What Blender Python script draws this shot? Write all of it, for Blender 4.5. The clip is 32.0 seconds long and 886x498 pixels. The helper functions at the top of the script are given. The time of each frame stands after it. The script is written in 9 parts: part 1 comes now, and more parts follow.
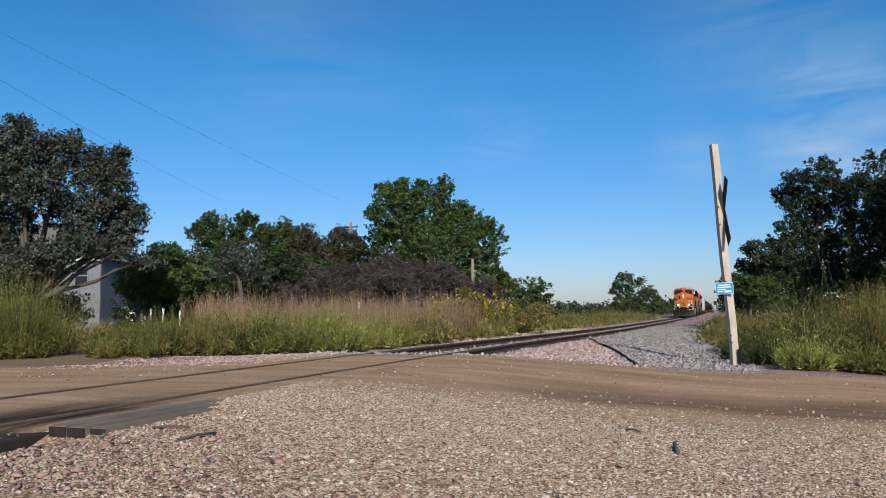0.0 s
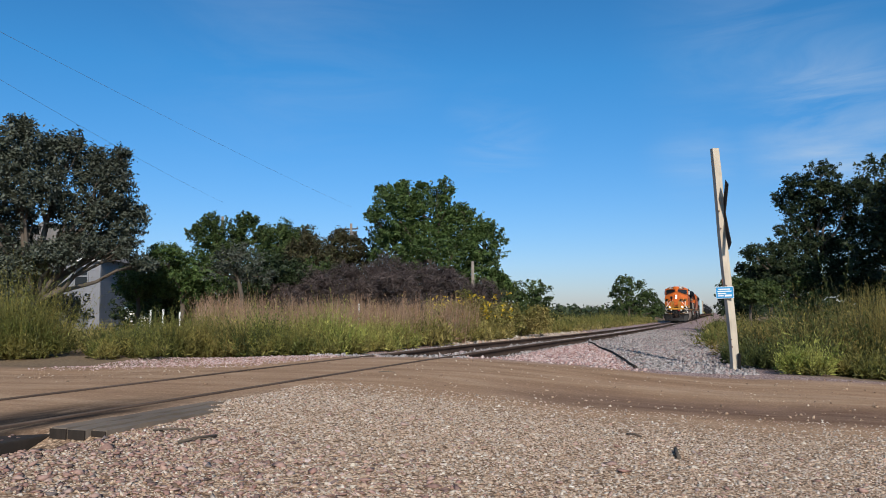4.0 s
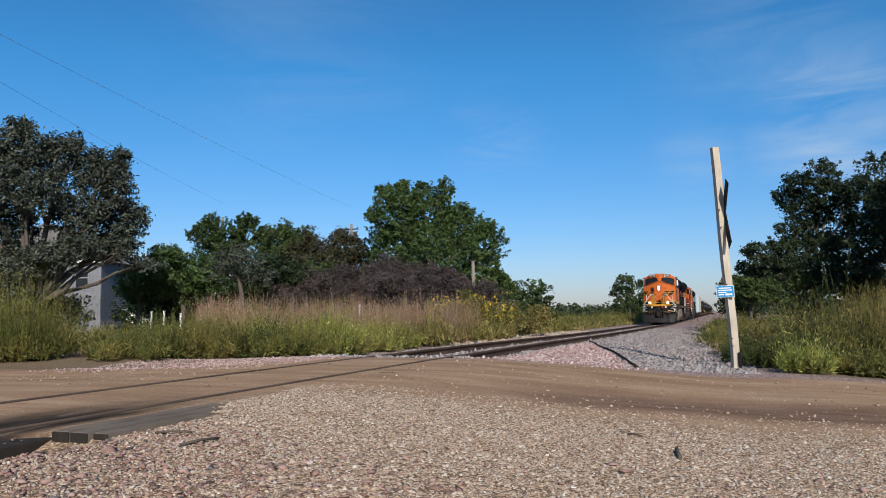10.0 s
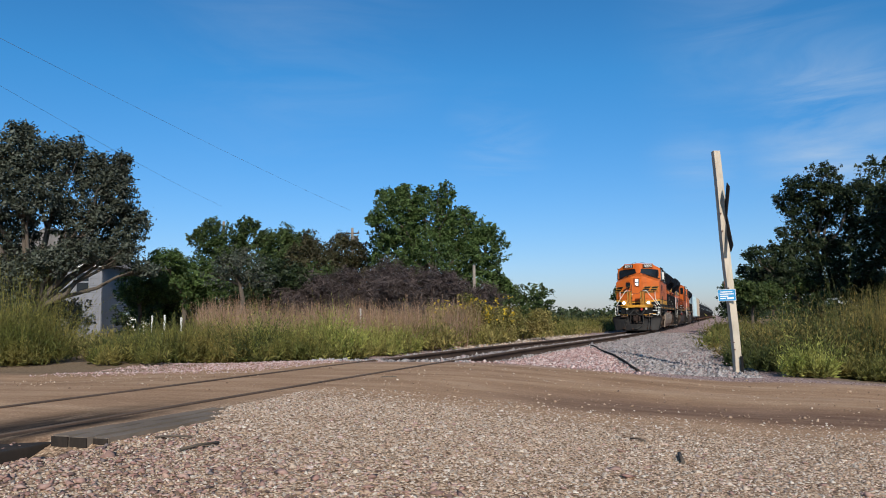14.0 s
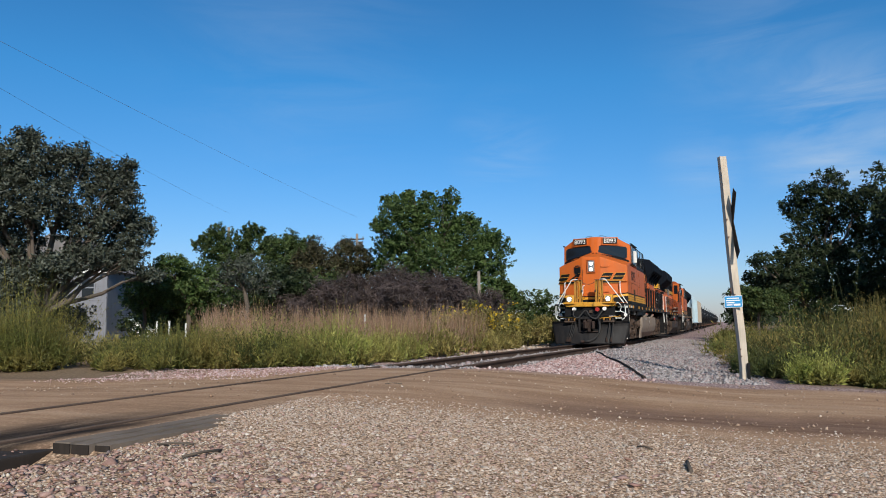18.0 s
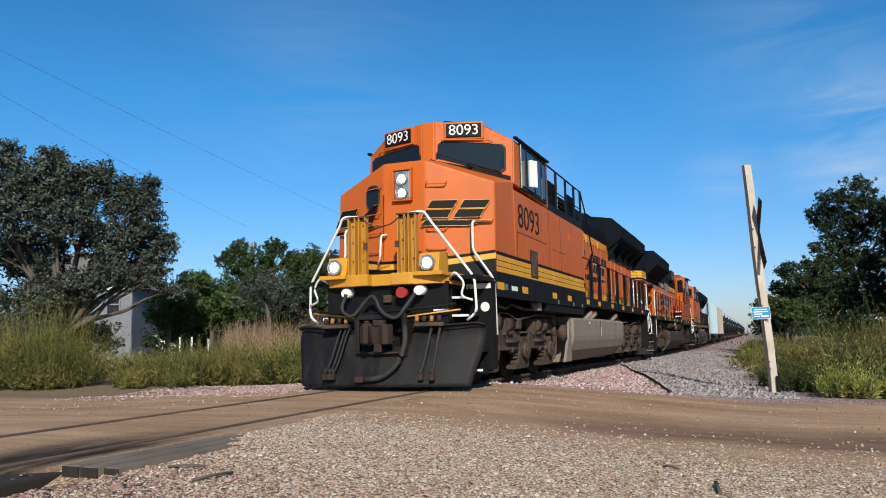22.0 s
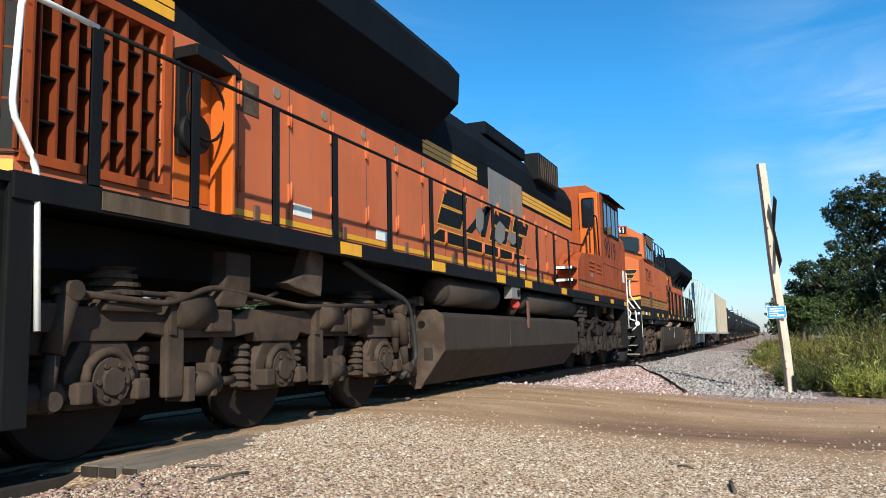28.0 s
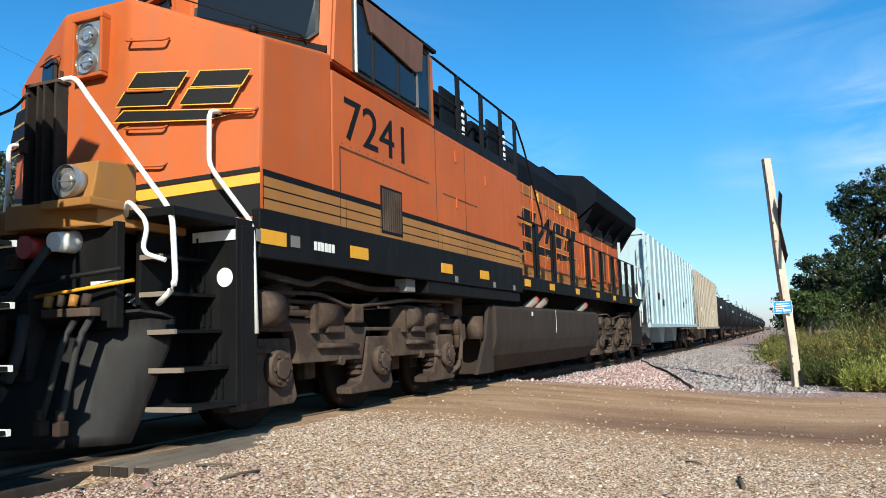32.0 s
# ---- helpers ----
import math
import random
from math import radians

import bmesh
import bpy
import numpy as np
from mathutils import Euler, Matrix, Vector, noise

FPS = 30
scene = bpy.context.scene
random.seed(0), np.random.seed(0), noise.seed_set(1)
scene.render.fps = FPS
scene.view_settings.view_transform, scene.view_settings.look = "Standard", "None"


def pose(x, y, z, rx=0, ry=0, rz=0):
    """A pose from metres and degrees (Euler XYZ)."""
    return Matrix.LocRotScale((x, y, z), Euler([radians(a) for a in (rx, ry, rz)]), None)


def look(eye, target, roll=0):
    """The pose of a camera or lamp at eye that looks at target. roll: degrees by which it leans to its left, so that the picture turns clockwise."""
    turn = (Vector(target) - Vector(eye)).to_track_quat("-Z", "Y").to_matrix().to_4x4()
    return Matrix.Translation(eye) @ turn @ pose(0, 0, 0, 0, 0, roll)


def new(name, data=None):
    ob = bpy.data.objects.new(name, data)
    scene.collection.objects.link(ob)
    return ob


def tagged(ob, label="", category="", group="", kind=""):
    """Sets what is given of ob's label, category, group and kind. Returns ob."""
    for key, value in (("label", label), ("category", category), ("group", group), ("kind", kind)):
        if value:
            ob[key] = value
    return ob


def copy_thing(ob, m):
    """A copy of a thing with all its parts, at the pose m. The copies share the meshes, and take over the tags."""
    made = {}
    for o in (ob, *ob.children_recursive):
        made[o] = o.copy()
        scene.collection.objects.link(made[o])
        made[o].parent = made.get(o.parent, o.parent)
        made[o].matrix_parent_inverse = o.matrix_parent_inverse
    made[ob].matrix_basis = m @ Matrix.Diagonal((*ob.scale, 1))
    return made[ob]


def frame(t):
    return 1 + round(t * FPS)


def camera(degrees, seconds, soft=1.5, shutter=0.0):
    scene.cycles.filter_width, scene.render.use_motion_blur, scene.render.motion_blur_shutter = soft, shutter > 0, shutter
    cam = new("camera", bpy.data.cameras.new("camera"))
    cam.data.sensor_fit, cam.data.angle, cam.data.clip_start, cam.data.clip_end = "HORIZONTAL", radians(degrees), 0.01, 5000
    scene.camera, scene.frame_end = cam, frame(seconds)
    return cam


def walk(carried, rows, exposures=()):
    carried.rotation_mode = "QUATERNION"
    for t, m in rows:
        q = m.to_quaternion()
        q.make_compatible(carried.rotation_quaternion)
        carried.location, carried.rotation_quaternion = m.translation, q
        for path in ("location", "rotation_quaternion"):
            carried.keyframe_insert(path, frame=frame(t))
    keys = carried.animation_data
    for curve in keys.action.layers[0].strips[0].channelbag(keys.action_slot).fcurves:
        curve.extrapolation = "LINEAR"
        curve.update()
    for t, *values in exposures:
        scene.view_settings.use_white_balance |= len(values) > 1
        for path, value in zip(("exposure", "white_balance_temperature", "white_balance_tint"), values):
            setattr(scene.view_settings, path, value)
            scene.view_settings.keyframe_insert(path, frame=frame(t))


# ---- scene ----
cam = camera(59.31, 32.0, soft=0.95)
walk(cam, [
    (0.0, pose(0.024, -0.076, 0.715, 94.651, 0.621, 19.524)),
    (0.5, pose(0.024, -0.078, 0.721, 94.709, 0.631, 19.512)),
    (1.0, pose(0.022, -0.079, 0.725, 94.768, 0.622, 19.509)),
    (1.5, pose(0.021, -0.081, 0.728, 94.815, 0.588, 19.515)),
    (2.0, pose(0.019, -0.082, 0.729, 94.834, 0.530, 19.520)),
    (2.5, pose(0.018, -0.083, 0.729, 94.832, 0.461, 19.518)),
    (3.0, pose(0.017, -0.083, 0.728, 94.825, 0.405, 19.511)),
    (3.5, pose(0.015, -0.083, 0.727, 94.822, 0.366, 19.501)),
    (5.5, pose(0.009, -0.082, 0.724, 94.766, 0.276, 19.461)),
    (6.0, pose(0.006, -0.082, 0.724, 94.771, 0.252, 19.448)),
    (6.5, pose(0.005, -0.082, 0.725, 94.762, 0.255, 19.447)),
    (7.0, pose(0.006, -0.084, 0.727, 94.747, 0.271, 19.457)),
    (7.5, pose(0.007, -0.086, 0.729, 94.734, 0.286, 19.468)),
    (8.0, pose(0.009, -0.088, 0.730, 94.729, 0.311, 19.476)),
    (8.5, pose(0.011, -0.091, 0.731, 94.733, 0.358, 19.482)),
    (9.0, pose(0.013, -0.093, 0.734, 94.745, 0.439, 19.493)),
    (9.5, pose(0.014, -0.094, 0.737, 94.760, 0.548, 19.515)),
    (10.0, pose(0.014, -0.092, 0.738, 94.782, 0.620, 19.539)),
    (10.5, pose(0.012, -0.089, 0.735, 94.820, 0.610, 19.552)),
    (11.0, pose(0.009, -0.085, 0.732, 94.864, 0.582, 19.557)),
    (11.5, pose(0.007, -0.081, 0.731, 94.905, 0.597, 19.567)),
    (12.0, pose(0.007, -0.078, 0.733, 94.948, 0.635, 19.582)),
    (12.5, pose(0.006, -0.077, 0.734, 94.995, 0.663, 19.595)),
    (13.0, pose(0.006, -0.075, 0.734, 95.036, 0.671, 19.603)),
    (13.5, pose(0.005, -0.074, 0.735, 95.065, 0.663, 19.604)),
    (14.0, pose(0.004, -0.071, 0.735, 95.088, 0.647, 19.604)),
    (14.5, pose(0.004, -0.068, 0.736, 95.116, 0.623, 19.609)),
    (16.5, pose(0.004, -0.062, 0.740, 95.280, 0.591, 19.770)),
    (17.0, pose(0.002, -0.052, 0.740, 95.338, 0.580, 19.831)),
    (17.5, pose(-0.005, -0.042, 0.739, 95.428, 0.575, 19.880)),
    (18.0, pose(-0.013, -0.029, 0.738, 95.532, 0.569, 19.946)),
    (18.5, pose(-0.020, -0.014, 0.740, 95.627, 0.571, 20.066)),
    (19.0, pose(-0.023, 0.005, 0.744, 95.721, 0.578, 20.254)),
    (19.5, pose(-0.021, 0.026, 0.748, 95.828, 0.582, 20.491)),
    (20.0, pose(-0.018, 0.050, 0.751, 95.961, 0.603, 20.736)),
    (20.5, pose(-0.017, 0.075, 0.753, 96.116, 0.663, 20.968)),
    (21.0, pose(-0.017, 0.099, 0.755, 96.282, 0.767, 21.198)),
    (21.5, pose(-0.018, 0.117, 0.757, 96.430, 0.905, 21.436)),
    (22.0, pose(-0.018, 0.129, 0.761, 96.518, 1.053, 21.676)),
    (22.5, pose(-0.015, 0.134, 0.764, 96.539, 1.182, 21.906)),
    (23.0, pose(-0.011, 0.133, 0.767, 96.523, 1.276, 22.119)),
    (23.5, pose(-0.006, 0.129, 0.768, 96.490, 1.312, 22.297)),
    (24.0, pose(-0.003, 0.124, 0.767, 96.463, 1.301, 22.416)),
    (24.5, pose(-0.001, 0.122, 0.765, 96.468, 1.308, 22.483)),
    (25.0, pose(-0.000, 0.120, 0.762, 96.499, 1.371, 22.522)),
    (25.5, pose(0.001, 0.118, 0.759, 96.528, 1.459, 22.545)),
    (27.5, pose(-0.002, 0.114, 0.759, 96.693, 1.457, 22.676)),
    (28.0, pose(-0.003, 0.109, 0.756, 96.611, 1.280, 22.720)),
    (28.5, pose(-0.007, 0.106, 0.753, 96.534, 1.140, 22.752)),
    (29.0, pose(-0.011, 0.105, 0.752, 96.484, 1.118, 22.791)),
    (29.5, pose(-0.015, 0.106, 0.753, 96.474, 1.247, 22.845)),
    (30.0, pose(-0.016, 0.108, 0.754, 96.481, 1.435, 22.899)),
    (30.5, pose(-0.017, 0.107, 0.755, 96.480, 1.571, 22.945)),
    (31.0, pose(-0.017, 0.100, 0.756, 96.464, 1.633, 22.989)),
    (31.5, pose(-0.016, 0.091, 0.759, 96.438, 1.656, 23.036)),
    (32.0, pose(-0.015, 0.082, 0.763, 96.404, 1.676, 23.083)),
], exposures=[(0.0, -0.12, 6500, 10), (18.0, -0.12, 6500, 10), (20.5, -0.06, 6495, 9), (22.2, 0.03, 6480, 8), (23.5, 0.24, 6430, 5), (24.5, 0.46, 6400, 2), (32.0, 0.46, 6400, 2)])

# ---- world, sun, exposure ----
SUN_AZ, SUN_EL = radians(-28), radians(31)     # from -y towards +x
sun_dir = Vector((-math.sin(SUN_AZ) * math.cos(SUN_EL), -math.cos(SUN_AZ) * math.cos(SUN_EL), math.sin(SUN_EL)))
world = bpy.data.worlds.new("world")
scene.world = world
world.use_nodes = True
wn = world.node_tree.nodes
wl = world.node_tree.links
wn.clear()
w_out = wn.new("ShaderNodeOutputWorld")
w_bg = wn.new("ShaderNodeBackground")
w_bg.inputs["Strength"].default_value = 0.116
w_sky = wn.new("ShaderNodeTexSky")
w_sky.sky_type = "NISHITA"
w_sky.sun_disc = False
w_sky.sun_elevation = SUN_EL
w_sky.sun_rotation = math.atan2(sun_dir.x, sun_dir.y)
w_sky.altitude = 300
w_sky.air_density = 1.0
w_sky.dust_density = 0.6
w_sky.ozone_density = 2.5
# thin cirrus wisps: fine fibres, gathered in a few drifts
w_co = wn.new("ShaderNodeTexCoord")
w_map = wn.new("ShaderNodeMapping")
w_map.inputs["Scale"].default_value = (1.3, 2.2, 6.5)
w_map.inputs["Rotation"].default_value = (0.0, radians(14), radians(20))
w_no = wn.new("ShaderNodeTexNoise")
w_no.inputs["Scale"].default_value = 2.6
w_no.inputs["Detail"].default_value = 8
w_no.inputs["Roughness"].default_value = 0.6
w_no.inputs["Distortion"].default_value = 0.7
w_ra = wn.new("ShaderNodeValToRGB")
w_ra.color_ramp.elements[0].position = 0.40
w_ra.color_ramp.elements[0].color = (0, 0, 0, 1)
w_ra.color_ramp.elements[1].position = 0.80
w_ra.color_ramp.elements[1].color = (1, 1, 1, 1)
w_drift = None
for az, el, wide, thick in ((-8.0, 12.2, 0.15, 0.75), (15.5, 13.0, 0.09, 0.32), (1.0, 11.0, 0.08, 0.34), (-3.0, 20.0, 0.18, 0.24), (30.0, 20.0, 0.25, 0.14), (-40.0, 25.0, 0.4, 0.25), (110.0, 35.0, 0.5, 0.2)):
    w_d = wn.new("ShaderNodeVectorMath")
    w_d.operation = "DISTANCE"
    w_d.inputs[1].default_value = (-math.sin(radians(az)) * math.cos(radians(el)), math.cos(radians(az)) * math.cos(radians(el)), math.sin(radians(el)))
    wl.new(w_co.outputs["Generated"], w_d.inputs[0])
    w_mr = wn.new("ShaderNodeMapRange")
    w_mr.interpolation_type = "SMOOTHSTEP"
    w_mr.inputs["From Min"].default_value = wide
    w_mr.inputs["From Max"].default_value = 0.0
    w_mr.inputs["To Max"].default_value = thick
    wl.new(w_d.outputs["Value"], w_mr.inputs["Value"])
    if w_drift is None:
        w_drift = w_mr.outputs["Result"]
    else:
        w_mx = wn.new("ShaderNodeMath")
        w_mx.operation = "MAXIMUM"
        wl.new(w_drift, w_mx.inputs[0])
        wl.new(w_mr.outputs["Result"], w_mx.inputs[1])
        w_drift = w_mx.outputs[0]
w_wisp = wn.new("ShaderNodeMath")
w_wisp.operation = "MULTIPLY"
w_hsv = wn.new("ShaderNodeHueSaturation")
w_hsv.inputs["Saturation"].default_value = 1.22
w_mix = wn.new("ShaderNodeMixRGB")
w_mix.inputs["Color2"].default_value = (5.2, 6.2, 7.2, 1)
wl.new(w_co.outputs["Generated"], w_map.inputs["Vector"])
wl.new(w_map.outputs["Vector"], w_no.inputs["Vector"])
wl.new(w_no.outputs["Fac"], w_ra.inputs["Fac"])
wl.new(w_ra.outputs["Color"], w_wisp.inputs[0])
wl.new(w_drift, w_wisp.inputs[1])
wl.new(w_wisp.outputs[0], w_mix.inputs["Fac"])
wl.new(w_sky.outputs["Color"], w_hsv.inputs["Color"])
w_tint = wn.new("ShaderNodeMixRGB")
w_tint.blend_type = "MULTIPLY"
w_tint.inputs["Fac"].default_value = 1.0
w_sep = wn.new("ShaderNodeSeparateXYZ")
w_gr = wn.new("ShaderNodeValToRGB")
w_gr.color_ramp.elements[0].position = 0.0
w_gr.color_ramp.elements[0].color = (0.69, 0.71, 1.01, 1)
w_gr.color_ramp.elements[1].position = 0.30
w_gr.color_ramp.elements[1].color = (0.45, 0.98, 1.18, 1)
w_top = w_gr.color_ramp.elements.new(1.0)
w_top.color = (0.48, 0.68, 0.70, 1)
wl.new(w_co.outputs["Generated"], w_sep.inputs[0])
wl.new(w_sep.outputs["Z"], w_gr.inputs["Fac"])
wl.new(w_gr.outputs["Color"], w_tint.inputs["Color2"])
wl.new(w_hsv.outputs["Color"], w_tint.inputs["Color1"])
wl.new(w_tint.outputs["Color"], w_mix.inputs["Color1"])
wl.new(w_mix.outputs["Color"], w_bg.inputs["Color"])
wl.new(w_bg.outputs["Background"], w_out.inputs["Surface"])
sun_data = bpy.data.lights.new("sun", "SUN")
sun_data.energy = 5.0
sun_data.angle = radians(0.53)
sun_data.color = (1.0, 0.93, 0.83)
sun = new("sun", sun_data)
sun.matrix_world = look(sun_dir * 60, (0, 0, 0))

# ---- the plan ----
TRACK_X = -5.30            # centre line of the track, which runs along y
GAUGE = 0.7525             # half the distance between rail heads


def dip(y):
    """Height of the rail heads: level over the crossing, falling away gently beyond it."""
    u = math.log1p(math.exp(max(-40.0, min(40.0, (y - 18.5) / 4)))) * 4
    return -0.606 * u / (u + 40)


def smooth(a, b, v):
    k = max(0.0, min(1.0, (v - a) / (b - a)))
    return k * k * (3 - 2 * k)


def ground_z(x, y):
    """Height of the earth, without loose stones."""
    base = dip(y)
    lat = x - TRACK_X
    # cross fall to the right of the track, little on the left
    if lat > 0:
        z = -0.012 - 0.26 * smooth(1.0, 6.0, lat) - 0.10 * smooth(6.0, 9.0, lat)
    else:
        z = -0.012 - 0.10 * smooth(1.5, 4.5, -lat)
    # away from the road the bed lies under the ties
    off = smooth(12.6, 15.0, y) + smooth(2.6, -1.0, y)
    bed = smooth(3.6, 1.2, abs(lat)) * off
    z -= 0.15 * bed
    z -= 0.05 * off * smooth(2.0, 4.0, abs(lat))
    # ruts in the road
    inside = smooth(6.5, 7.6, y) * smooth(13.4, 12.2, y) * smooth(2.0, 4.0, abs(lat))
    z -= 0.035 * inside * (math.exp(-((y - 8.9) / 0.45) ** 2) + math.exp(-((y - 10.9) / 0.45) ** 2))
    z += 0.03 * inside * math.exp(-((y - 12.6) / 0.4) ** 2)
    far = smooth(8, 30, abs(lat))
    z -= 0.10 * smooth(4.02, 3.86, y) * smooth(0.32, 0.22, abs(x + 3.95))
    z += 0.035 * smooth(1.0, 2.2, abs(lat)) * noise.noise((x * 0.35, y * 0.35, 0)) + 0.5 * far * noise.noise((x * 0.03, y * 0.03, 3.1)) + 0.1 * far
    return z + base


# ---- materials ----
def shader(name):
    m = bpy.data.materials.new(name)
    m.use_nodes = True
    nt = m.node_tree
    return m, nt, nt.nodes["Principled BSDF"]


def link(nt, a, b):
    nt.links.new(a, b)


def ramp(nt, fac, stops):
    r = nt.nodes.new("ShaderNodeValToRGB")
    el = r.color_ramp.elements
    while len(el) < len(stops):
        el.new(0.5)
    for e, (p, c) in zip(el, stops):
        e.position = p
        e.color = (*c, 1) if len(c) == 3 else c
    link(nt, fac, r.inputs["Fac"])
    return r.outputs["Color"]


def tex(nt, scale, detail=5, rough=0.6, stretch=None, where="Object", distort=0.0):
    n = nt.nodes.new("ShaderNodeTexNoise")
    n.inputs["Scale"].default_value = scale
    n.inputs["Detail"].default_value = detail
    n.inputs["Roughness"].default_value = rough
    n.inputs["Distortion"].default_value = distort
    co = nt.nodes.new("ShaderNodeTexCoord")
    src = co.outputs[where]
    if stretch:
        mp = nt.nodes.new("ShaderNodeMapping")
        mp.inputs["Scale"].default_value = stretch
        link(nt, src, mp.inputs["Vector"])
        src = mp.outputs["Vector"]
    link(nt, src, n.inputs["Vector"])
    return n.outputs["Fac"]


def mixc(nt, fac, a, b, mode="MIX"):
    n = nt.nodes.new("ShaderNodeMixRGB")
    n.blend_type = mode
    for sock, v in (("Fac", fac), ("Color1", a), ("Color2", b)):
        if isinstance(v, (int, float)):
            n.inputs[sock].default_value = v
        elif isinstance(v, tuple):
            n.inputs[sock].default_value = (*v, 1)
        else:
            link(nt, v, n.inputs[sock])
    return n.outputs["Color"]


def bumped(nt, bsdf, height, strength=0.3, dist=0.01):
    b = nt.nodes.new("ShaderNodeBump")
    b.inputs["Strength"].default_value = strength
    b.inputs["Distance"].default_value = dist
    link(nt, height, b.inputs["Height"])
    link(nt, b.outputs["Normal"], bsdf.inputs["Normal"])


def coat(name, col, rough=0.5, metal=0.0, spec=0.4, var=0.15, dirt=(0.20, 0.15, 0.11), dirt_amt=0.25, scale=1.0, streak=True, bump=0.08):
    """Painted or bare metal with soft fading, streaks of grime and a fine grain."""
    m, nt, b = shader(name)
    fade = tex(nt, 0.9 * scale, 4)
    dark = tuple(c * (1 - var) for c in col)
    lite = tuple(min(1, c * (1 + var)) for c in col)
    c1 = ramp(nt, fade, [(0.3, dark), (0.7, lite)])
    grime = tex(nt, 2.2 * scale, 8, 0.7, (3.0, 3.0, 0.5) if streak else None)
    g = ramp(nt, grime, [(0.45, (0, 0, 0)), (0.8, (dirt_amt,) * 3)])
    c2 = mixc(nt, g, c1, dirt)
    speck = ramp(nt, tex(nt, 38 * scale, 4, 0.7), [(0.62, (0, 0, 0)), (0.75, (dirt_amt * 0.8,) * 3)])
    c3 = mixc(nt, speck, c2, dirt)
    link(nt, c3, b.inputs["Base Color"])
    rr = ramp(nt, grime, [(0.3, (rough * 0.85,) * 3), (0.8, (min(1, rough * 1.35),) * 3)])
    link(nt, rr, b.inputs["Roughness"])
    b.inputs["Metallic"].default_value = metal
    b.inputs["Specular IOR Level"].default_value = spec
    bumped(nt, b, tex(nt, 60 * scale, 3), bump, 0.004)
    return m


def leafy(name, a, bcol, c, rough=0.55, trans=0.25):
    """Leaves that differ one from another and let some light through."""
    m, nt, b = shader(name)
    geo = nt.nodes.new("ShaderNodeNewGeometry")
    col = ramp(nt, geo.outputs["Random Per Island"], [(0.0, a), (0.5, bcol), (1.0, c)])
    big = ramp(nt, tex(nt, 0.8, 4), [(0.35, (0.68,) * 3), (0.7, (1.2,) * 3)])
    col = mixc(nt, 1.0, col, big, "MULTIPLY")
    link(nt, col, b.inputs["Base Color"])
    b.inputs["Roughness"].default_value = rough
    b.inputs["Specular IOR Level"].default_value = 0.22
    tr = nt.nodes.new("ShaderNodeBsdfTranslucent")
    link(nt, col, tr.inputs["Color"])
    mx = nt.nodes.new("ShaderNodeMixShader")
    mx.inputs["Fac"].default_value = trans
    link(nt, b.outputs[0], mx.inputs[1])
    link(nt, tr.outputs[0], mx.inputs[2])
    link(nt, mx.outputs[0], nt.nodes["Material Output"].inputs["Surface"])
    return m


def weedy(name, green, dry, trans=0.3):
    """Weeds that drift from green to ripe olive in patches, and differ blade by blade."""
    m, nt, b = shader(name)
    geo = nt.nodes.new("ShaderNodeNewGeometry")
    rnd = geo.outputs["Random Per Island"]
    g = ramp(nt, rnd, [(0.0, tuple(c * 0.6 for c in green)), (0.6, green), (1.0, tuple(c * 1.5 for c in green))])
    d = ramp(nt, rnd, [(0.0, tuple(c * 0.65 for c in dry)), (0.6, dry), (1.0, tuple(min(1, c * 1.45) for c in dry))])
    patch = ramp(nt, tex(nt, 0.75, 5, 0.65), [(0.38, (0, 0, 0)), (0.62, (1, 1, 1))])
    col = mixc(nt, patch, g, d)
    stalk = ramp(nt, tex(nt, 7, 3, 0.6, (1, 1, 0.14)), [(0.35, (0.55,) * 3), (0.65, (1.35,) * 3)])
    col = mixc(nt, 1.0, col, stalk, "MULTIPLY")
    link(nt, col, b.inputs["Base Color"])
    b.inputs["Roughness"].default_value = 0.6
    b.inputs["Specular IOR Level"].default_value = 0.25
    tr = nt.nodes.new("ShaderNodeBsdfTranslucent")
    link(nt, col, tr.inputs["Color"])
    mx = nt.nodes.new("ShaderNodeMixShader")
    mx.inputs["Fac"].default_value = trans
    link(nt, b.outputs[0], mx.inputs[1])
    link(nt, tr.outputs[0], mx.inputs[2])
    link(nt, mx.outputs[0], nt.nodes["Material Output"].inputs["Surface"])
    return m


def rock(name, stops, scale=30):
    m, nt, b = shader(name)
    geo = nt.nodes.new("ShaderNodeNewGeometry")
    info = nt.nodes.new("ShaderNodeObjectInfo")
    ad = nt.nodes.new("ShaderNodeMath")
    ad.operation = "ADD"
    link(nt, geo.outputs["Random Per Island"], ad.inputs[0])
    link(nt, info.outputs["Random"], ad.inputs[1])
    fr = nt.nodes.new("ShaderNodeMath")
    fr.operation = "FRACT"
    link(nt, ad.outputs[0], fr.inputs[0])
    col = ramp(nt, fr.outputs[0], stops)
    grain = ramp(nt, tex(nt, scale, 6, 0.7), [(0.3, (0.7,) * 3), (0.7, (1.2,) * 3)])
    link(nt, mixc(nt, 1.0, col, grain, "MULTIPLY"), b.inputs["Base Color"])
    b.inputs["Roughness"].default_value = 0.85
    b.inputs["Specular IOR Level"].default_value = 0.12
    bumped(nt, b, tex(nt, scale * 2, 5), 0.4, 0.006)
    return m


def glassy(name, col=(0.02, 0.025, 0.03), rough=0.05):
    m, nt, b = shader(name)
    b.inputs["Base Color"].default_value = (*col, 1)
    b.inputs["Roughness"].default_value = rough
    b.inputs["Specular IOR Level"].default_value = 0.38
    return m


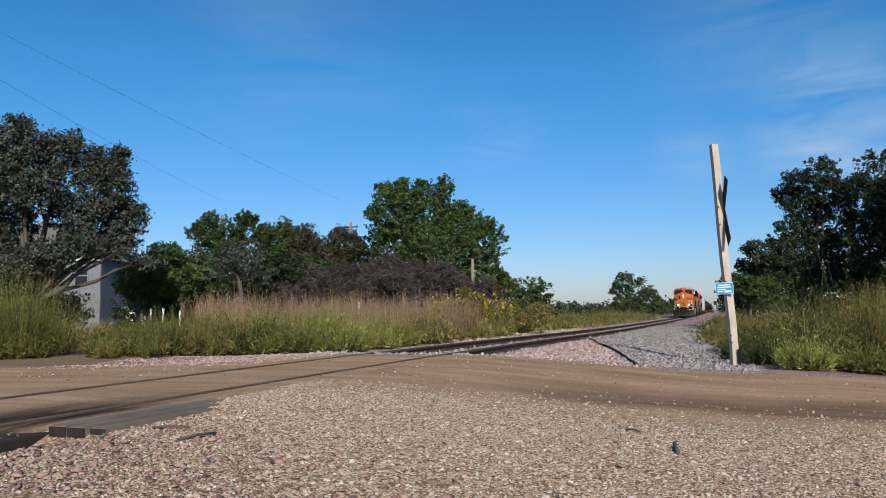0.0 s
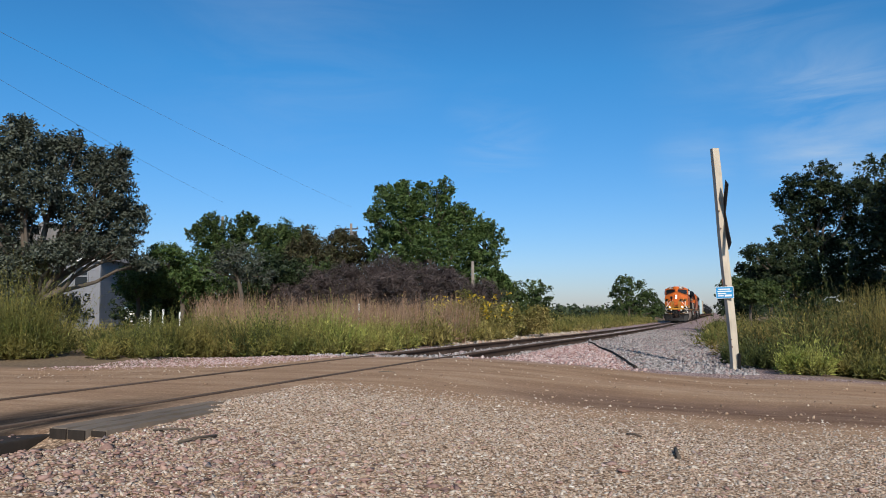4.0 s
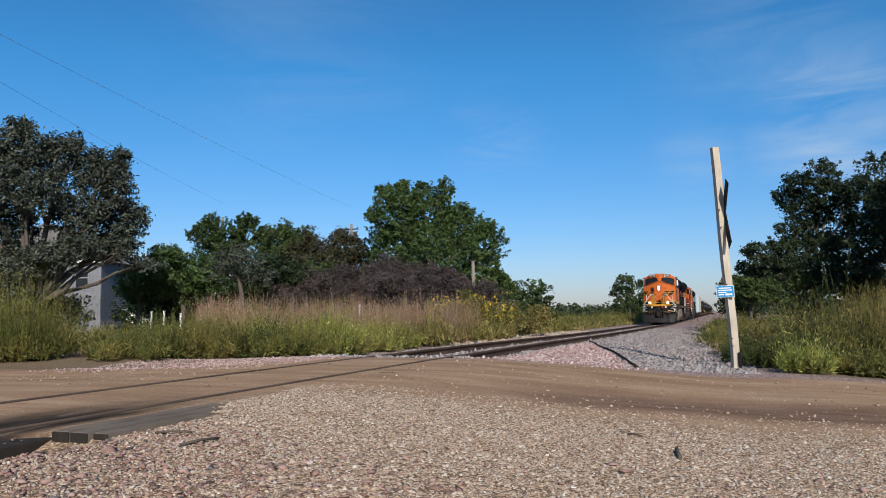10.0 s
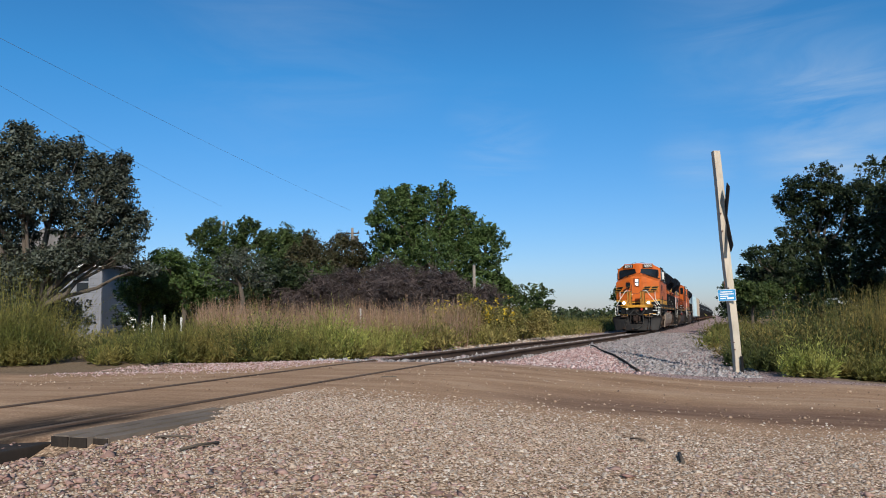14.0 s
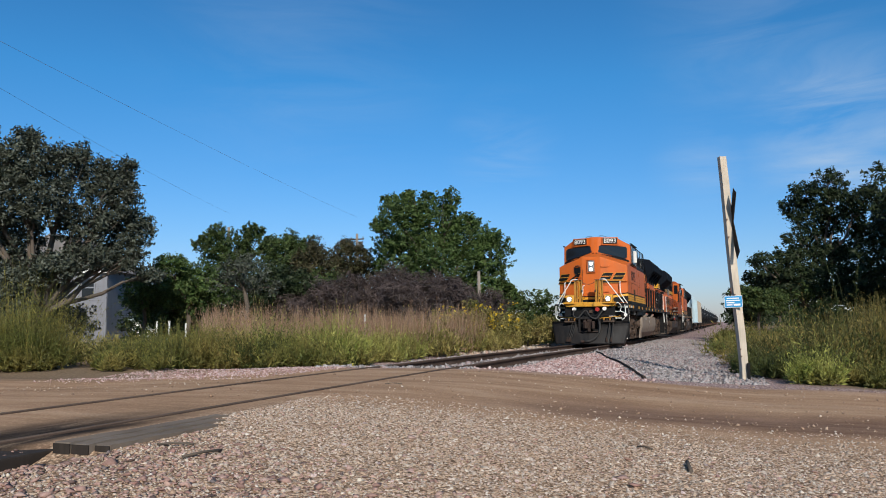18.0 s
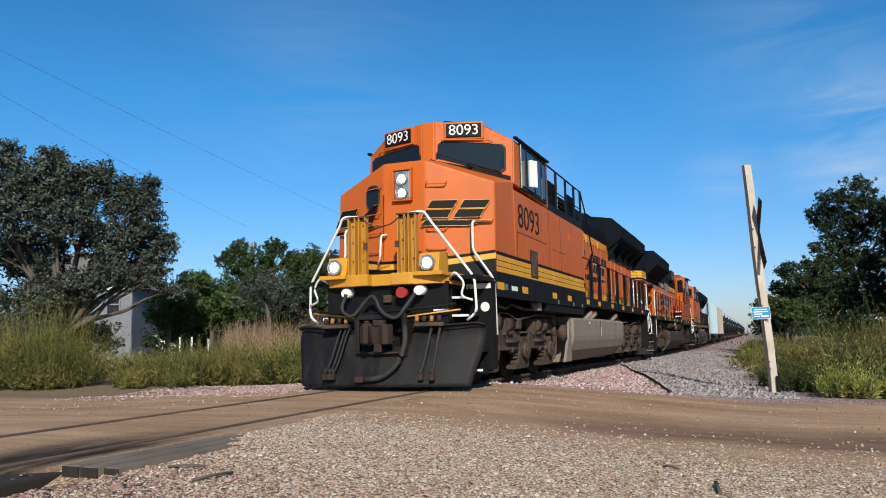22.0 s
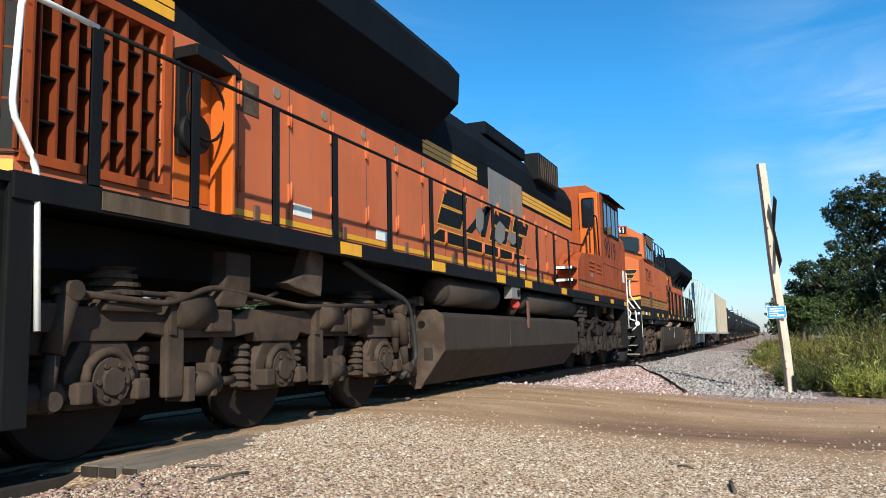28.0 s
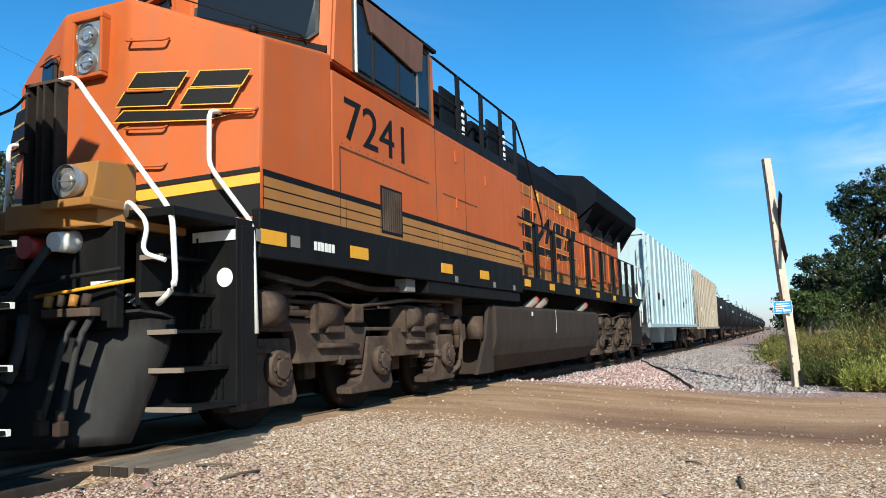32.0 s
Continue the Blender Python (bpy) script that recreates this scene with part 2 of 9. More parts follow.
def glow(name, col, strength):
    m, nt, b = shader(name)
    b.inputs["Base Color"].default_value = (*col, 1)
    b.inputs["Emission Color"].default_value = (*col, 1)
    b.inputs["Emission Strength"].default_value = strength
    return m


def ground_material():
    """Bare earth road between gravel and ballast, with soft ragged borders."""
    m, nt, b = shader("ground_earth")
    geo = nt.nodes.new("ShaderNodeNewGeometry")
    sep = nt.nodes.new("ShaderNodeSeparateXYZ")
    link(nt, geo.outputs["Position"], sep.inputs[0])
    wob = tex(nt, 0.7, 6, 0.65)

    def edge(v, lo, hi, amp=1.5):
        a = nt.nodes.new("ShaderNodeMath")
        a.operation = "MULTIPLY_ADD"
        link(nt, wob, a.inputs[0])
        a.inputs[1].default_value = amp
        link(nt, v, a.inputs[2])
        r = nt.nodes.new("ShaderNodeMapRange")
        r.interpolation_type = "SMOOTHSTEP"
        link(nt, a.outputs[0], r.inputs["Value"])
        r.inputs["From Min"].default_value = lo + amp * 0.5
        r.inputs["From Max"].default_value = hi + amp * 0.5
        return r.outputs["Result"]

    dirt = ramp(nt, tex(nt, 1.3, 9, 0.65, (0.35, 1.6, 1)), [(0.3, (0.284, 0.170, 0.101)), (0.55, (0.421, 0.270, 0.167)), (0.75, (0.535, 0.372, 0.244))])
    rut = ramp(nt, tex(nt, 3.0, 7, 0.65, (0.4, 1.5, 1)), [(0.35, (0.176, 0.104, 0.068)), (0.7, (0.294, 0.184, 0.125))])
    rb = nt.nodes.new("ShaderNodeMath")
    rb.operation = "MULTIPLY"
    link(nt, edge(sep.outputs["Y"], 7.3, 8.1, 0.7), rb.inputs[0])
    link(nt, edge(sep.outputs["Y"], 9.9, 8.9, 0.9), rb.inputs[1])
    rx = nt.nodes.new("ShaderNodeMath")
    rx.operation = "MULTIPLY"
    link(nt, rb.outputs[0], rx.inputs[0])
    link(nt, edge(sep.outputs["X"], -3.6, -0.6, 2.0), rx.inputs[1])
    dirt = mixc(nt, rx.outputs[0], dirt, rut)
    pebb = ramp(nt, tex(nt, 45, 3, 0.6), [(0.42, (0.72,) * 3), (0.6, (1.0,) * 3), (0.72, (1.5,) * 3)])
    dirt = mixc(nt, 0.7, dirt, pebb, "MULTIPLY")

    def packed(scale, stops):
        v = nt.nodes.new("ShaderNodeTexVoronoi")
        v.inputs["Scale"].default_value = scale
        link(nt, geo.outputs["Position"], v.inputs["Vector"])
        sp = nt.nodes.new("ShaderNodeSeparateColor")
        link(nt, v.outputs["Color"], sp.inputs[0])
        joint = ramp(nt, v.outputs["Distance"], [(0.35, (1.0,) * 3), (0.75, (0.35,) * 3)])
        return mixc(nt, 1.0, ramp(nt, sp.outputs[0], stops), joint, "MULTIPLY"), v.outputs["Distance"]

    grav, gh = packed(48, [(0.0, (0.200, 0.124, 0.081)), (0.35, (0.413, 0.271, 0.176)), (0.7, (0.552, 0.380, 0.255)), (0.95, (0.776, 0.585, 0.405))])
    pink, ph = packed(32, [(0.0, (0.22, 0.14, 0.125)), (0.35, (0.40, 0.265, 0.24)), (0.7, (0.52, 0.38, 0.345)), (0.95, (0.64, 0.51, 0.47))])
    soil = ramp(nt, tex(nt, 22, 8, 0.75), [(0.35, (0.11, 0.078, 0.05)), (0.65, (0.28, 0.20, 0.13))])
    gm = nt.nodes.new("ShaderNodeMath")
    gm.operation = "MULTIPLY"
    link(nt, edge(sep.outputs["Y"], 7.6, 6.4, 1.4), gm.inputs[0])
    link(nt, edge(sep.outputs["X"], -4.45, -4.0, 0.5), gm.inputs[1])
    c = mixc(nt, gm.outputs[0], dirt, grav)
    c = mixc(nt, edge(sep.outputs["Y"], 12.2, 13.4, 1.2), c, pink)
    c = mixc(nt, edge(sep.outputs["X"], -8.0, -10.0, 2.0), c, mixc(nt, edge(sep.outputs["Y"], 9.4, 10.6, 1.0), dirt, soil))
    c = mixc(nt, edge(sep.outputs["X"], 0.6, 2.4, 1.6), c, mixc(nt, edge(sep.outputs["Y"], 13.0, 14.0, 0.8), c, soil))
    # dark streaky band along the near rail
    dark = ramp(nt, tex(nt, 7, 9, 0.75, (1, 0.16, 1)), [(0.42, (0.016, 0.013, 0.011)), (0.55, (0.06, 0.044, 0.033)), (0.66, (0.20, 0.145, 0.10))])
    band = nt.nodes.new("ShaderNodeMath")
    band.operation = "MULTIPLY"
    link(nt, edge(sep.outputs["X"], -4.20, -4.45, 0.4), band.inputs[0])
    link(nt, edge(sep.outputs["X"], -5.5, -4.8, 0.9), band.inputs[1])
    band2 = nt.nodes.new("ShaderNodeMath")
    band2.operation = "MULTIPLY"
    link(nt, band.outputs[0], band2.inputs[0])
    link(nt, edge(sep.outputs["Y"], 6.6, 4.4, 1.4), band2.inputs[1])
    c = mixc(nt, band2.outputs[0], c, dark)
    link(nt, c, b.inputs["Base Color"])
    b.inputs["Roughness"].default_value = 0.95
    b.inputs["Specular IOR Level"].default_value = 0.06
    bumped(nt, b, tex(nt, 30, 6, 0.7), 0.35, 0.015)
    return m


MAT = {
    "orange": coat("orange_paint", (0.53, 0.113, 0.014), 0.45, spec=0.22, var=0.08, dirt_amt=0.22),
    "orange_old": coat("faded_orange_paint", (0.50, 0.122, 0.046), 0.6, spec=0.2, var=0.13, dirt_amt=0.4),
    "orange_grimy": coat("grimy_orange_paint", (0.31, 0.062, 0.016), 0.6, spec=0.2, var=0.16, dirt=(0.06, 0.035, 0.022), dirt_amt=0.55),
    # darker orange for the intake slats, with their shade in the colour
    "orange_shaded": coat("shaded_orange_paint", (0.17, 0.036, 0.011), 0.7, spec=0.15, var=0.25, dirt=(0.03, 0.02, 0.015), dirt_amt=0.6),
    "orange_dusty": coat("dusty_orange_paint", (0.46, 0.098, 0.021), 0.55, spec=0.2, var=0.1, dirt_amt=0.35),
    "yellow": coat("yellow_paint", (0.72, 0.345, 0.02), 0.45, var=0.08, dirt_amt=0.3),
    "yellow_deck": coat("ochre_deck_paint", (0.58, 0.27, 0.015), 0.5, var=0.12, dirt_amt=0.35),
    "ochre": coat("ochre_post_paint", (0.44, 0.205, 0.018), 0.5, var=0.15, dirt_amt=0.45),
    "castiron": coat("rusty_cast_steel", (0.036, 0.023, 0.018), 0.8, spec=0.25, var=0.35, dirt=(0.085, 0.045, 0.032), dirt_amt=0.5, streak=False, bump=0.3),
    "yellow_dull": coat("grimy_yellow_paint", (0.33, 0.145, 0.03), 0.55, var=0.15, dirt_amt=0.5),
    "black": coat("black_paint", (0.007, 0.007, 0.0075), 0.55, spec=0.14, var=0.25, dirt=(0.05, 0.042, 0.036), dirt_amt=0.15),
    "hoodblack": coat("dark_roof_paint", (0.006, 0.008, 0.012), 0.85, spec=0.06, var=0.2, dirt=(0.05, 0.05, 0.05), dirt_amt=0.12),
    "under": coat("dusty_underframe", (0.058, 0.040, 0.031), 0.95, spec=0.1, var=0.3, dirt=(0.19, 0.14, 0.105), dirt_amt=0.7, streak=False, bump=0.3),
    "under_brown": coat("brown_truck_dust", (0.046, 0.033, 0.026), 0.95, spec=0.08, var=0.4, dirt=(0.15, 0.098, 0.07), dirt_amt=0.6, streak=False, bump=0.4),
    # darker brown than the other underframe colours
    "grime": coat("black_brown_coat", (0.026, 0.021, 0.019), 0.95, spec=0.08, var=0.3, dirt=(0.085, 0.066, 0.054), dirt_amt=0.6, streak=False, bump=0.3),
    "tankgrey": coat("dusty_grey_tank", (0.225, 0.178, 0.14), 0.75, var=0.12, dirt=(0.13, 0.10, 0.08), dirt_amt=0.4),
    "tankdark": coat("grimy_brown_tank", (0.036, 0.026, 0.020), 0.75, spec=0.25, var=0.25, dirt=(0.028, 0.022, 0.018), dirt_amt=0.5),
    "plow": coat("worn_black_plow", (0.009, 0.008, 0.008), 0.6, spec=0.25, var=0.3, dirt=(0.07, 0.058, 0.05), dirt_amt=0.3),
    "white": coat("white_paint", (0.80, 0.79, 0.75), 0.5, var=0.05, dirt_amt=0.25),
    "rust": coat("rusty_steel", (0.13, 0.062, 0.042), 0.85, var=0.3, dirt=(0.05, 0.04, 0.035), dirt_amt=0.5, bump=0.3),
    "rubber": coat("black_rubber", (0.022, 0.021, 0.02), 0.7, var=0.2, dirt=(0.1, 0.09, 0.08), dirt_amt=0.3),
    "steel": coat("bright_steel", (0.45, 0.43, 0.41), 0.35, 0.9, var=0.15),
    "rail": coat("rusty_rail", (0.060, 0.041, 0.032), 0.9, 0.0, spec=0.1, var=0.3, dirt=(0.16, 0.10, 0.07), dirt_amt=0.5),
    "railtop": coat("worn_rail_head", (0.11, 0.078, 0.058), 0.9, 0.0, spec=0.1, var=0.3),
    # near black to hold the shade under the frames, on wheels and gap block
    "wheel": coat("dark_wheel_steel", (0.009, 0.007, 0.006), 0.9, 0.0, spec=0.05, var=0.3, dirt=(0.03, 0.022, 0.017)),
    "tread": coat("brown_wheel_rim", (0.024, 0.018, 0.015), 0.8, 0.0, spec=0.1, var=0.2, dirt=(0.06, 0.042, 0.032)),
    "creosote": coat("creosote_timber", (0.030, 0.024, 0.020), 0.9, spec=0.15, var=0.35, dirt=(0.13, 0.10, 0.08), dirt_amt=0.4, bump=0.5),
    "oldwood": coat("weathered_timber", (0.10, 0.068, 0.046), 0.95, spec=0.1, var=0.3, dirt=(0.19, 0.15, 0.115), dirt_amt=0.5, bump=0.5),
    "plankwood": coat("dark_grained_plank", (0.19, 0.155, 0.125), 0.95, spec=0.08, var=0.3, dirt=(0.17, 0.12, 0.08), dirt_amt=0.55, streak=True, bump=0.6),
    "postwood": coat("pale_weathered_post", (0.50, 0.43, 0.34), 0.85, var=0.15, dirt=(0.22, 0.17, 0.12), dirt_amt=0.5, scale=2.0, bump=0.4),
    "oldpole": coat("grey_weathered_pole", (0.24, 0.205, 0.17), 0.85, var=0.2, dirt=(0.1, 0.08, 0.06), dirt_amt=0.5, scale=2.0, bump=0.4),
    "red": coat("red_lens", (0.34, 0.025, 0.018), 0.4, var=0.1),
    "hopper_white": coat("white_car_paint", (0.38, 0.50, 0.55), 0.55, var=0.06, dirt=(0.30, 0.24, 0.18), dirt_amt=0.45),
    "hopper_tan": coat("tan_car_paint", (0.35, 0.30, 0.24), 0.65, var=0.1, dirt=(0.2, 0.15, 0.1), dirt_amt=0.4),
    "carblack": coat("black_tank_paint", (0.012, 0.012, 0.013), 0.75, spec=0.12, var=0.3, dirt=(0.10, 0.09, 0.08), dirt_amt=0.3),
    "grey": coat("grey_primer", (0.18, 0.17, 0.16), 0.6, var=0.12, dirt_amt=0.25),
    "siding": coat("grey_siding_paint", (0.19, 0.195, 0.215), 0.8, var=0.1),
    "roofing": coat("grey_shingle", (0.16, 0.15, 0.145), 0.9, var=0.25, streak=False),
    "bark": coat("grey_bark", (0.10, 0.080, 0.062), 0.95, var=0.35, streak=False, bump=0.6),
    "signblue": coat("blue_sign_face", (0.03, 0.28, 0.58), 0.4, var=0.05, dirt_amt=0.1),
    "signback": coat("grey_sign_aluminium", (0.11, 0.115, 0.12), 0.5, 0.3, var=0.15, dirt_amt=0.2),
    "glass": glassy("dark_window_glass", (0.010, 0.012, 0.015)),
    "lamp": glow("lit_lamp_lens", (1.0, 0.93, 0.80), 12.0),
    "lamp_off": coat("lamp_reflector", (0.62, 0.62, 0.60), 0.2, 0.8, var=0.1, dirt_amt=0.1),
    "chrome": coat("lamp_housing_metal", (0.42, 0.42, 0.42), 0.35, 0.7, var=0.15),
    "leaf_mid": leafy("green_leaves", (0.034, 0.058, 0.017), (0.058, 0.090, 0.026), (0.105, 0.135, 0.045), trans=0.16),
    "leaf_bright": leafy("bright_green_leaves", (0.040, 0.072, 0.018), (0.070, 0.115, 0.030), (0.125, 0.175, 0.060), trans=0.16),
    "leaf_grey": leafy("dull_grey_green_leaves", (0.042, 0.050, 0.034), (0.070, 0.082, 0.056), (0.145, 0.158, 0.128), trans=0.12),
    "leaf_dark": leafy("dark_green_leaves", (0.018, 0.029, 0.011), (0.030, 0.046, 0.018), (0.055, 0.072, 0.032), trans=0.12),
    "leaf_brown": leafy("brownish_green_leaves", (0.045, 0.040, 0.020), (0.080, 0.066, 0.033), (0.070, 0.078, 0.034), trans=0.14),
    "twig": leafy("bare_purple_twigs", (0.060, 0.043, 0.040), (0.085, 0.064, 0.060), (0.115, 0.09, 0.08), trans=0.05),
    "weed": weedy("green_weeds", (0.105, 0.120, 0.028), (0.25, 0.21, 0.062)),
    "weed_dark": weedy("dark_bank_weeds", (0.040, 0.058, 0.015), (0.095, 0.098, 0.028), 0.15),
    "weed_ripe": weedy("ripe_bank_weeds", (0.12, 0.115, 0.032), (0.28, 0.21, 0.065), 0.25),
    "flower": leafy("yellow_petals", (0.55, 0.36, 0.02), (0.65, 0.45, 0.03), (0.7, 0.55, 0.1)),
    "weed_bright": weedy("bright_young_weeds", (0.21, 0.25, 0.05), (0.36, 0.33, 0.10)),
    "weed_olive": weedy("olive_weeds", (0.165, 0.16, 0.040), (0.32, 0.255, 0.09)),
    "straw": leafy("dry_reddish_grass", (0.24, 0.14, 0.085), (0.36, 0.225, 0.14), (0.50, 0.35, 0.24), trans=0.3),
    "tan": leafy("dry_tan_grass", (0.28, 0.21, 0.07), (0.42, 0.33, 0.12), (0.55, 0.45, 0.2), trans=0.3),
    "pink_rock": rock("pink_ballast", [(0.0, (0.23, 0.13, 0.115)), (0.3, (0.43, 0.27, 0.245)), (0.6, (0.53, 0.38, 0.35)), (0.85, (0.63, 0.51, 0.475)), (1.0, (0.30, 0.235, 0.23))]),
    "shard_rock": rock("brownish_pink_shards", [(0.0, (0.094, 0.069, 0.063)), (0.2, (0.283, 0.174, 0.144)), (0.5, (0.377, 0.244, 0.202)), (0.75, (0.443, 0.318, 0.270)), (0.9, (0.283, 0.152, 0.125)), (1.0, (0.161, 0.142, 0.140))]),
    "grey_rock": rock("grey_ballast", [(0.0, (0.15, 0.135, 0.13)), (0.35, (0.29, 0.265, 0.255)), (0.7, (0.40, 0.37, 0.355)), (1.0, (0.34, 0.26, 0.25))]),
    "dirt_rock": rock("dusty_pebbles", [(0.0, (0.180, 0.120, 0.084)), (0.4, (0.336, 0.228, 0.156)), (0.8, (0.456, 0.336, 0.240)), (1.0, (0.600, 0.504, 0.396))]),
    "tan_rock": rock("mixed_gravel", [(0.0, (0.145, 0.098, 0.069)), (0.15, (0.396, 0.337, 0.280)), (0.3, (0.372, 0.251, 0.172)), (0.5, (0.501, 0.379, 0.280)), (0.65, (0.431, 0.361, 0.305)), (0.8, (0.605, 0.526, 0.432)), (0.9, (0.407, 0.245, 0.191)), (1.0, (0.698, 0.636, 0.547))]),
}
GROUND_MAT = ground_material()


# ---- mesh helpers ----
def part(name, bm, material, parent=None, label=""):
    me = bpy.data.meshes.new(name)
    bm.to_mesh(me)
    bm.free()
    me.materials.append(MAT[material] if isinstance(material, str) else material)
    ob = new(name, me)
    if parent is not None:
        ob.parent = parent
    if label:
        tagged(ob, label)
    return ob


def again(ob, parent, m=None, name=""):
    """Another part on the same mesh."""
    o = new(name or ob.name.split(".")[0], ob.data)
    o.parent = parent
    if m is not None:
        o.matrix_basis = m
    return o


def thing(name, label, category, group="", m=None):
    e = new(name)
    e.empty_display_size = 0.3
    if m is not None:
        e.matrix_basis = m
    return tagged(e, label, category, group)


def box(bm, x0, x1, y0, y1, z0, z1, bev=0.0):
    vs = [bm.verts.new((x, y, z)) for x in (x0, x1) for y in (y0, y1) for z in (z0, z1)]
    fs = [bm.faces.new([vs[i] for i in f]) for f in ((0, 1, 3, 2), (4, 6, 7, 5), (0, 4, 5, 1), (2, 3, 7, 6), (0, 2, 6, 4), (1, 5, 7, 3))]
    if bev > 0:
        es = {e for f in fs for e in f.edges}
        bmesh.ops.bevel(bm, geom=list(es), offset=bev, segments=2, affect="EDGES", profile=0.6)
    return bm


def extrude(bm, poly, a, b, axis="x", bev=0.0):
    """A prism: poly lies across the axis, given as pairs of the two other coordinates in order."""
    def at(p, v):
        return {"x": (v, p[0], p[1]), "y": (p[0], v, p[1]), "z": (p[0], p[1], v)}[axis]
    lo = [bm.verts.new(at(p, a)) for p in poly]
    hi = [bm.verts.new(at(p, b)) for p in poly]
    n = len(poly)
    fs = [bm.faces.new(lo[::-1]), bm.faces.new(hi)]
    fs += [bm.faces.new((lo[i], lo[(i + 1) % n], hi[(i + 1) % n], hi[i])) for i in range(n)]
    bmesh.ops.recalc_face_normals(bm, faces=fs)
    if bev > 0:
        bmesh.ops.bevel(bm, geom=list({e for f in fs for e in f.edges}), offset=bev, segments=2, affect="EDGES", profile=0.6)
    return bm


def cyl(bm, p0, p1, r0, r1=None, seg=14, cap=True):
    r1 = r0 if r1 is None else r1
    p0, p1 = Vector(p0), Vector(p1)
    q = (p1 - p0).to_track_quat("Z", "Y")
    rings = []
    for p, r in ((p0, r0), (p1, r1)):
        rings.append([bm.verts.new(p + q @ Vector((r * math.cos(6.28319 * k / seg), r * math.sin(6.28319 * k / seg), 0))) for k in range(seg)])
    for k in range(seg):
        f = bm.faces.new((rings[0][k], rings[0][(k + 1) % seg], rings[1][(k + 1) % seg], rings[1][k]))
        f.smooth = True
    if cap:
        bm.faces.new(rings[0][::-1])
        bm.faces.new(rings[1])
    return bm


def tube(bm, pts, r, seg=8):
    """A bent round bar through the points."""
    pts = [Vector(p) for p in pts]
    rings = []
    for i, p in enumerate(pts):
        a = pts[i] - pts[i - 1] if i else pts[1] - pts[0]
        b = pts[i + 1] - pts[i] if i < len(pts) - 1 else a
        t = (a.normalized() + b.normalized()).normalized()
        up = Vector((0, 0, 1)) if abs(t.z) < 0.9 else Vector((1, 0, 0))
        u = t.cross(up).normalized()
        v = u.cross(t)
        rings.append([bm.verts.new(p + r * (math.cos(6.28319 * k / seg) * u + math.sin(6.28319 * k / seg) * v)) for k in range(seg)])
    for i in range(len(rings) - 1):
        for k in range(seg):
            f = bm.faces.new((rings[i][k], rings[i][(k + 1) % seg], rings[i + 1][(k + 1) % seg], rings[i + 1][k]))
            f.smooth = True
    bm.faces.new(rings[0][::-1])
    bm.faces.new(rings[-1])
    bmesh.ops.recalc_face_normals(bm, faces=bm.faces[:])
    return bm


def arc(pts, n=4, r=0.12):
    """Rounds the corners of a line of points."""
    pts = [Vector(p) for p in pts]
    out = [pts[0]]
    for a, b, c in zip(pts, pts[1:], pts[2:]):
        k = min(r, (a - b).length * 0.45, (c - b).length * 0.45)
        p, q = b + (a - b).normalized() * k, b + (c - b).normalized() * k
        for i in range(n + 1):
            t = i / n
            out.append(p * (1 - t) ** 2 + b * 2 * t * (1 - t) + q * t * t)
    return out + [pts[-1]]


def nb():
    return bmesh.new()


def from_arrays(name, verts, faces, material, parent=None):
    """A mesh from arrays of corners and faces of equal size."""
    verts = np.asarray(verts, dtype=np.float32)
    faces = np.asarray(faces, dtype=np.int32)
    n = faces.shape[1]
    me = bpy.data.meshes.new(name)
    me.vertices.add(len(verts))
    me.vertices.foreach_set("co", verts.ravel())
    me.loops.add(faces.size)
    me.loops.foreach_set("vertex_index", faces.ravel())
    me.polygons.add(len(faces))
    me.polygons.foreach_set("loop_start", np.arange(0, faces.size, n, dtype=np.int32))
    me.update(calc_edges=True)
    me.validate()
    me.materials.append(MAT[material] if isinstance(material, str) else material)
    ob = new(name, me)
    if parent is not None:
        ob.parent = parent
    return ob


# ---- ground ----
def build_ground():
    def steps(knots):
        out = []
        for (a, s), (b, _) in zip(knots, knots[1:]):
            k = max(1, round((b - a) / s))
            out += [a + (b - a) * i / k for i in range(k)]
        return np.array(out + [knots[-1][0]])
    xs = steps([(-2500, 800), (-900, 250), (-300, 60), (-90, 10), (-30, 2), (-14, 0.35), (6, 1.2), (24, 6), (90, 60), (300, 250), (900, 800), (2500, 1)])
    ys = steps([(-900, 300), (-300, 60), (-60, 8), (-8, 1), (2, 0.25), (18, 0.6), (50, 3), (130, 12), (300, 60), (900, 300), (3900, 1)])
    nx, ny = len(xs), len(ys)
    verts = [(x, y, ground_z(x, y)) for y in ys for x in xs]
    faces = [(j * nx + i, j * nx + i + 1, (j + 1) * nx + i + 1, (j + 1) * nx + i) for j in range(ny - 1) for i in range(nx - 1)]
    g = from_arrays("ground", verts, faces, GROUND_MAT)
    for p in g.data.polygons:
        p.use_smooth = True
    return tagged(g, "bare earth road crossing with pink and grey gravel verges", "ground", kind="structure")


ground = build_ground()


def stone_mesh(seed, flat=0.65):
    r = random.Random(seed)
    bm = nb()
    bmesh.ops.create_icosphere(bm, subdivisions=1, radius=1.0)
    for v in bm.verts:
        v.co *= r.uniform(0.72, 1.12)
        v.co.z *= flat
    return bm


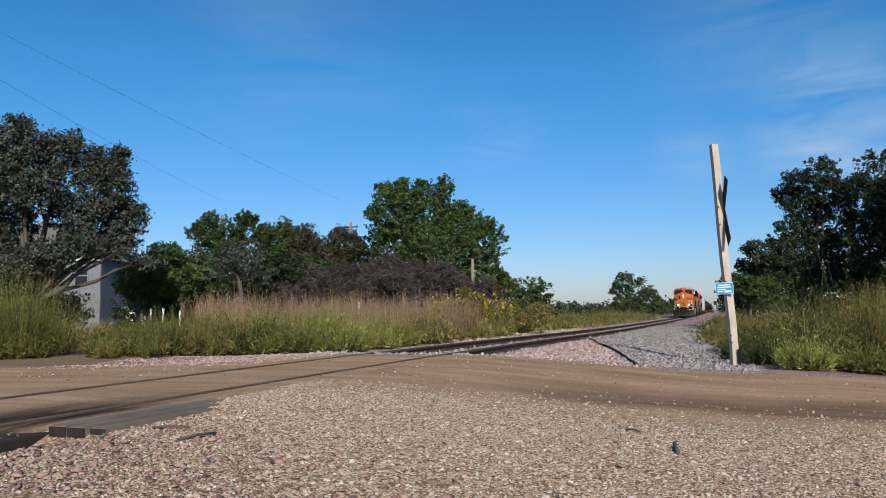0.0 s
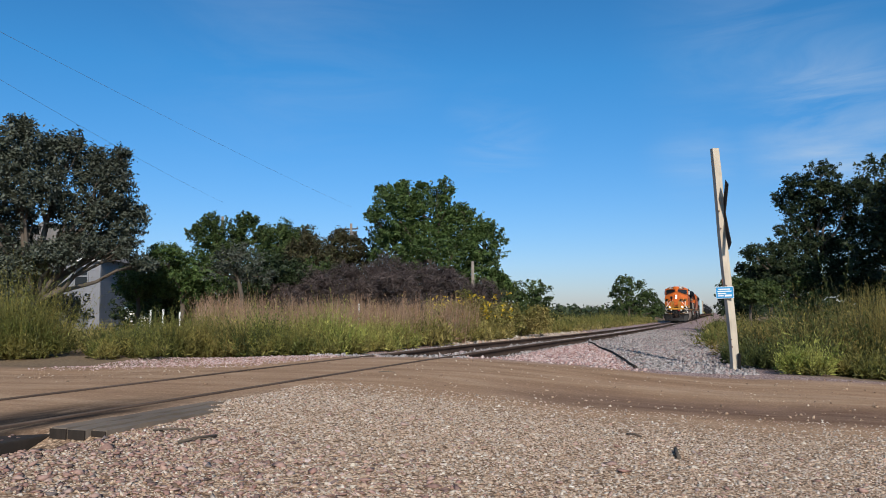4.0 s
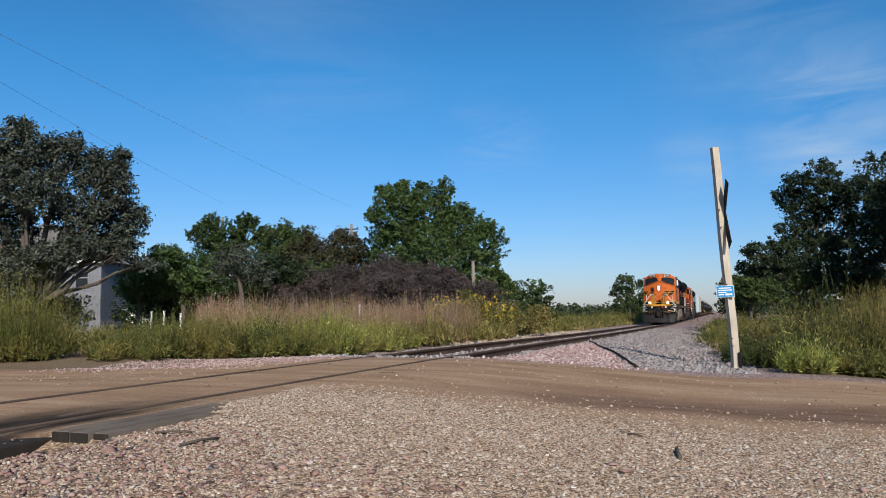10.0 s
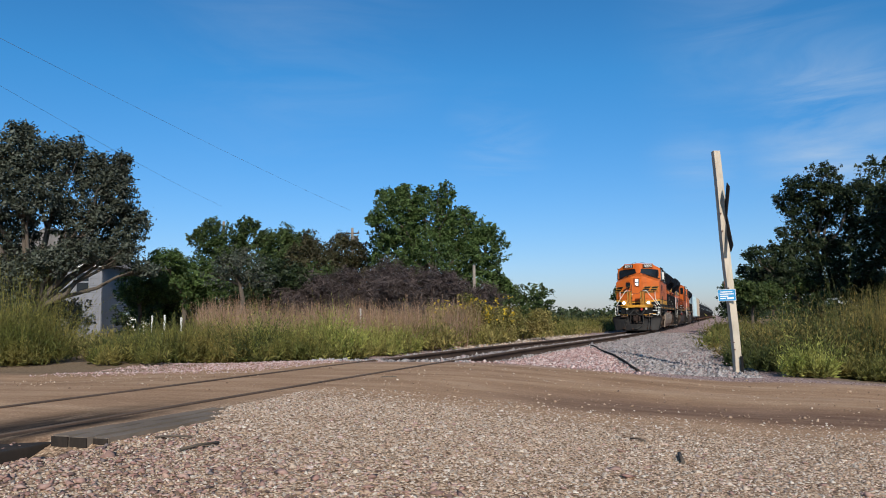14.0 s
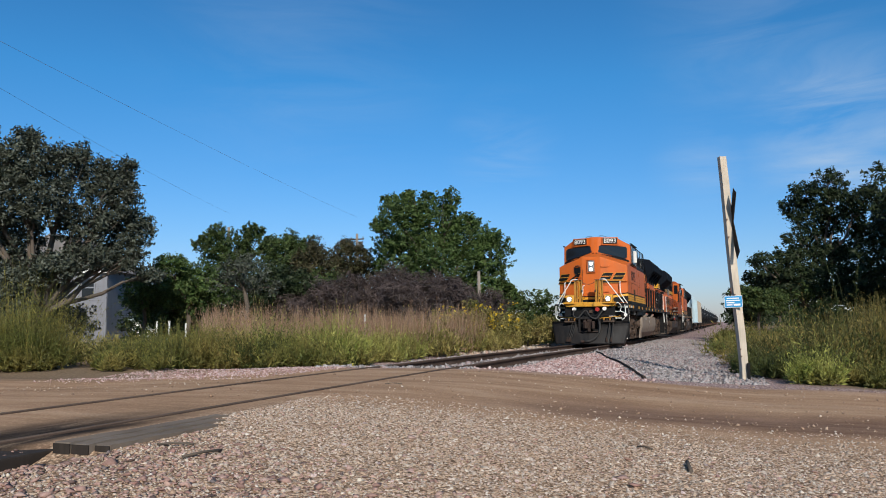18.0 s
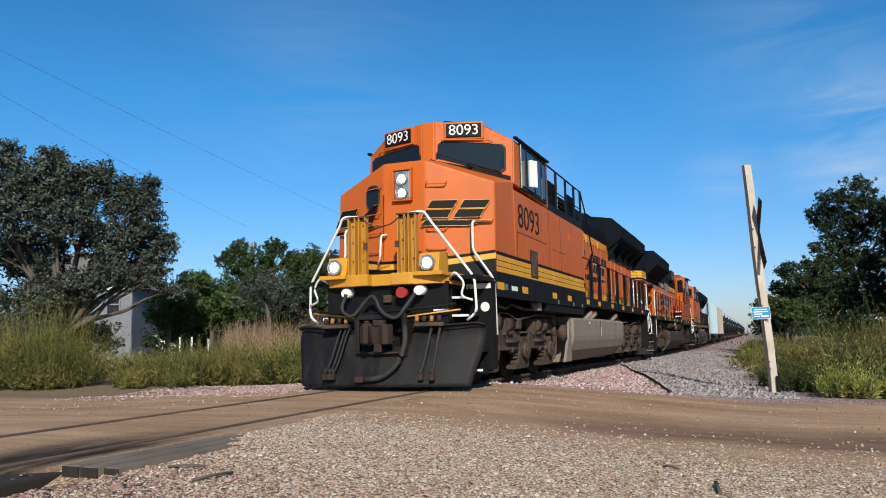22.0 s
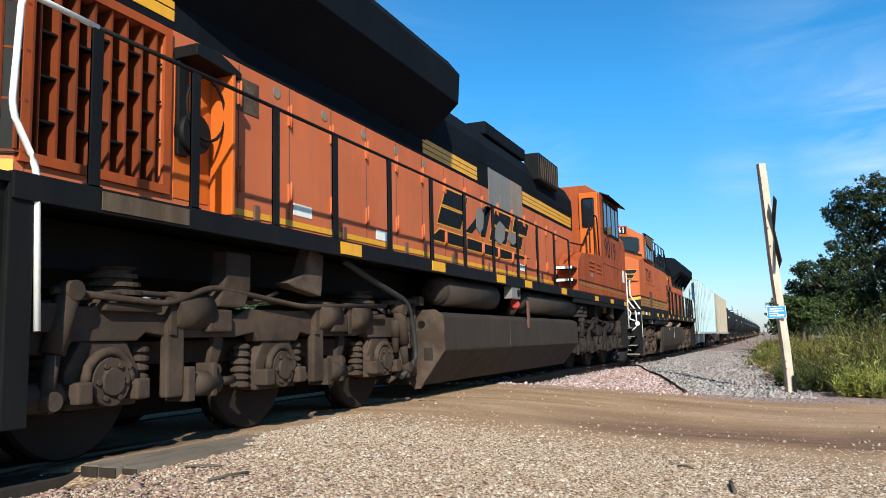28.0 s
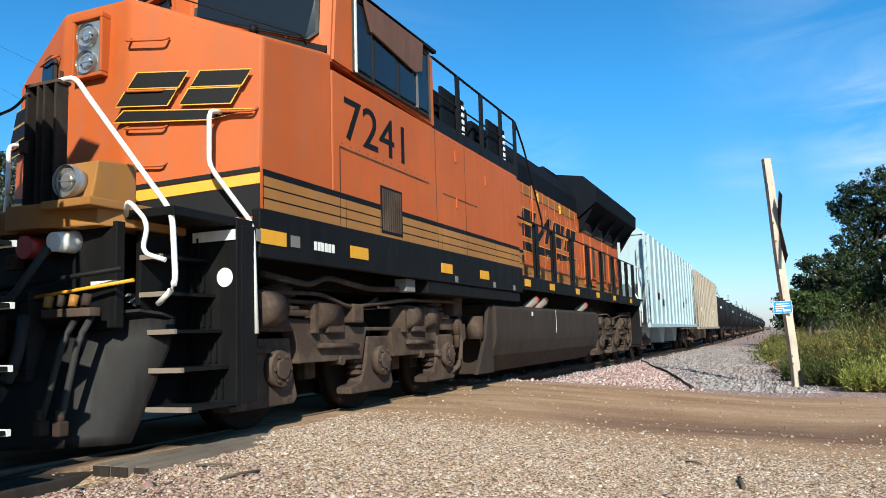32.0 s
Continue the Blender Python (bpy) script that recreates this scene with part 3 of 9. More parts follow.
def scatter_stones(name, n, xr, yr, size, material, label, keep=None, seed=1, sink=0.25, power=1.0, flat=0.75, tip=0.5):
    """Loose stones as one joined mass: sharp-edged crushed pieces."""
    r = np.random.RandomState(seed)
    x = r.uniform(xr[0], xr[1], n)
    y = yr[0] + (yr[1] - yr[0]) * r.uniform(0, 1, n) ** power
    if keep is not None:
        ok = np.array([keep(a, b) for a, b in zip(x, y)]) > r.uniform(0, 1, n)
        x, y = x[ok], y[ok]
        n = len(x)
    s = size * np.exp(r.normal(0, 0.35, n)) * 0.5
    z = np.array([ground_z(a, b) for a, b in zip(x, y)])
    octa = np.array([(1, 0, 0), (-1, 0, 0), (0, 1, 0), (0, -1, 0), (0, 0, 1), (0, 0, -1)], dtype=float)
    v = octa[None] * r.uniform(0.7, 1.25, (n, 6, 1)) + r.uniform(-0.35, 0.35, (n, 6, 3))
    ax = r.uniform(0.7, 1.3, (n, 1, 3))
    ax[:, :, 2] *= flat
    v = v * ax * s[:, None, None]
    a = r.uniform(0, 6.283, n)
    tl = r.normal(0, tip, n)
    ca, sa, ct, st = np.cos(a), np.sin(a), np.cos(tl), np.sin(tl)
    X, Y, Z = v[:, :, 0], v[:, :, 1], v[:, :, 2]
    Y, Z = Y * ct[:, None] - Z * st[:, None], Y * st[:, None] + Z * ct[:, None]
    X, Y = X * ca[:, None] - Y * sa[:, None], X * sa[:, None] + Y * ca[:, None]
    P = np.stack([X + x[:, None], Y + y[:, None], Z + (z + s * sink)[:, None]], 2).reshape(-1, 3)
    f = np.array([(0, 2, 4), (2, 1, 4), (1, 3, 4), (3, 0, 4), (2, 0, 5), (1, 2, 5), (3, 1, 5), (0, 3, 5)])
    F = (np.arange(n)[:, None, None] * 6 + f[None]).reshape(-1, 3)
    ob = from_arrays(name, P, F, material)
    return tagged(ob, label, "gravel", kind="stuff")


# ---- track ----
def build_track():
    track = thing("railway_track", "rusty steel rails on dark timber ties in stone ballast", "railway track")
    prof = [(-0.07, -0.170), (0.07, -0.170), (0.07, -0.158), (0.012, -0.140), (0.010, -0.055), (0.036, -0.042), (0.036, -0.008), (0.026, 0.0), (-0.026, 0.0), (-0.036, -0.008), (-0.036, -0.042), (-0.010, -0.055), (-0.012, -0.140), (-0.07, -0.158)]
    ys = [-60, -20] + [k * 3.0 for k in range(-3, 24)] + [75, 85, 100, 120, 150, 200, 260, 340, 460, 700]
    for side in (1, -1):
        for mat, name, sect in (("rail", "rail", prof), ("railtop", "rail_head", [(-0.03, -0.006), (0.03, -0.006), (0.026, 0.0025), (-0.026, 0.0025)])):
            vs = [(TRACK_X + side * GAUGE + px, y, pz + dip(y)) for y in ys for px, pz in sect]
            k = len(sect)
            fs = [(i * k + j, i * k + (j + 1) % k, (i + 1) * k + (j + 1) % k, (i + 1) * k + j) for i in range(len(ys) - 1) for j in range(k)]
            ob = from_arrays(name, vs, fs, mat, track)
    bm = box(nb(), -1.3, 1.3, -0.115, 0.115, -0.345, -0.17, 0.008)
    tie = part("tie", bm, "creosote", track)
    first = True
    y = 13.3
    while y < 150:
        m = pose(TRACK_X + random.uniform(-0.03, 0.03), y, dip(y) + random.uniform(-0.01, 0.012), 0, 0, random.uniform(-1, 1))
        if first:
            tie.matrix_basis = m
            first = False
        else:
            again(tie, track, m)
        y += 0.52
    for y in [2.2 - 0.52 * k for k in range(9)]:
        again(tie, track, pose(TRACK_X, y, -0.03, 0, 0, random.uniform(-1, 1)))
    # tie plates
    bm = box(nb(), -0.17, 0.17, -0.09, 0.09, -0.172, -0.155)
    plate = None
    y = 13.3
    while y < 60:
        for side in (1, -1):
            m = pose(TRACK_X + side * GAUGE, y, dip(y))
            if plate is None:
                plate = part("tie_plate", bm, "rail", track)
                plate.matrix_basis = m
            else:
                again(plate, track, m)
        y += 0.52
    return track


track = build_track()

# ---- plants ----
def polar(az, r):
    """A place on the plan: degrees to the left of the track's direction, metres from the camera's stand."""
    return -math.sin(radians(az)) * r, math.cos(radians(az)) * r


def leaf_cloud(name, centres, spread, per, size, material, parent, seed, droop=0.3, slim=0.5):
    """Many small folded leaves round the centres of clumps."""
    r = np.random.RandomState(seed)
    c = np.repeat(np.asarray(centres), per, axis=0)
    n = len(c)
    p = c + r.normal(0, 1, (n, 3)) * np.asarray(spread)
    a = r.uniform(0, 6.283, n)
    el = r.normal(-droop, 0.6, n)
    t = np.stack([np.cos(a) * np.cos(el), np.sin(a) * np.cos(el), np.sin(el)], 1)
    w = np.cross(t, r.normal(0, 1, (n, 3)))
    w /= np.linalg.norm(w, axis=1)[:, None] + 1e-9
    s = size * r.uniform(0.6, 1.4, n)[:, None]
    v = np.stack([p - t * s * 0.5, p + w * s * slim * 0.5, p + t * s * 0.5, p - w * s * slim * 0.5], 1).reshape(-1, 3)
    f = np.arange(n * 4).reshape(-1, 4)
    return from_arrays(name, v, f, material, parent)


def limb(bm, p, q, r0, r1, rnd, bend=0.12, k=4, seg=6):
    p, q = Vector(p), Vector(q)
    ln = (q - p).length
    pts = [p.lerp(q, i / k) + (Vector((rnd.uniform(-1, 1), rnd.uniform(-1, 1), rnd.uniform(-0.4, 0.6))) * ln * bend * 0.5 if 0 < i < k else Vector()) for i in range(k + 1)]
    for i in range(k):
        cyl(bm, pts[i], pts[i + 1], r0 + (r1 - r0) * i / k, r0 + (r1 - r0) * (i + 1) / k, seg, cap=False)
    return pts


def tree(label, x, y, lobes, leaf, seed, leaf_size=0.15, leaves=12000, trunk_r=0.15, gap=0.1, bark="bark", slim=0.5, up=0.45, tight=0.8):
    """A tapered trunk, limbs to every lobe, and a crown of leafy shoots that grow out of the lobes.
    lobes: (dx, dy, centre height, radius across, radius up), in metres."""
    rnd = random.Random(seed)
    r = np.random.RandomState(seed)
    kind = "bush" if "bush" in label or "thicket" in label else "tree"
    t = thing(kind, label, kind, m=pose(x, y, ground_z(x, y)))
    low = min(cz - ru * 0.6 for _, _, cz, _, ru in lobes)
    mx = sum(l[0] * l[3] for l in lobes) / sum(l[3] for l in lobes)
    my = sum(l[1] * l[3] for l in lobes) / sum(l[3] for l in lobes)
    bm = nb()
    fork = Vector((mx * 0.6, my * 0.6, max(0.35, low)))
    limb(bm, (0, 0, -0.2), fork, trunk_r, trunk_r * 0.8, rnd, 0.08, 4, 9)
    for dx, dy, cz, rw, ru in lobes:
        c = Vector((dx, dy, cz))
        pts = limb(bm, fork, c, trunk_r * 0.55, trunk_r * 0.16, rnd)
        for _ in range(4):
            s = rnd.choice(pts[2:])
            d = Vector((rnd.gauss(0, 1), rnd.gauss(0, 1), rnd.gauss(0.3, 0.8))).normalized()
            limb(bm, s, c + Vector((d.x * rw, d.y * rw, d.z * ru)) * 0.9, trunk_r * 0.15, trunk_r * 0.04, rnd, 0.15, 3, 5)
    part("trunk", bm, bark, t)
    # shoots: start, direction, length
    S = []
    tot = sum(l[3] * l[4] for l in lobes)
    per = 34
    for dx, dy, cz, rw, ru in lobes:
        for _ in range(int(1.25 * leaves / per * rw * ru / tot)):
            d = Vector((rnd.gauss(0, 1), rnd.gauss(0, 1), rnd.gauss(0.1, 1))).normalized()
            if noise.noise(d * 2.6 + Vector((seed * 3.1 + dx, cz, dy))) > 0.42 - gap:
                continue
            k = rnd.uniform(0.25, 1.0) ** 0.6
            p = (dx + d.x * rw * k * 0.85, dy + d.y * rw * k * 0.85, cz + d.z * ru * k * 0.85)
            e = (d * 0.8 + Vector((rnd.gauss(0, 0.35), rnd.gauss(0, 0.35), up + rnd.gauss(0, 0.3)))).normalized()
            S.append((*p, *(e * rnd.uniform(0.22, 0.50) * (rw * ru) ** 0.5)))
    S = np.repeat(np.array(S), per, axis=0)
    n = len(S)
    u = r.uniform(0, 1, n)[:, None]
    wide = 0.17 * tight * (leaf_size / 0.15) ** 0.5
    p = S[:, :3] + S[:, 3:] * u + r.normal(0, 1, (n, 3)) * wide * (1.25 - 0.95 * u) * np.array([1, 1, 0.75])
    face = S[:, 3:] / np.linalg.norm(S[:, 3:], axis=1)[:, None] * 0.55 + np.array([0, 0, 0.45]) + r.normal(0, 0.55, (n, 3))
    q = np.cross(face, r.normal(0, 1, (n, 3))) + np.array([0, 0, -0.15])
    q /= np.linalg.norm(q, axis=1)[:, None] + 1e-9
    w = np.cross(face, q)
    w /= np.linalg.norm(w, axis=1)[:, None] + 1e-9
    s = leaf_size * r.uniform(0.6, 1.35, n)[:, None]
    v = np.stack([p - q * s * 0.5, p + w * s * slim * 0.5, p + q * s * 0.5, p - w * s * slim * 0.5], 1).reshape(-1, 3)
    from_arrays("crown", v, np.arange(n * 4).reshape(-1, 4), leaf, t)
    return t


def weed_mesh(plants, hgt, seed, stems=12, spread=0.42, leaves=9, leaf=0.06, width=0.005, slim=0.2):
    """Tufts of stems that fan out of one root, feathered with short leaves that close up towards the tip.
    plants: rows (x, y, height factor)."""
    r = np.random.RandomState(seed)
    P = np.repeat(np.asarray(plants), stems, axis=0)
    n = len(P)
    z = np.repeat(np.array([ground_z(a, b) for a, b, _ in plants]), stems)
    a = r.uniform(0, 6.283, n)
    out = np.abs(r.normal(0, spread, n))
    hh = hgt * P[:, 2] * r.uniform(0.6, 1.12, n) * (1 - 0.22 * np.minimum(out, 1.2))
    dx, dy = np.cos(a) * out, np.sin(a) * out
    b = np.stack([P[:, 0] + dx * 0.12, P[:, 1] + dy * 0.12, z], 1)

    def at(k):
        k = np.reshape(k, (-1, 1)) if np.ndim(k) else np.full((n, 1), k)
        return b + np.concatenate([(dx * hh)[:, None] * (0.6 * k + 0.4 * k * k), (dy * hh)[:, None] * (0.6 * k + 0.4 * k * k), hh[:, None] * k], 1)
    w = np.stack([np.cos(a + 1.2), np.sin(a + 1.2), a * 0], 1) * width
    quads = []
    for k0, k1, w0, w1 in ((0.0, 0.55, 1.0, 0.7), (0.55, 1.0, 0.7, 0.2)):
        p0, p1 = at(k0), at(k1)
        quads.append(np.stack([p0 - w * w0, p0 + w * w0, p1 + w * w1, p1 - w * w1], 1))
    for i in range(leaves):
        k = np.clip((i + r.uniform(0, 1, n)) / leaves * 0.92 + 0.08, 0, 1)
        p = at(k)
        aa = r.uniform(0, 6.283, n)
        el = 0.25 + 0.75 * k + r.normal(0, 0.25, n)
        ln = leaf * r.uniform(0.6, 1.4, n) * (1.25 - 0.7 * k)
        t = np.stack([np.cos(aa) * np.cos(el), np.sin(aa) * np.cos(el), np.sin(el)], 1) * ln[:, None]
        s = np.cross(t, r.normal(0, 1, (n, 3)))
        s *= (ln * slim * 0.5 / (np.linalg.norm(s, axis=1) + 1e-9))[:, None]
        quads.append(np.stack([p - s * 0.4, p + t * 0.5 + s, p + t, p + t * 0.5 - s], 1))
    return np.concatenate(quads, 0).reshape(-1, 3)


def bushy_mesh(plants, hgt, seed, stems=26, leaves=15, leaf=0.06, width=0.004, slim=0.22, aspect=0.5, shoot=0.8):
    """Bushy weeds: leafy spikes that rise and fan out of each root, leaning together, their leaves closing up to the tip."""
    r = np.random.RandomState(seed)
    P = np.repeat(np.asarray(plants), stems, axis=0)
    n = len(P)
    z = np.repeat(np.array([ground_z(a, b) for a, b, _ in plants]), stems)
    H = hgt * P[:, 2] * np.repeat(np.exp(r.normal(0, 0.2, len(plants))), stems)
    wind = np.repeat(r.normal(0, 0.13, (len(plants), 2)), stems, axis=0)
    a = r.uniform(0, 6.283, n)
    k = r.uniform(0, 1, n) ** 0.6
    out = np.stack([np.cos(a) * k, np.sin(a) * k, a * 0], 1)
    b = np.stack([P[:, 0], P[:, 1], z], 1) + out * (H * aspect * 0.7)[:, None]
    b[:, 2] += H * r.uniform(0.0, 0.45, n) ** 1.3 * (1 - 0.5 * k)
    d = out * 0.45 + np.stack([wind[:, 0], wind[:, 1], a * 0 + 1.0], 1) + r.normal(0, 0.10, (n, 3))
    L = shoot * H * r.uniform(0.45, 1.0, n) * (1 - 0.35 * k * k)
    d /= np.linalg.norm(d, axis=1)[:, None]
    bow = out * (0.12 * H)[:, None]
    w = np.stack([np.cos(a + 1.2), np.sin(a + 1.2), a * 0], 1) * width

    def at(u):
        return b + d * (L * u)[:, None] + bow * (u * u)[:, None]
    p0, p1, p2 = at(a * 0), at(a * 0 + 0.5), at(a * 0 + 1.0)
    quads = [np.stack([p0 - w, p0 + w, p1 + w * 0.7, p1 - w * 0.7], 1), np.stack([p1 - w * 0.7, p1 + w * 0.7, p2 + w * 0.2, p2 - w * 0.2], 1)]
    for i in range(leaves):
        u = np.clip((i + r.uniform(0, 1, n)) / leaves, 0, 1)
        p = at(u)
        side = np.cross(d, r.normal(0, 1, (n, 3)))
        side /= np.linalg.norm(side, axis=1)[:, None] + 1e-9
        op = 1.05 - 0.65 * u + r.normal(0, 0.2, n)
        ln = leaf * r.uniform(0.6, 1.4, n) * (1.6 - 1.0 * u)
        t = (d * np.cos(op)[:, None] + side * np.sin(op)[:, None]) * ln[:, None]
        s = np.cross(t, r.normal(0, 1, (n, 3)))
        s *= (ln * slim * 0.5 / (np.linalg.norm(s, axis=1) + 1e-9))[:, None]
        quads.append(np.stack([p, p + t * 0.5 + s, p + t, p + t * 0.5 - s], 1))
    return np.concatenate(quads, 0).reshape(-1, 3)


def weeds(name, label, spots, n, hgt, material, seed, category="weeds", **kw):
    rr = random.Random(seed)
    make = weed_mesh if category == "grass" else bushy_mesh
    v = make([spots(rr) for _ in range(n)], hgt, seed, **kw)
    ob = from_arrays(name, v, np.arange(len(v)).reshape(-1, 4), material)
    return tagged(ob, label, category, kind="stuff")


def mound(label, x, y, h, w, material, seed, n=26, **kw):
    """One big rounded weed: tufts over a low dome."""
    rr = random.Random(seed)
    pl = []
    for _ in range(n):
        a, k = rr.uniform(0, 6.283), rr.random() ** 0.5
        pl.append((x + math.cos(a) * k * w, y + math.sin(a) * k * w, 1.0 - 0.5 * k * k + rr.uniform(-0.15, 0.12)))
    v = bushy_mesh(pl, h, seed, **kw)
    return tagged(from_arrays("weed_clump", v, np.arange(len(v)).reshape(-1, 4), material), label, "weeds", "weed clumps by the crossing")


def strip(az0, az1, r0, r1, hmin=0.7, power=1.0, patch=0.0, seed=0):
    """Random places in a piece of a ring round the camera's stand, with a height factor."""
    def f(rr):
        while True:
            az = rr.uniform(az0, az1)
            r = r0 + (r1 - r0) * rr.random() ** power
            x, y = polar(az, r)
            if abs(x - TRACK_X) < 2.35 or (x + 11.3) ** 2 + (y - 11.9) ** 2 < 1.1:
                continue
            nz = noise.noise((x * 0.9 + seed, y * 0.9, seed * 1.7))
            if nz > patch - 0.6 or patch == 0:
                return x, y, hmin + (1 - hmin) * (0.5 + 0.5 * noise.noise((x * 0.5, y * 0.5, seed + 9.0))) * 1.6
    return f


def field(x0, x1, y0, y1, hmin=0.7, seed=0):
    def f(rr):
        x, y = rr.uniform(x0, x1), rr.uniform(y0, y1)
        return x, y, hmin + (1 - hmin) * (0.5 + 0.5 * noise.noise((x * 0.5, y * 0.5, seed + 9.0))) * 1.6
    return f


def lobes_fan(seed, n, w, hlo, hhi, rw, ru, depth=0.7):
    rnd = random.Random(seed)
    return [(rnd.uniform(-w, w), rnd.uniform(-w, w) * depth, rnd.uniform(hlo, hhi), rnd.uniform(*rw), rnd.uniform(*ru)) for _ in range(n)]


def grow(label, leaf, place, lobes, leaf_size, leaves, trunk_r, gap, seed, **kw):
    x, y = polar(*place)
    return tree(label, x, y, lobes, leaf, seed, leaf_size, leaves, trunk_r, gap, **kw)


def plant_all():
    # named trees: leaves, place (bearing, range), lobes, leaf length, number of leaves, trunk, openness
    grow('tall grey-green tree with drooping branches beside the house', 'leaf_grey', (49.0, 31.0), [(0.6, -0.3, 6.9, 0.9, 0.9), (0.9, 1.0, 6.8, 0.8, 0.8), (1.3, 2.4, 6.4, 0.9, 0.9), (2.6, 2.2, 5.8, 0.7, 0.9), (2.4, 3.0, 4.7, 0.8, 0.9), (1.0, 0.1, 5.4, 1.2, 0.9), (1.5, 1.7, 4.6, 1.1, 0.9), (-0.6, 0.4, 4.0, 1.2, 1.2), (0.4, 0.0, 2.6, 0.9, 0.8), (2.1, 2.7, 3.7, 0.8, 0.5), (-0.2, -1.3, 5.6, 1.3, 1.7), (0.3, 0.3, 7.6, 0.3, 0.5), (1.9, 3.0, 6.7, 0.3, 0.4), (1.9, 1.6, 3.5, 1.0, 0.4), (2.0, 2.6, 3.3, 0.7, 0.3), (1.5, 0.6, 3.1, 0.9, 0.5), (0.2, 0.3, 1.8, 0.8, 0.6), (0.2, 1.3, 2.4, 0.5, 0.4), (3.0, 2.6, 3.4, 0.5, 0.4), (3.3, 3.1, 2.9, 0.5, 0.3), (-0.7, -0.8, 7.6, 0.5, 0.6), (-1.3, -1.8, 7.2, 0.6, 0.7), (1.2, 1.7, 7.3, 0.35, 0.5), (2.4, 2.8, 6.9, 0.3, 0.45)], 0.135, 84000, 0.20, 0.16, 11, up=0.6, tight=0.85, slim=0.45)
    grow('large dense green deciduous tree with pointed upright tips', 'leaf_bright', (20.2, 46.0), [(-1.7, -1.4, 6.8, 1.6, 1.8), (-0.3, -0.1, 6.9, 1.7, 1.8), (1.3, 1.2, 6.1, 1.6, 1.7), (3.0, 0.6, 5.0, 1.3, 1.6), (-2.3, -0.5, 5.1, 1.8, 1.6), (0.3, -0.6, 4.3, 2.5, 2.0), (2.6, 0.9, 3.3, 1.5, 1.3), (-3.0, -0.5, 8.2, 0.7, 0.9), (-1.5, -1.0, 8.5, 0.5, 0.7), (-0.9, 0.1, 8.5, 0.5, 0.7), (0.9, -0.4, 8.3, 0.6, 0.8), (1.8, 0.6, 7.1, 0.5, 0.7), (2.8, 1.7, 6.3, 0.5, 0.6), (-3.1, -1.6, 6.9, 0.6, 0.7), (3.7, 1.6, 2.8, 0.7, 0.8)], 0.170, 56000, 0.26, 0.0, 12, tight=0.62, up=0.6)
    grow('green deciduous tree with upright tips in a hedgerow', 'leaf_mid', (35.2, 50.0), [(-0.6, -1.3, 6.0, 1.1, 1.1), (0.1, 0.1, 5.9, 1.2, 1.2), (0.8, 1.4, 6.4, 1.0, 1.1), (-0.5, -0.8, 6.9, 0.5, 0.7), (0.7, 0.9, 7.1, 0.6, 0.6), (0.4, -0.6, 4.8, 1.7, 1.0), (2.0, 1.3, 5.9, 0.8, 0.9)], 0.160, 20000, 0.16, 0.1, 13, tight=0.62, up=0.9)
    grow('low bright green bush in a hedgerow', 'leaf_bright', (38.2, 36.0), [(0.1, -0.9, 3.3, 0.8, 0.8), (0.4, 0.3, 3.1, 1.0, 0.9), (-0.4, 0.5, 2.4, 1.4, 0.8), (-0.4, -0.7, 3.8, 0.4, 0.4), (0.7, 1.0, 2.7, 0.8, 0.8)], 0.130, 14000, 0.12, 0.1, 14)
    grow('green bush beside the house', 'leaf_bright', (41.1, 37.0), [(0.4, -0.6, 2.6, 0.7, 0.7), (0.4, 0.4, 2.9, 0.7, 0.8), (-0.5, 0.5, 2.1, 0.9, 0.5), (0.7, 0.2, 3.8, 0.3, 0.4)], 0.130, 9000, 0.10, 0.2, 15)
    grow('green deciduous tree in a hedgerow', 'leaf_mid', (31.2, 47.0), [(0.2, -0.7, 5.4, 1.0, 1.0), (0.5, 0.3, 5.0, 1.2, 1.2), (-0.9, 0.2, 4.5, 1.3, 1.2), (0.3, -0.2, 6.2, 0.4, 0.7), (-1.0, -0.2, 6.0, 0.4, 0.6), (1.5, 0.0, 5.6, 0.7, 0.7)], 0.160, 14000, 0.15, 0.1, 16)
    grow('tree turning reddish brown in a hedgerow', 'leaf_brown', (29.4, 44.0), [(0.2, -0.7, 4.5, 1.1, 1.0), (0.4, 0.2, 4.9, 0.8, 0.9), (-0.9, 0.3, 3.5, 1.4, 1.1), (1.0, 0.1, 3.6, 1.1, 1.1), (-0.1, 0.3, 5.6, 0.4, 0.6)], 0.150, 13000, 0.14, 0.2, 17)
    grow('thin grey-brown tree in a hedgerow', 'leaf_brown', (26.8, 48.0), [(0.0, -0.8, 5.2, 0.9, 1.0), (0.5, 0.2, 5.1, 0.9, 1.0), (0.6, 1.1, 4.2, 1.1, 1.1), (0.0, -0.4, 6.1, 0.4, 0.5), (-0.6, 0.1, 4.1, 1.2, 1.0)], 0.150, 14000, 0.13, 0.1, 18)
    grow('dark green bush in a hedgerow', 'leaf_dark', (32.4, 38.0), [(0.4, -0.6, 3.0, 1.2, 1.1), (0.9, 0.5, 2.7, 1.2, 1.1), (-1.3, 0.0, 2.8, 1.1, 0.9), (1.8, 0.6, 2.4, 1.1, 0.8)], 0.140, 12000, 0.10, 0.1, 19)
    grow('thin grey-green small tree with a pale forked trunk', 'leaf_grey', (34.3, 30.0), [(0.1, -0.8, 3.0, 0.6, 0.5), (0.3, 0.2, 2.9, 0.7, 0.6), (-0.4, 0.6, 3.5, 0.5, 0.4), (-0.5, -0.7, 2.6, 0.5, 0.4), (0.6, 0.8, 2.5, 0.5, 0.3)], 0.100, 11000, 0.10, 0.6, 20)
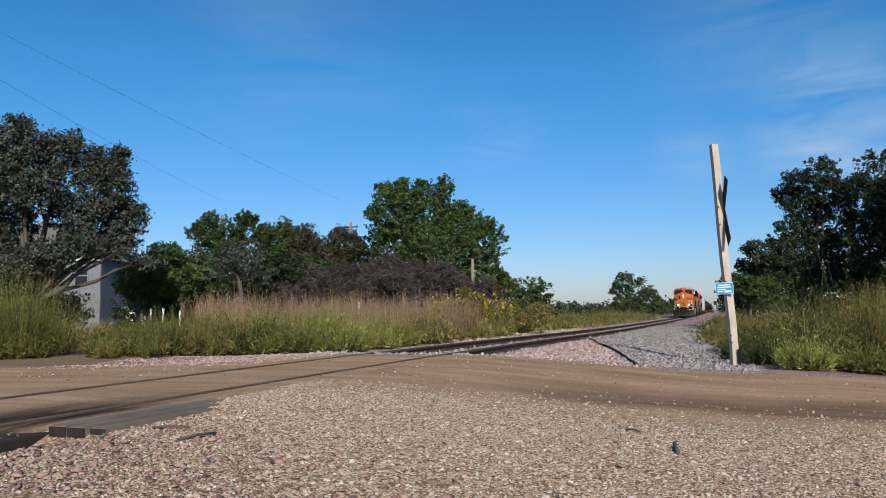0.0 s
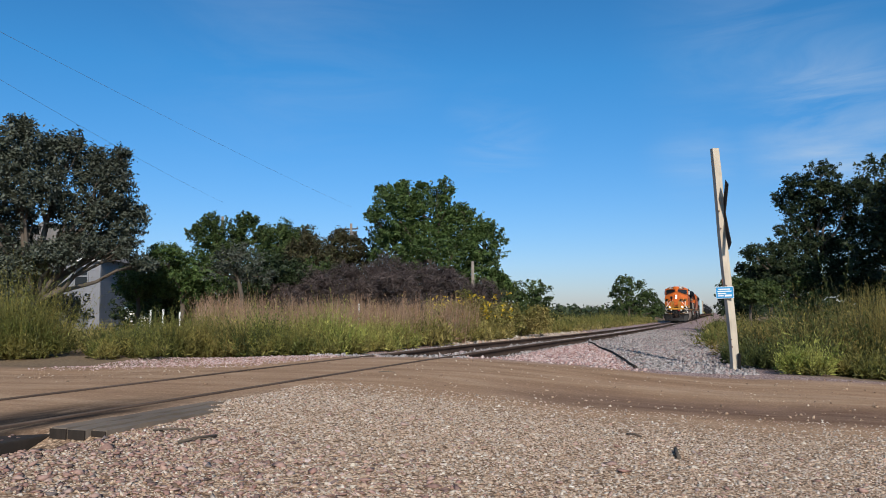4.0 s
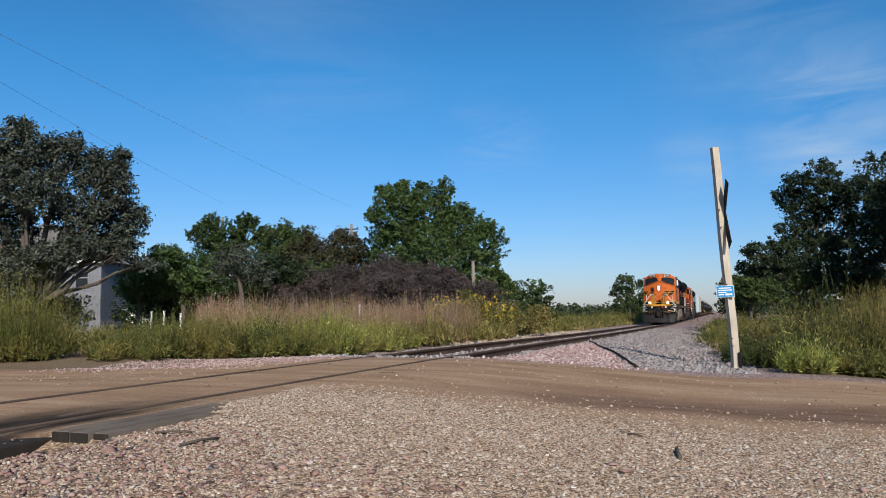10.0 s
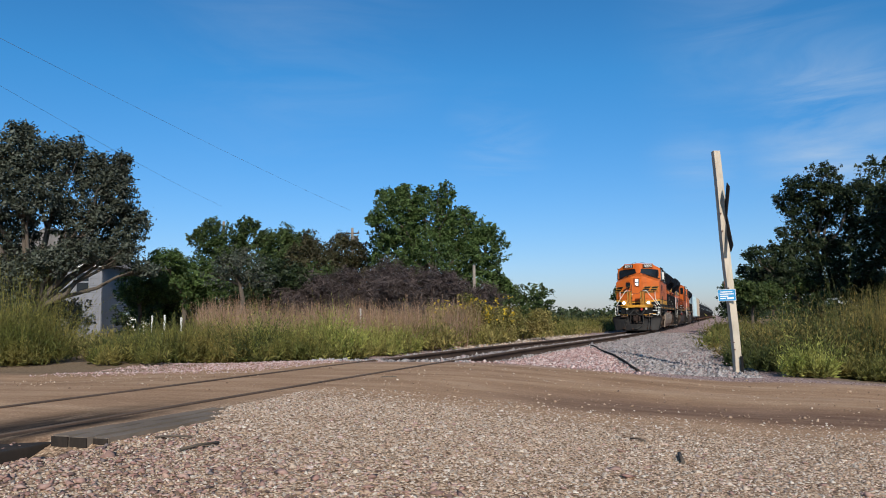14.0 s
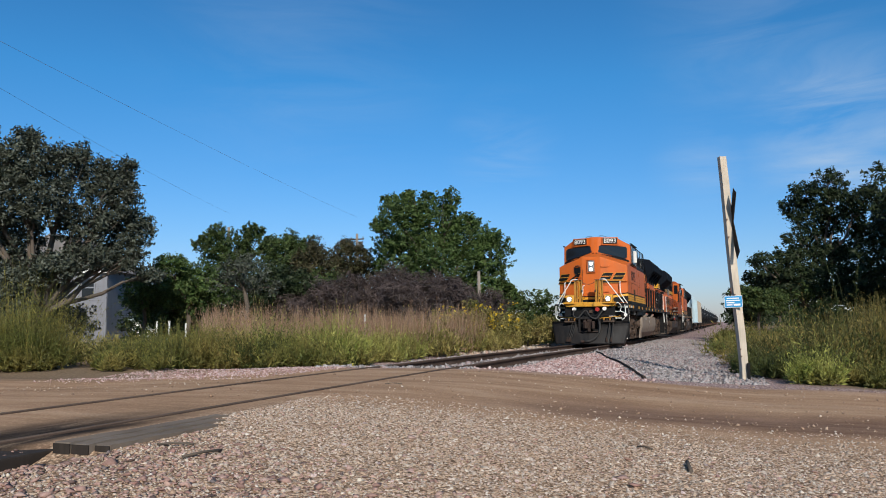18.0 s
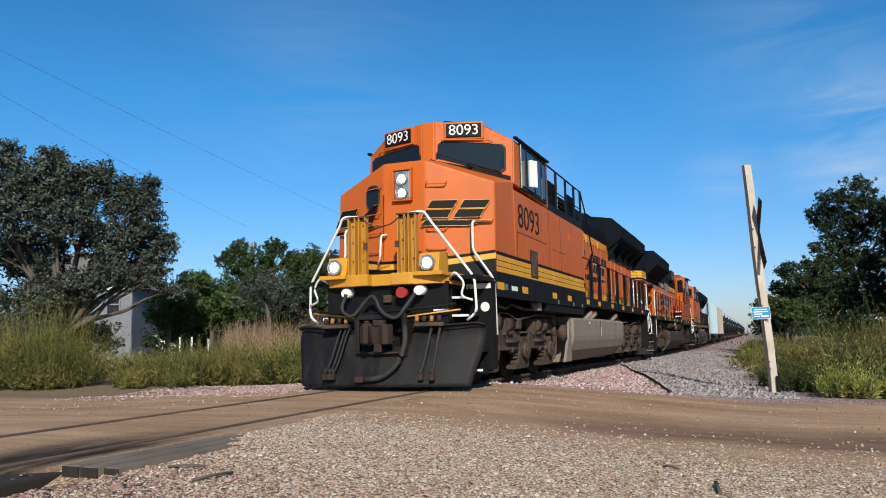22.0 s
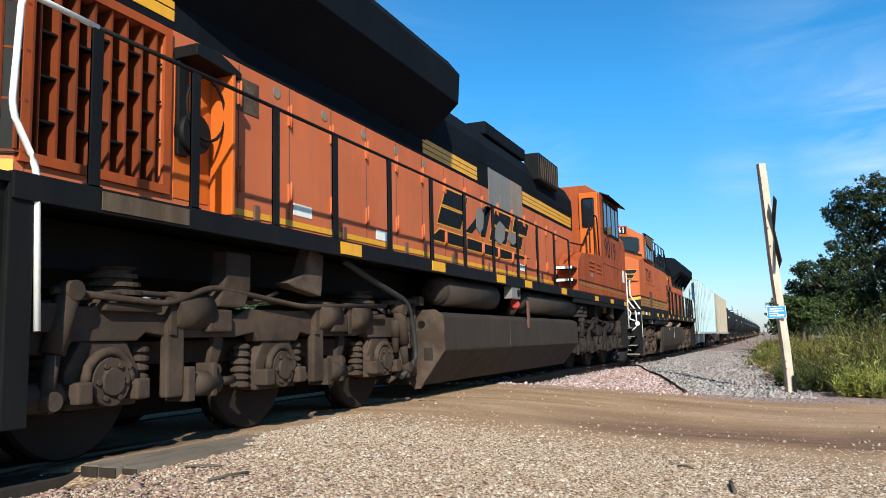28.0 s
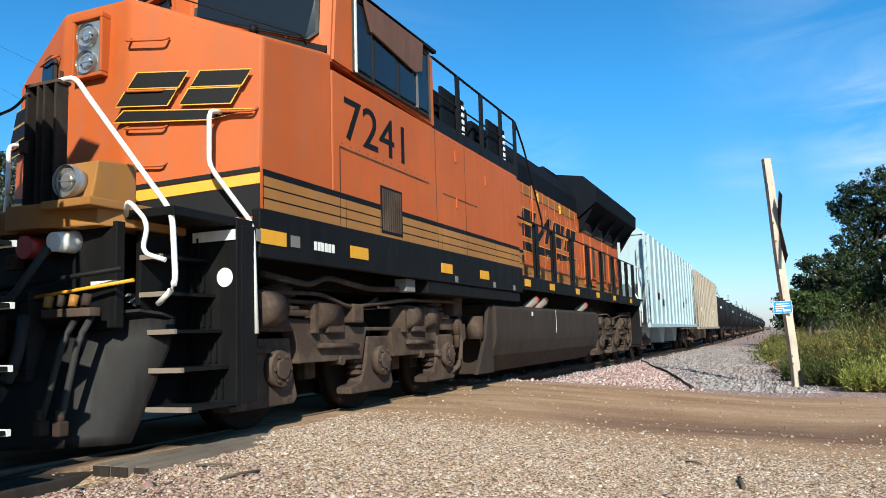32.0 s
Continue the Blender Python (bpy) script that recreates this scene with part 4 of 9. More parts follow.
    grow('grey-green bush under the large tree', 'leaf_mid', (15.2, 47.0), [(-0.1, -0.8, 3.0, 0.7, 0.7), (0.5, 0.1, 2.5, 0.5, 0.6), (-1.0, 0.4, 2.2, 0.9, 0.6)], 0.150, 7000, 0.08, 0.1, 21)
    grow('tall dark green tree with an open crown in a shady grove', 'leaf_dark', (-5.9, 50.0), [(0.6, -0.8, 9.2, 1.1, 0.8), (-0.5, 0.1, 8.9, 1.0, 0.7), (-1.1, 0.8, 8.1, 0.9, 0.6), (1.1, -0.5, 7.9, 1.3, 1.0), (-0.1, 0.4, 7.3, 1.4, 0.9), (2.4, -1.0, 8.1, 1.0, 0.8), (-1.0, 0.1, 6.1, 1.1, 0.7), (1.2, 0.6, 6.1, 1.8, 1.1), (0.1, -0.4, 4.7, 1.9, 1.0), (2.9, -0.0, 6.9, 1.2, 1.0)], 0.160, 34000, 0.20, 0.2, 22)
    grow('tall dark green tree in a shady grove', 'leaf_dark', (-10.1, 47.0), [(-0.1, -0.7, 6.4, 1.0, 1.0), (1.1, -0.2, 7.2, 1.8, 1.5), (0.3, 0.7, 4.7, 1.8, 1.3), (1.9, -0.7, 5.4, 2.3, 2.0), (-1.1, 0.5, 4.1, 1.5, 1.1), (0.7, -0.8, 3.1, 2.0, 1.2)], 0.180, 26000, 0.26, 0.2, 23)
    grow('dark green bushy tree at the edge of a grove', 'leaf_dark', (-4.5, 48.0), [(-1.7, -0.6, 4.5, 0.8, 0.7), (-0.4, 0.0, 4.7, 1.1, 0.8), (-1.9, 0.8, 3.6, 0.9, 0.7), (-0.2, -0.3, 3.3, 1.6, 1.0), (1.6, 0.2, 3.3, 1.6, 1.1), (2.8, -1.0, 2.9, 1.5, 0.9), (3.9, -0.5, 2.6, 1.4, 0.9)], 0.170, 20000, 0.20, 0.1, 24)
    grow('low green bush at the edge of a grove', 'leaf_mid', (-2.0, 40.0), [(-0.5, -0.7, 2.5, 0.6, 0.5), (0.3, -0.0, 2.2, 0.8, 0.6), (0.9, 0.7, 2.3, 0.5, 0.5)], 0.130, 8000, 0.08, 0.2, 25)
    grow('round dark green tree beside the far track', 'leaf_mid', (6.4, 104.0), [(0.0, -0.7, 4.9, 1.6, 1.6), (-0.9, -0.1, 3.7, 1.0, 1.3), (1.5, 0.9, 3.7, 1.8, 1.8), (3.0, -0.1, 2.5, 1.6, 1.7), (0.4, 0.4, 1.9, 2.1, 1.6), (4.0, -0.3, 1.4, 0.9, 1.3)], 0.280, 9000, 0.20, 0.1, 26)
    # undergrowth that closes the hedgerow and the grove below
    rnd = random.Random(31)
    for i in range(18):
        az, r = (14.5 + i * 2.35, 45.5) if i < 12 else (-5.5 - (i - 12) * 3.4, 47)
        x, y = polar(az + rnd.uniform(-0.4, 0.4), r + rnd.uniform(-2, 2))
        tree("dark green undergrowth bush below the trees", x, y, lobes_fan(140 + i, 7, 1.5, 0.5, 2.3, (0.9, 1.3), (0.8, 1.2)), "leaf_dark" if i % 3 else "leaf_mid", 140 + i, 0.19, 4500, 0.06, 0.0)
    for i, (az, r, h) in enumerate([(50.5, 33, 2.6), (53.5, 31, 2.8), (57.0, 30, 2.8), (47.5, 34, 1.7)]):
        x, y = polar(az, r)
        tree("dull grey-green bush below a tall tree", x, y, lobes_fan(280 + i, 8, 1.5, 0.6, h, (0.9, 1.3), (0.8, 1.2)), "leaf_grey", 280 + i, 0.14, 9000, 0.07, 0.0)
    for i in range(9):
        x, y = polar(23.5 + i * 2.0 + rnd.uniform(-0.4, 0.4), 40 + rnd.uniform(-1, 1))
        tree("dense green bush that closes the hedgerow", x, y, lobes_fan(240 + i, 6, 1.3, 0.6, 2.9, (0.9, 1.2), (0.9, 1.2)), ("leaf_dark", "leaf_brown", "leaf_mid")[i % 3], 240 + i, 0.17, 6000, 0.06, 0.0)
    # trees at the near edge of the grove, mostly unseen, added to shade the rest
    for i, (az, r, h, w) in enumerate([(-14.0, 41, 11.0, 2.6), (-17.5, 37, 11.5, 3.0), (-12.6, 46, 10.0, 2.2), (-21.5, 33, 10.5, 3.0)]):
        x, y = polar(az, r)
        tree("tall dark green tree added at the near edge of a grove for its shade", x, y, lobes_fan(260 + i, 12, w, h * 0.25, h * 0.82, (1.5, 2.1), (1.3, 1.9)), "leaf_dark", 260 + i, 0.22, 16000, 0.24, 0.0)
    # bare purplish thicket
    for i, (az, r, h, w) in enumerate([(24.4, 37, 4.0, 1.9), (21.4, 36, 4.1, 1.9), (18.8, 36, 3.6, 1.7), (27.0, 37, 3.9, 1.6), (22.6, 34, 3.2, 1.6), (17.2, 37, 2.9, 1.4), (29.4, 37, 3.0, 1.5)]):
        x, y = polar(az, r)
        tree("leafless purplish brown thicket bush behind dry grass", x, y, lobes_fan(70 + i, 7, w, h * 0.3, h * 0.75, (0.7, 1.1), (0.5, 0.9)), "twig", 70 + i, 0.32, 12000, 0.05, 0.1, slim=0.08, up=0.8)
    for i, (az, r, h) in enumerate([(17.2, 30, 2.0), (18.6, 29, 1.6), (15.6, 31, 1.7), (13.8, 34, 1.7)]):
        x, y = polar(az, r)
        tree("yellowing green bush at the edge of the weeds", x, y, lobes_fan(80 + i, 6, 0.9, 0.4, h * 0.72, (0.5, 0.8), (0.4, 0.6)), "weed_olive", 80 + i, 0.10, 7000, 0.04, 0.1)
    # bushy trees along the right of the far track
    for i, (az, r, h, w) in enumerate([(-3.4, 70, 6.0, 1.5), (-1.6, 76, 4.6, 1.3)]):
        x, y = polar(az, r)
        tree("dark green tree at the edge of a grove", x, y, lobes_fan(120 + i, 6, w, h * 0.3, h * 0.8, (0.9, 1.4), (0.9, 1.3)), "leaf_dark", 120 + i, 0.22, 9000, 0.12, 0.1)
    # distant tree line
    rnd = random.Random(5)
    cs = []
    for k in range(2600):
        az = rnd.uniform(-22, 56)
        r = rnd.uniform(240, 420)
        x, y = polar(az, r)
        if abs(x - TRACK_X) < 7:
            continue
        hz = 3.0 + 1.6 * noise.noise((az * 1.3, 0, 0)) + (1.5 if az < 4 else 0)
        cs.append((x, y, dip(300) + rnd.uniform(0, hz)))
    wood = leaf_cloud("distant_wood", cs, (2.2, 2.2, 0.9), 14, 1.6, "leaf_dark", None, 6)
    tagged(wood, "distant line of green trees on the horizon", "trees", kind="stuff")


def weeds_all():
    # rounded weed clumps at the road's edge, left of the track
    for x, y, h, w, mt, k in ((-13.75, 12.1, 2.1, 0.6, "weed", 0), (-13.05, 11.95, 1.45, 0.4, "weed", 1), (-14.7, 12.4, 2.4, 0.8, "weed", 2), (-14.3, 13.1, 2.3, 0.7, "weed", 3), (-10.7, 12.9, 0.8, 0.5, "weed_dark", 4), (-10.5, 13.6, 1.35, 0.6, "weed", 5), (-11.4, 14.0, 1.35, 0.6, "weed", 6), (-9.8, 13.9, 1.3, 0.5, "weed_olive", 7), (-9.3, 14.5, 1.2, 0.4, "weed_bright", 8), (-8.75, 14.9, 1.0, 0.65, "weed", 9), (-8.3, 15.7, 0.95, 0.65, "weed", 10), (-8.9, 16.0, 1.15, 0.6, "weed_olive", 11), (-8.0, 17.6, 0.85, 0.5, "weed_bright", 12), (-8.1, 19.0, 0.85, 0.5, "weed_bright", 13)):
        mound("dense rounded green weed clump at the road edge" if mt.startswith("weed") and mt != "weed_olive" else "feathery olive weed clump with pale tips", x, y, h, w, mt, 400 + k, 20 if k < 4 else 12, stems=34, leaves=15, leaf=0.07)
    rnd = random.Random(17)
    for k in range(36):
        az, r = 12.5 + 38 * (k + rnd.uniform(0, 1)) / 36, rnd.uniform(16.4, 20.5)
        x, y = polar(az, r)
        if az > 43.0:
            continue
        if x > TRACK_X - 2.6:
            x = TRACK_X - rnd.uniform(2.6, 3.6)
        mt = rnd.choice(("weed", "weed", "weed_olive", "weed_dark")) if az > 31 else rnd.choice(("weed", "weed_bright", "weed_bright", "weed_olive"))
        mound("rounded green weed clump among the weeds" if mt in ("weed", "weed_dark") else "yellowish weed clump among the weeds", x, y, rnd.uniform(0.85, 1.6) * (0.85 if az < 30 else 1.0), rnd.uniform(0.4, 0.7), mt, 500 + k, 10, stems=30, leaves=14, leaf=0.075)
    weeds("weeds", "low green weeds along the track", strip(14, 43, 15.8, 21, 0.4, patch=0.5, seed=15), 200, 0.75, "weed", 215, stems=20, leaves=12, leaf=0.08)
    weeds("weeds", "olive weeds behind the track bank", strip(9, 25, 21, 31, 0.5, seed=4), 420, 0.95, "weed_olive", 204, stems=12, leaves=8, leaf=0.13, width=0.008)
    weeds("dry_grass", "dry reddish brown grass behind green weeds", strip(17, 37, 20, 31, 0.6, seed=5), 950, 1.5, "straw", 205, "grass", stems=11, leaves=4, leaf=0.14, spread=0.22, width=0.006, slim=0.09)
    weeds("weeds", "olive weeds before the hedgerow", strip(32, 58, 20.5, 29, 0.5, seed=6), 330, 0.75, "weed_olive", 206, stems=12, leaves=8, leaf=0.13, width=0.008)
    weeds("weeds", "green weeds along the far track", field(-14, -8.1, 30, 110, 0.6, 7), 800, 1.35, "weed", 207, stems=12, leaves=6, leaf=0.16, width=0.008)
    weeds("dry_grass", "dry tan grass on the far track bank", field(-11, -7.9, 36, 120, 0.4, 8), 420, 0.55, "tan", 208, "grass", stems=8, leaves=3, leaf=0.15, width=0.012, slim=0.1)
    # bank to the right: dark leafy weeds in front, ripe seeding ones behind and above
    for x, y, h, w, mt, k in ((1.30, 14.55, 0.80, 0.35, "weed_bright", 0), (2.35, 14.9, 0.62, 0.42, "weed", 1), (0.95, 16.0, 0.85, 0.5, "weed_dark", 2), (2.9, 14.8, 0.75, 0.42, "weed", 3), (4.0, 15.4, 0.95, 0.6, "weed_dark", 4), (5.2, 15.4, 0.95, 0.7, "weed_dark", 5), (0.55, 17.2, 0.8, 0.5, "weed_dark", 6), (1.7, 15.4, 0.7, 0.4, "weed_dark", 7)):
        mound("bright young weed clump at the road edge" if k == 0 else "dense green weed clump on the bank", x, y, h, w, mt, 430 + k, 10, stems=30, leaves=15, leaf=0.075)
    for k in range(40):
        x, y = rnd.uniform(0.7, 9.5), 16.0 + 6.5 * rnd.random() ** 1.2
        if x < 1.6 and y < 16.5:
            y = 17.0
        if 2.2 < x < 3.4 and y < 17.2:
            y += 1.6
        mt = "weed_dark" if y < 17.4 or rnd.random() < 0.25 else "weed_ripe"
        mound("dark green weed clump on the bank" if mt == "weed_dark" else "ripe olive brown weed clump on the bank", x, y, rnd.uniform(1.25, 1.9) * (0.65 if x < 1.6 else 1.0) * (0.8 if y < 17.4 else 1.1), rnd.uniform(0.5, 0.8), mt, 560 + k, 10, stems=32, leaves=13, leaf=0.08)
    weeds("weeds", "low green weeds on the bank by the crossing post", field(1.2, 10, 15.6, 24, 0.55, 9), 110, 0.7, "weed_dark", 209, stems=20, leaves=12, leaf=0.08)
    weeds("dry_grass", "tall tan seeding grass on the bank", field(2.6, 10.5, 17.6, 24, 0.6, 10), 420, 1.75, "weed_ripe", 210, "grass", stems=12, leaves=8, leaf=0.12, spread=0.16, width=0.005, slim=0.12)
    weeds("weeds", "green weeds along the far ballast shoulder", field(-0.4, 5.5, 24, 80, 0.6, 13), 700, 1.0, "weed", 213, stems=12, leaves=6, leaf=0.16, width=0.008)
    # yellow flower heads over the bushes behind the track
    cs = []
    for k in range(90):
        x, y = polar(rnd.uniform(14.5, 20.5), rnd.uniform(27.5, 29.5))
        cs.append((x, y, ground_z(x, y) + rnd.uniform(0.8, 1.75)))
    tagged(leaf_cloud("flowers", cs, (0.03, 0.03, 0.03), 5, 0.07, "flower", None, 219, slim=0.8), "small yellow flower heads above green weeds", "flowers", kind="stuff")


plant_all()
weeds_all()

# ---- train: shared parts ----
def bogie_wheel(parent, y, keyed):
    """One wheelset: an Empty on the axle that carries two wheels and the axle."""
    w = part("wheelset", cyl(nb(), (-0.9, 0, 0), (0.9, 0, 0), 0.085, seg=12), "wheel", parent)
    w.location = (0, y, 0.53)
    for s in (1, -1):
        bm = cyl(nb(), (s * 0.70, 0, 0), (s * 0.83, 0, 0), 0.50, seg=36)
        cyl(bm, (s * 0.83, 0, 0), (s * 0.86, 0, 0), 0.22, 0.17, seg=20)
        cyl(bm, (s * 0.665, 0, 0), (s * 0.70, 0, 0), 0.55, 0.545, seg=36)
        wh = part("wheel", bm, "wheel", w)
        bm = cyl(nb(), (s * 0.702, 0, 0), (s * 0.829, 0, 0), 0.53, seg=40)
        cyl(bm, (s * 0.829, 0, 0), (s * 0.835, 0, 0), 0.53, 0.515, seg=40)
        part("tyre", bm, "tread", w)
    keyed.append((w, y))
    return w


def lathe(bm, profile, x, y, seg=18):
    """A body of revolution about an upright axis; profile: (radius, height) from the bottom up."""
    rings = [[bm.verts.new((x + r * math.cos(6.28319 * k / seg), y + r * math.sin(6.28319 * k / seg), z)) for k in range(seg)] for r, z in profile]
    for A, B in zip(rings, rings[1:]):
        for k in range(seg):
            bm.faces.new((A[k], A[(k + 1) % seg], B[(k + 1) % seg], B[k]))
    bm.faces.new(rings[0][::-1])
    bm.faces.new(rings[-1])
    return bm


def words(name, txt, size, material, parent, m, squeeze=1.0, label=""):
    """Lettering as thin flat mesh."""
    c = bpy.data.curves.new(name, "FONT")
    c.body = txt
    c.size = size
    c.extrude = 0.003
    c.offset = size * 0.001
    c.align_x = "CENTER"
    c.align_y = "CENTER"
    tmp = new(name, c)
    dg = bpy.context.evaluated_depsgraph_get()
    me = bpy.data.meshes.new_from_object(tmp.evaluated_get(dg))
    bpy.data.objects.remove(tmp)
    bpy.data.curves.remove(c)
    for v in me.vertices:
        v.co.x *= squeeze
    me.materials.clear()
    me.materials.append(MAT[material])
    ob = new(name, me)
    ob.parent = parent
    ob.matrix_basis = m
    if label:
        tagged(ob, label)
    return ob


SIDE_R = Matrix.Rotation(radians(90), 4, "Z") @ Matrix.Rotation(radians(90), 4, "X")      # faces +x, reads along +y
SIDE_L = Matrix.Rotation(radians(-90), 4, "Z") @ Matrix.Rotation(radians(90), 4, "X")     # faces -x
FACE_F = Matrix.Rotation(radians(90), 4, "X")                                             # faces -y


def on_side(s, x, y, z):
    return Matrix.Translation((s * x, y, z)) @ (SIDE_R if s > 0 else SIDE_L)


def slant_mark(parent, m, w, h, name="emblem_bar", n=4, slash=(1,)):
    """Railway emblem drawn as plain slanted shapes, black on a yellow edge, over a long tapering bar."""
    sh = 0.62 * h
    bars = []
    for i in range(n):
        a = -w / 2 + i * w / n
        b = a + w / n * 0.80
        if i in slash:
            bars.append([(a, -0.5), (a + (b - a) * 0.3, -0.5), (b, 0.5), (b - (b - a) * 0.32, 0.5)])
            bars.append([(b - (b - a) * 0.26, -0.5), (b, -0.5), (b, 0.5), (b - (b - a) * 0.26, 0.5)])
        else:
            bars.append([(a, -0.5), (b - (0.25 * (b - a) if i == 3 else 0), -0.5), (b - (0.25 * (b - a) if i == 3 else 0), -0.045), (a, -0.045)])
            bars.append([(a, 0.045), (b, 0.045), (b, 0.5), (a, 0.5)])
    bars = [[(x + z * sh, z * h) for x, z in q] for q in bars]
    bars.append([(-w * 0.60, -h * 0.98), (w * 0.14, -h * 0.98), (w * 0.50, -h * 0.72), (-w * 0.52, -h * 0.66)])
    for q in bars:
        cx, cz = sum(p[0] for p in q) / 4, sum(p[1] for p in q) / 4
        g = 0.035 * h
        out = [(x + math.copysign(g, x - cx), z + math.copysign(g, z - cz)) for x, z in q]
        e = part("emblem_edge", extrude(nb(), out, 0, 0.002, "z"), "yellow", parent)
        e.matrix_basis = m
        o = part(name, extrude(nb(), q, 0, 0.005, "z"), "black", parent)
        o.matrix_basis = m


def truck(parent, ys, keyed, style, x=1.03, lab="dusty grey-brown six-wheel truck", under="under"):
    """A three-axle power truck: side frames with axle boxes, springs, brake cylinders and dampers."""
    c = sum(ys) / 3
    t = part("truck", box(nb(), -0.9, 0.9, ys[0] - 0.2, ys[2] + 0.2, 0.62, 0.8, 0.02), under, parent, lab)
    for y in ys:
        bogie_wheel(parent, y, keyed)
    for s in (1, -1):
        x0, x1 = (x, x + 0.14) if s > 0 else (-x - 0.14, -x)
        bm = nb()
        y0, y2, y1 = ys[0], ys[2], ys[1]
        if style == "low":
            # one long frame that arches over every axle box
            p = [(y0 - 0.75, 0.72), (y0 - 0.55, 0.62), (y0 - 0.34, 0.60), (y0 - 0.28, 0.86), (y0 + 0.28, 0.86), (y0 + 0.36, 0.56), (y1 - 0.40, 0.56), (y1 - 0.30, 0.86), (y1 + 0.28, 0.86), (y1 + 0.36, 0.56), (y2 - 0.40, 0.56), (y2 - 0.30, 0.86), (y2 + 0.28, 0.86), (y2 + 0.36, 0.60), (y2 + 0.55, 0.64), (y2 + 0.75, 0.74), (y2 + 0.72, 0.94), (y2 + 0.3, 1.02), (y1 + 0.5, 0.90), (y1 - 0.5, 0.90), (y0 - 0.3, 1.02), (y0 - 0.72, 0.92)]
        else:
            p = [(y0 - 0.72, 0.74), (y0 - 0.36, 0.70), (y0 - 0.28, 0.80), (y0 + 0.28, 0.80), (y0 + 0.36, 0.86), (y0 + 0.62, 0.82), (y1 - 0.62, 0.82), (y1 - 0.36, 0.86), (y1 - 0.30, 0.78), (y1 + 0.30, 0.78), (y1 + 0.36, 0.86), (y1 + 0.62, 0.82), (y2 - 0.62, 0.82), (y2 - 0.36, 0.86), (y2 - 0.30, 0.80), (y2 + 0.30, 0.80), (y2 + 0.4, 0.70), (y2 + 0.70, 0.78), (y2 + 0.68, 1.02), (y2 - 0.3, 1.04), (y2 - 0.62, 0.96), (y1 + 0.70, 0.96), (y1 + 0.45, 1.06), (y1 - 0.45, 1.06), (y1 - 0.70, 0.96), (y0 + 0.62, 0.96), (y0 + 0.3, 1.04), (y0 - 0.70, 1.02)]
        extrude(bm, p, x0, x1, "x", 0.012)
        part("side_frame", bm, under, t)
        for y in ys:
            bm = nb()
            xo = s * (x + 0.07)
            if style == "low":
                q = [(y - 0.62, 0.20), (y + 0.30, 0.20), (y + 0.36, 0.26), (y + 0.27, 0.55), (y + 0.24, 0.80), (y - 0.24, 0.80), (y - 0.27, 0.52), (y - 0.40, 0.32), (y - 0.62, 0.27)]
            else:
                q = [(y - 0.30, 0.36), (y + 0.30, 0.36), (y + 0.32, 0.60), (y + 0.20, 0.80), (y - 0.20, 0.80), (y - 0.32, 0.60)]
            xa, xb = sorted((s * (x - 0.06), s * (x + 0.12)))
            extrude(bm, q, xa, xb, "x", 0.015)
            jb = part("axle_box", bm, under, t)
            bm = cyl(nb(), (s * (x + 0.12), y, 0.53), (s * (x + 0.20), y, 0.53), 0.17, 0.16, 20)
            cyl(bm, (s * (x + 0.20), y, 0.53), (s * (x + 0.225), y, 0.53), 0.10, 0.09, 14)
            for k in range(6):
                a = k * 1.047
                cyl(bm, (s * (x + 0.2), y + 0.12 * math.cos(a), 0.53 + 0.12 * math.sin(a)), (s * (x + 0.22), y + 0.12 * math.cos(a), 0.53 + 0.12 * math.sin(a)), 0.02, seg=6)
            part("bearing_cap", bm, under, jb)
            if style == "high":
                for dy in (-0.25, 0.25):
                    part("box_lug", box(nb(), *sorted((s * (x + 0.10), s * (x + 0.24))), y + dy - 0.06, y + dy + 0.06, 0.40, 0.54, 0.015), under, jb)
                bm = tube(nb(), [(s * (x + 0.17), y + 0.20 * math.cos(q * 0.2618), 0.53 + 0.20 * math.sin(q * 0.2618)) for q in range(13)], 0.035, 6)
                part("box_rim", bm, under, jb)
            # coil springs beside the box
            for dy in ((-0.36,) if style == "low" else (-0.40, 0.40)):
                coil = [(q, 0.38 + k * 0.065 + dz) for k in range(6) for q, dz in ((0.055, 0.0), (0.085, 0.018), (0.085, 0.042), (0.055, 0.06))]
                part("spring", lathe(nb(), coil, s * (x + 0.02), y + dy, 12), under, t)
            # brake cylinder, hanger and rod
            yy = y + 0.85 if y < ys[2] else y - 0.55
            bm = cyl(nb(), (s * (x + 0.10), yy - 0.24, 1.02), (s * (x + 0.10), yy + 0.16, 1.02), 0.15, seg=18)
            cyl(bm, (s * (x + 0.10), yy + 0.16, 1.02), (s * (x + 0.10), yy + 0.24, 1.02), 0.15, 0.07, 18)
            cyl(bm, (s * (x + 0.10), yy + 0.22, 1.02), (s * (x + 0.10), yy + 0.62, 0.98), 0.025, seg=8)
            box(bm, *sorted((s * (x + 0.0), s * (x + 0.2))), yy - 0.30, yy - 0.24, 0.84, 1.12)
            part("brake_cylinder", bm, under, t)
            bm = nb()
            extrude(bm, [(yy + 0.34, 1.08), (yy + 0.46, 1.06), (yy + 0.40, 0.72), (yy + 0.30, 0.52), (yy + 0.24, 0.56), (yy + 0.30, 0.78)], *sorted((s * (x + 0.05), s * (x + 0.10))), "x")
            cyl(bm, (s * (x + 0.02), yy + 0.28, 0.56), (s * (x + 0.16), yy + 0.28, 0.56), 0.05, seg=10)
            box(bm, *sorted((s * (x - 0.30), s * (x - 0.18))), yy + 0.1, yy + 0.3, 0.38, 0.72, 0.02)
            part("brake_lever", bm, under, t)
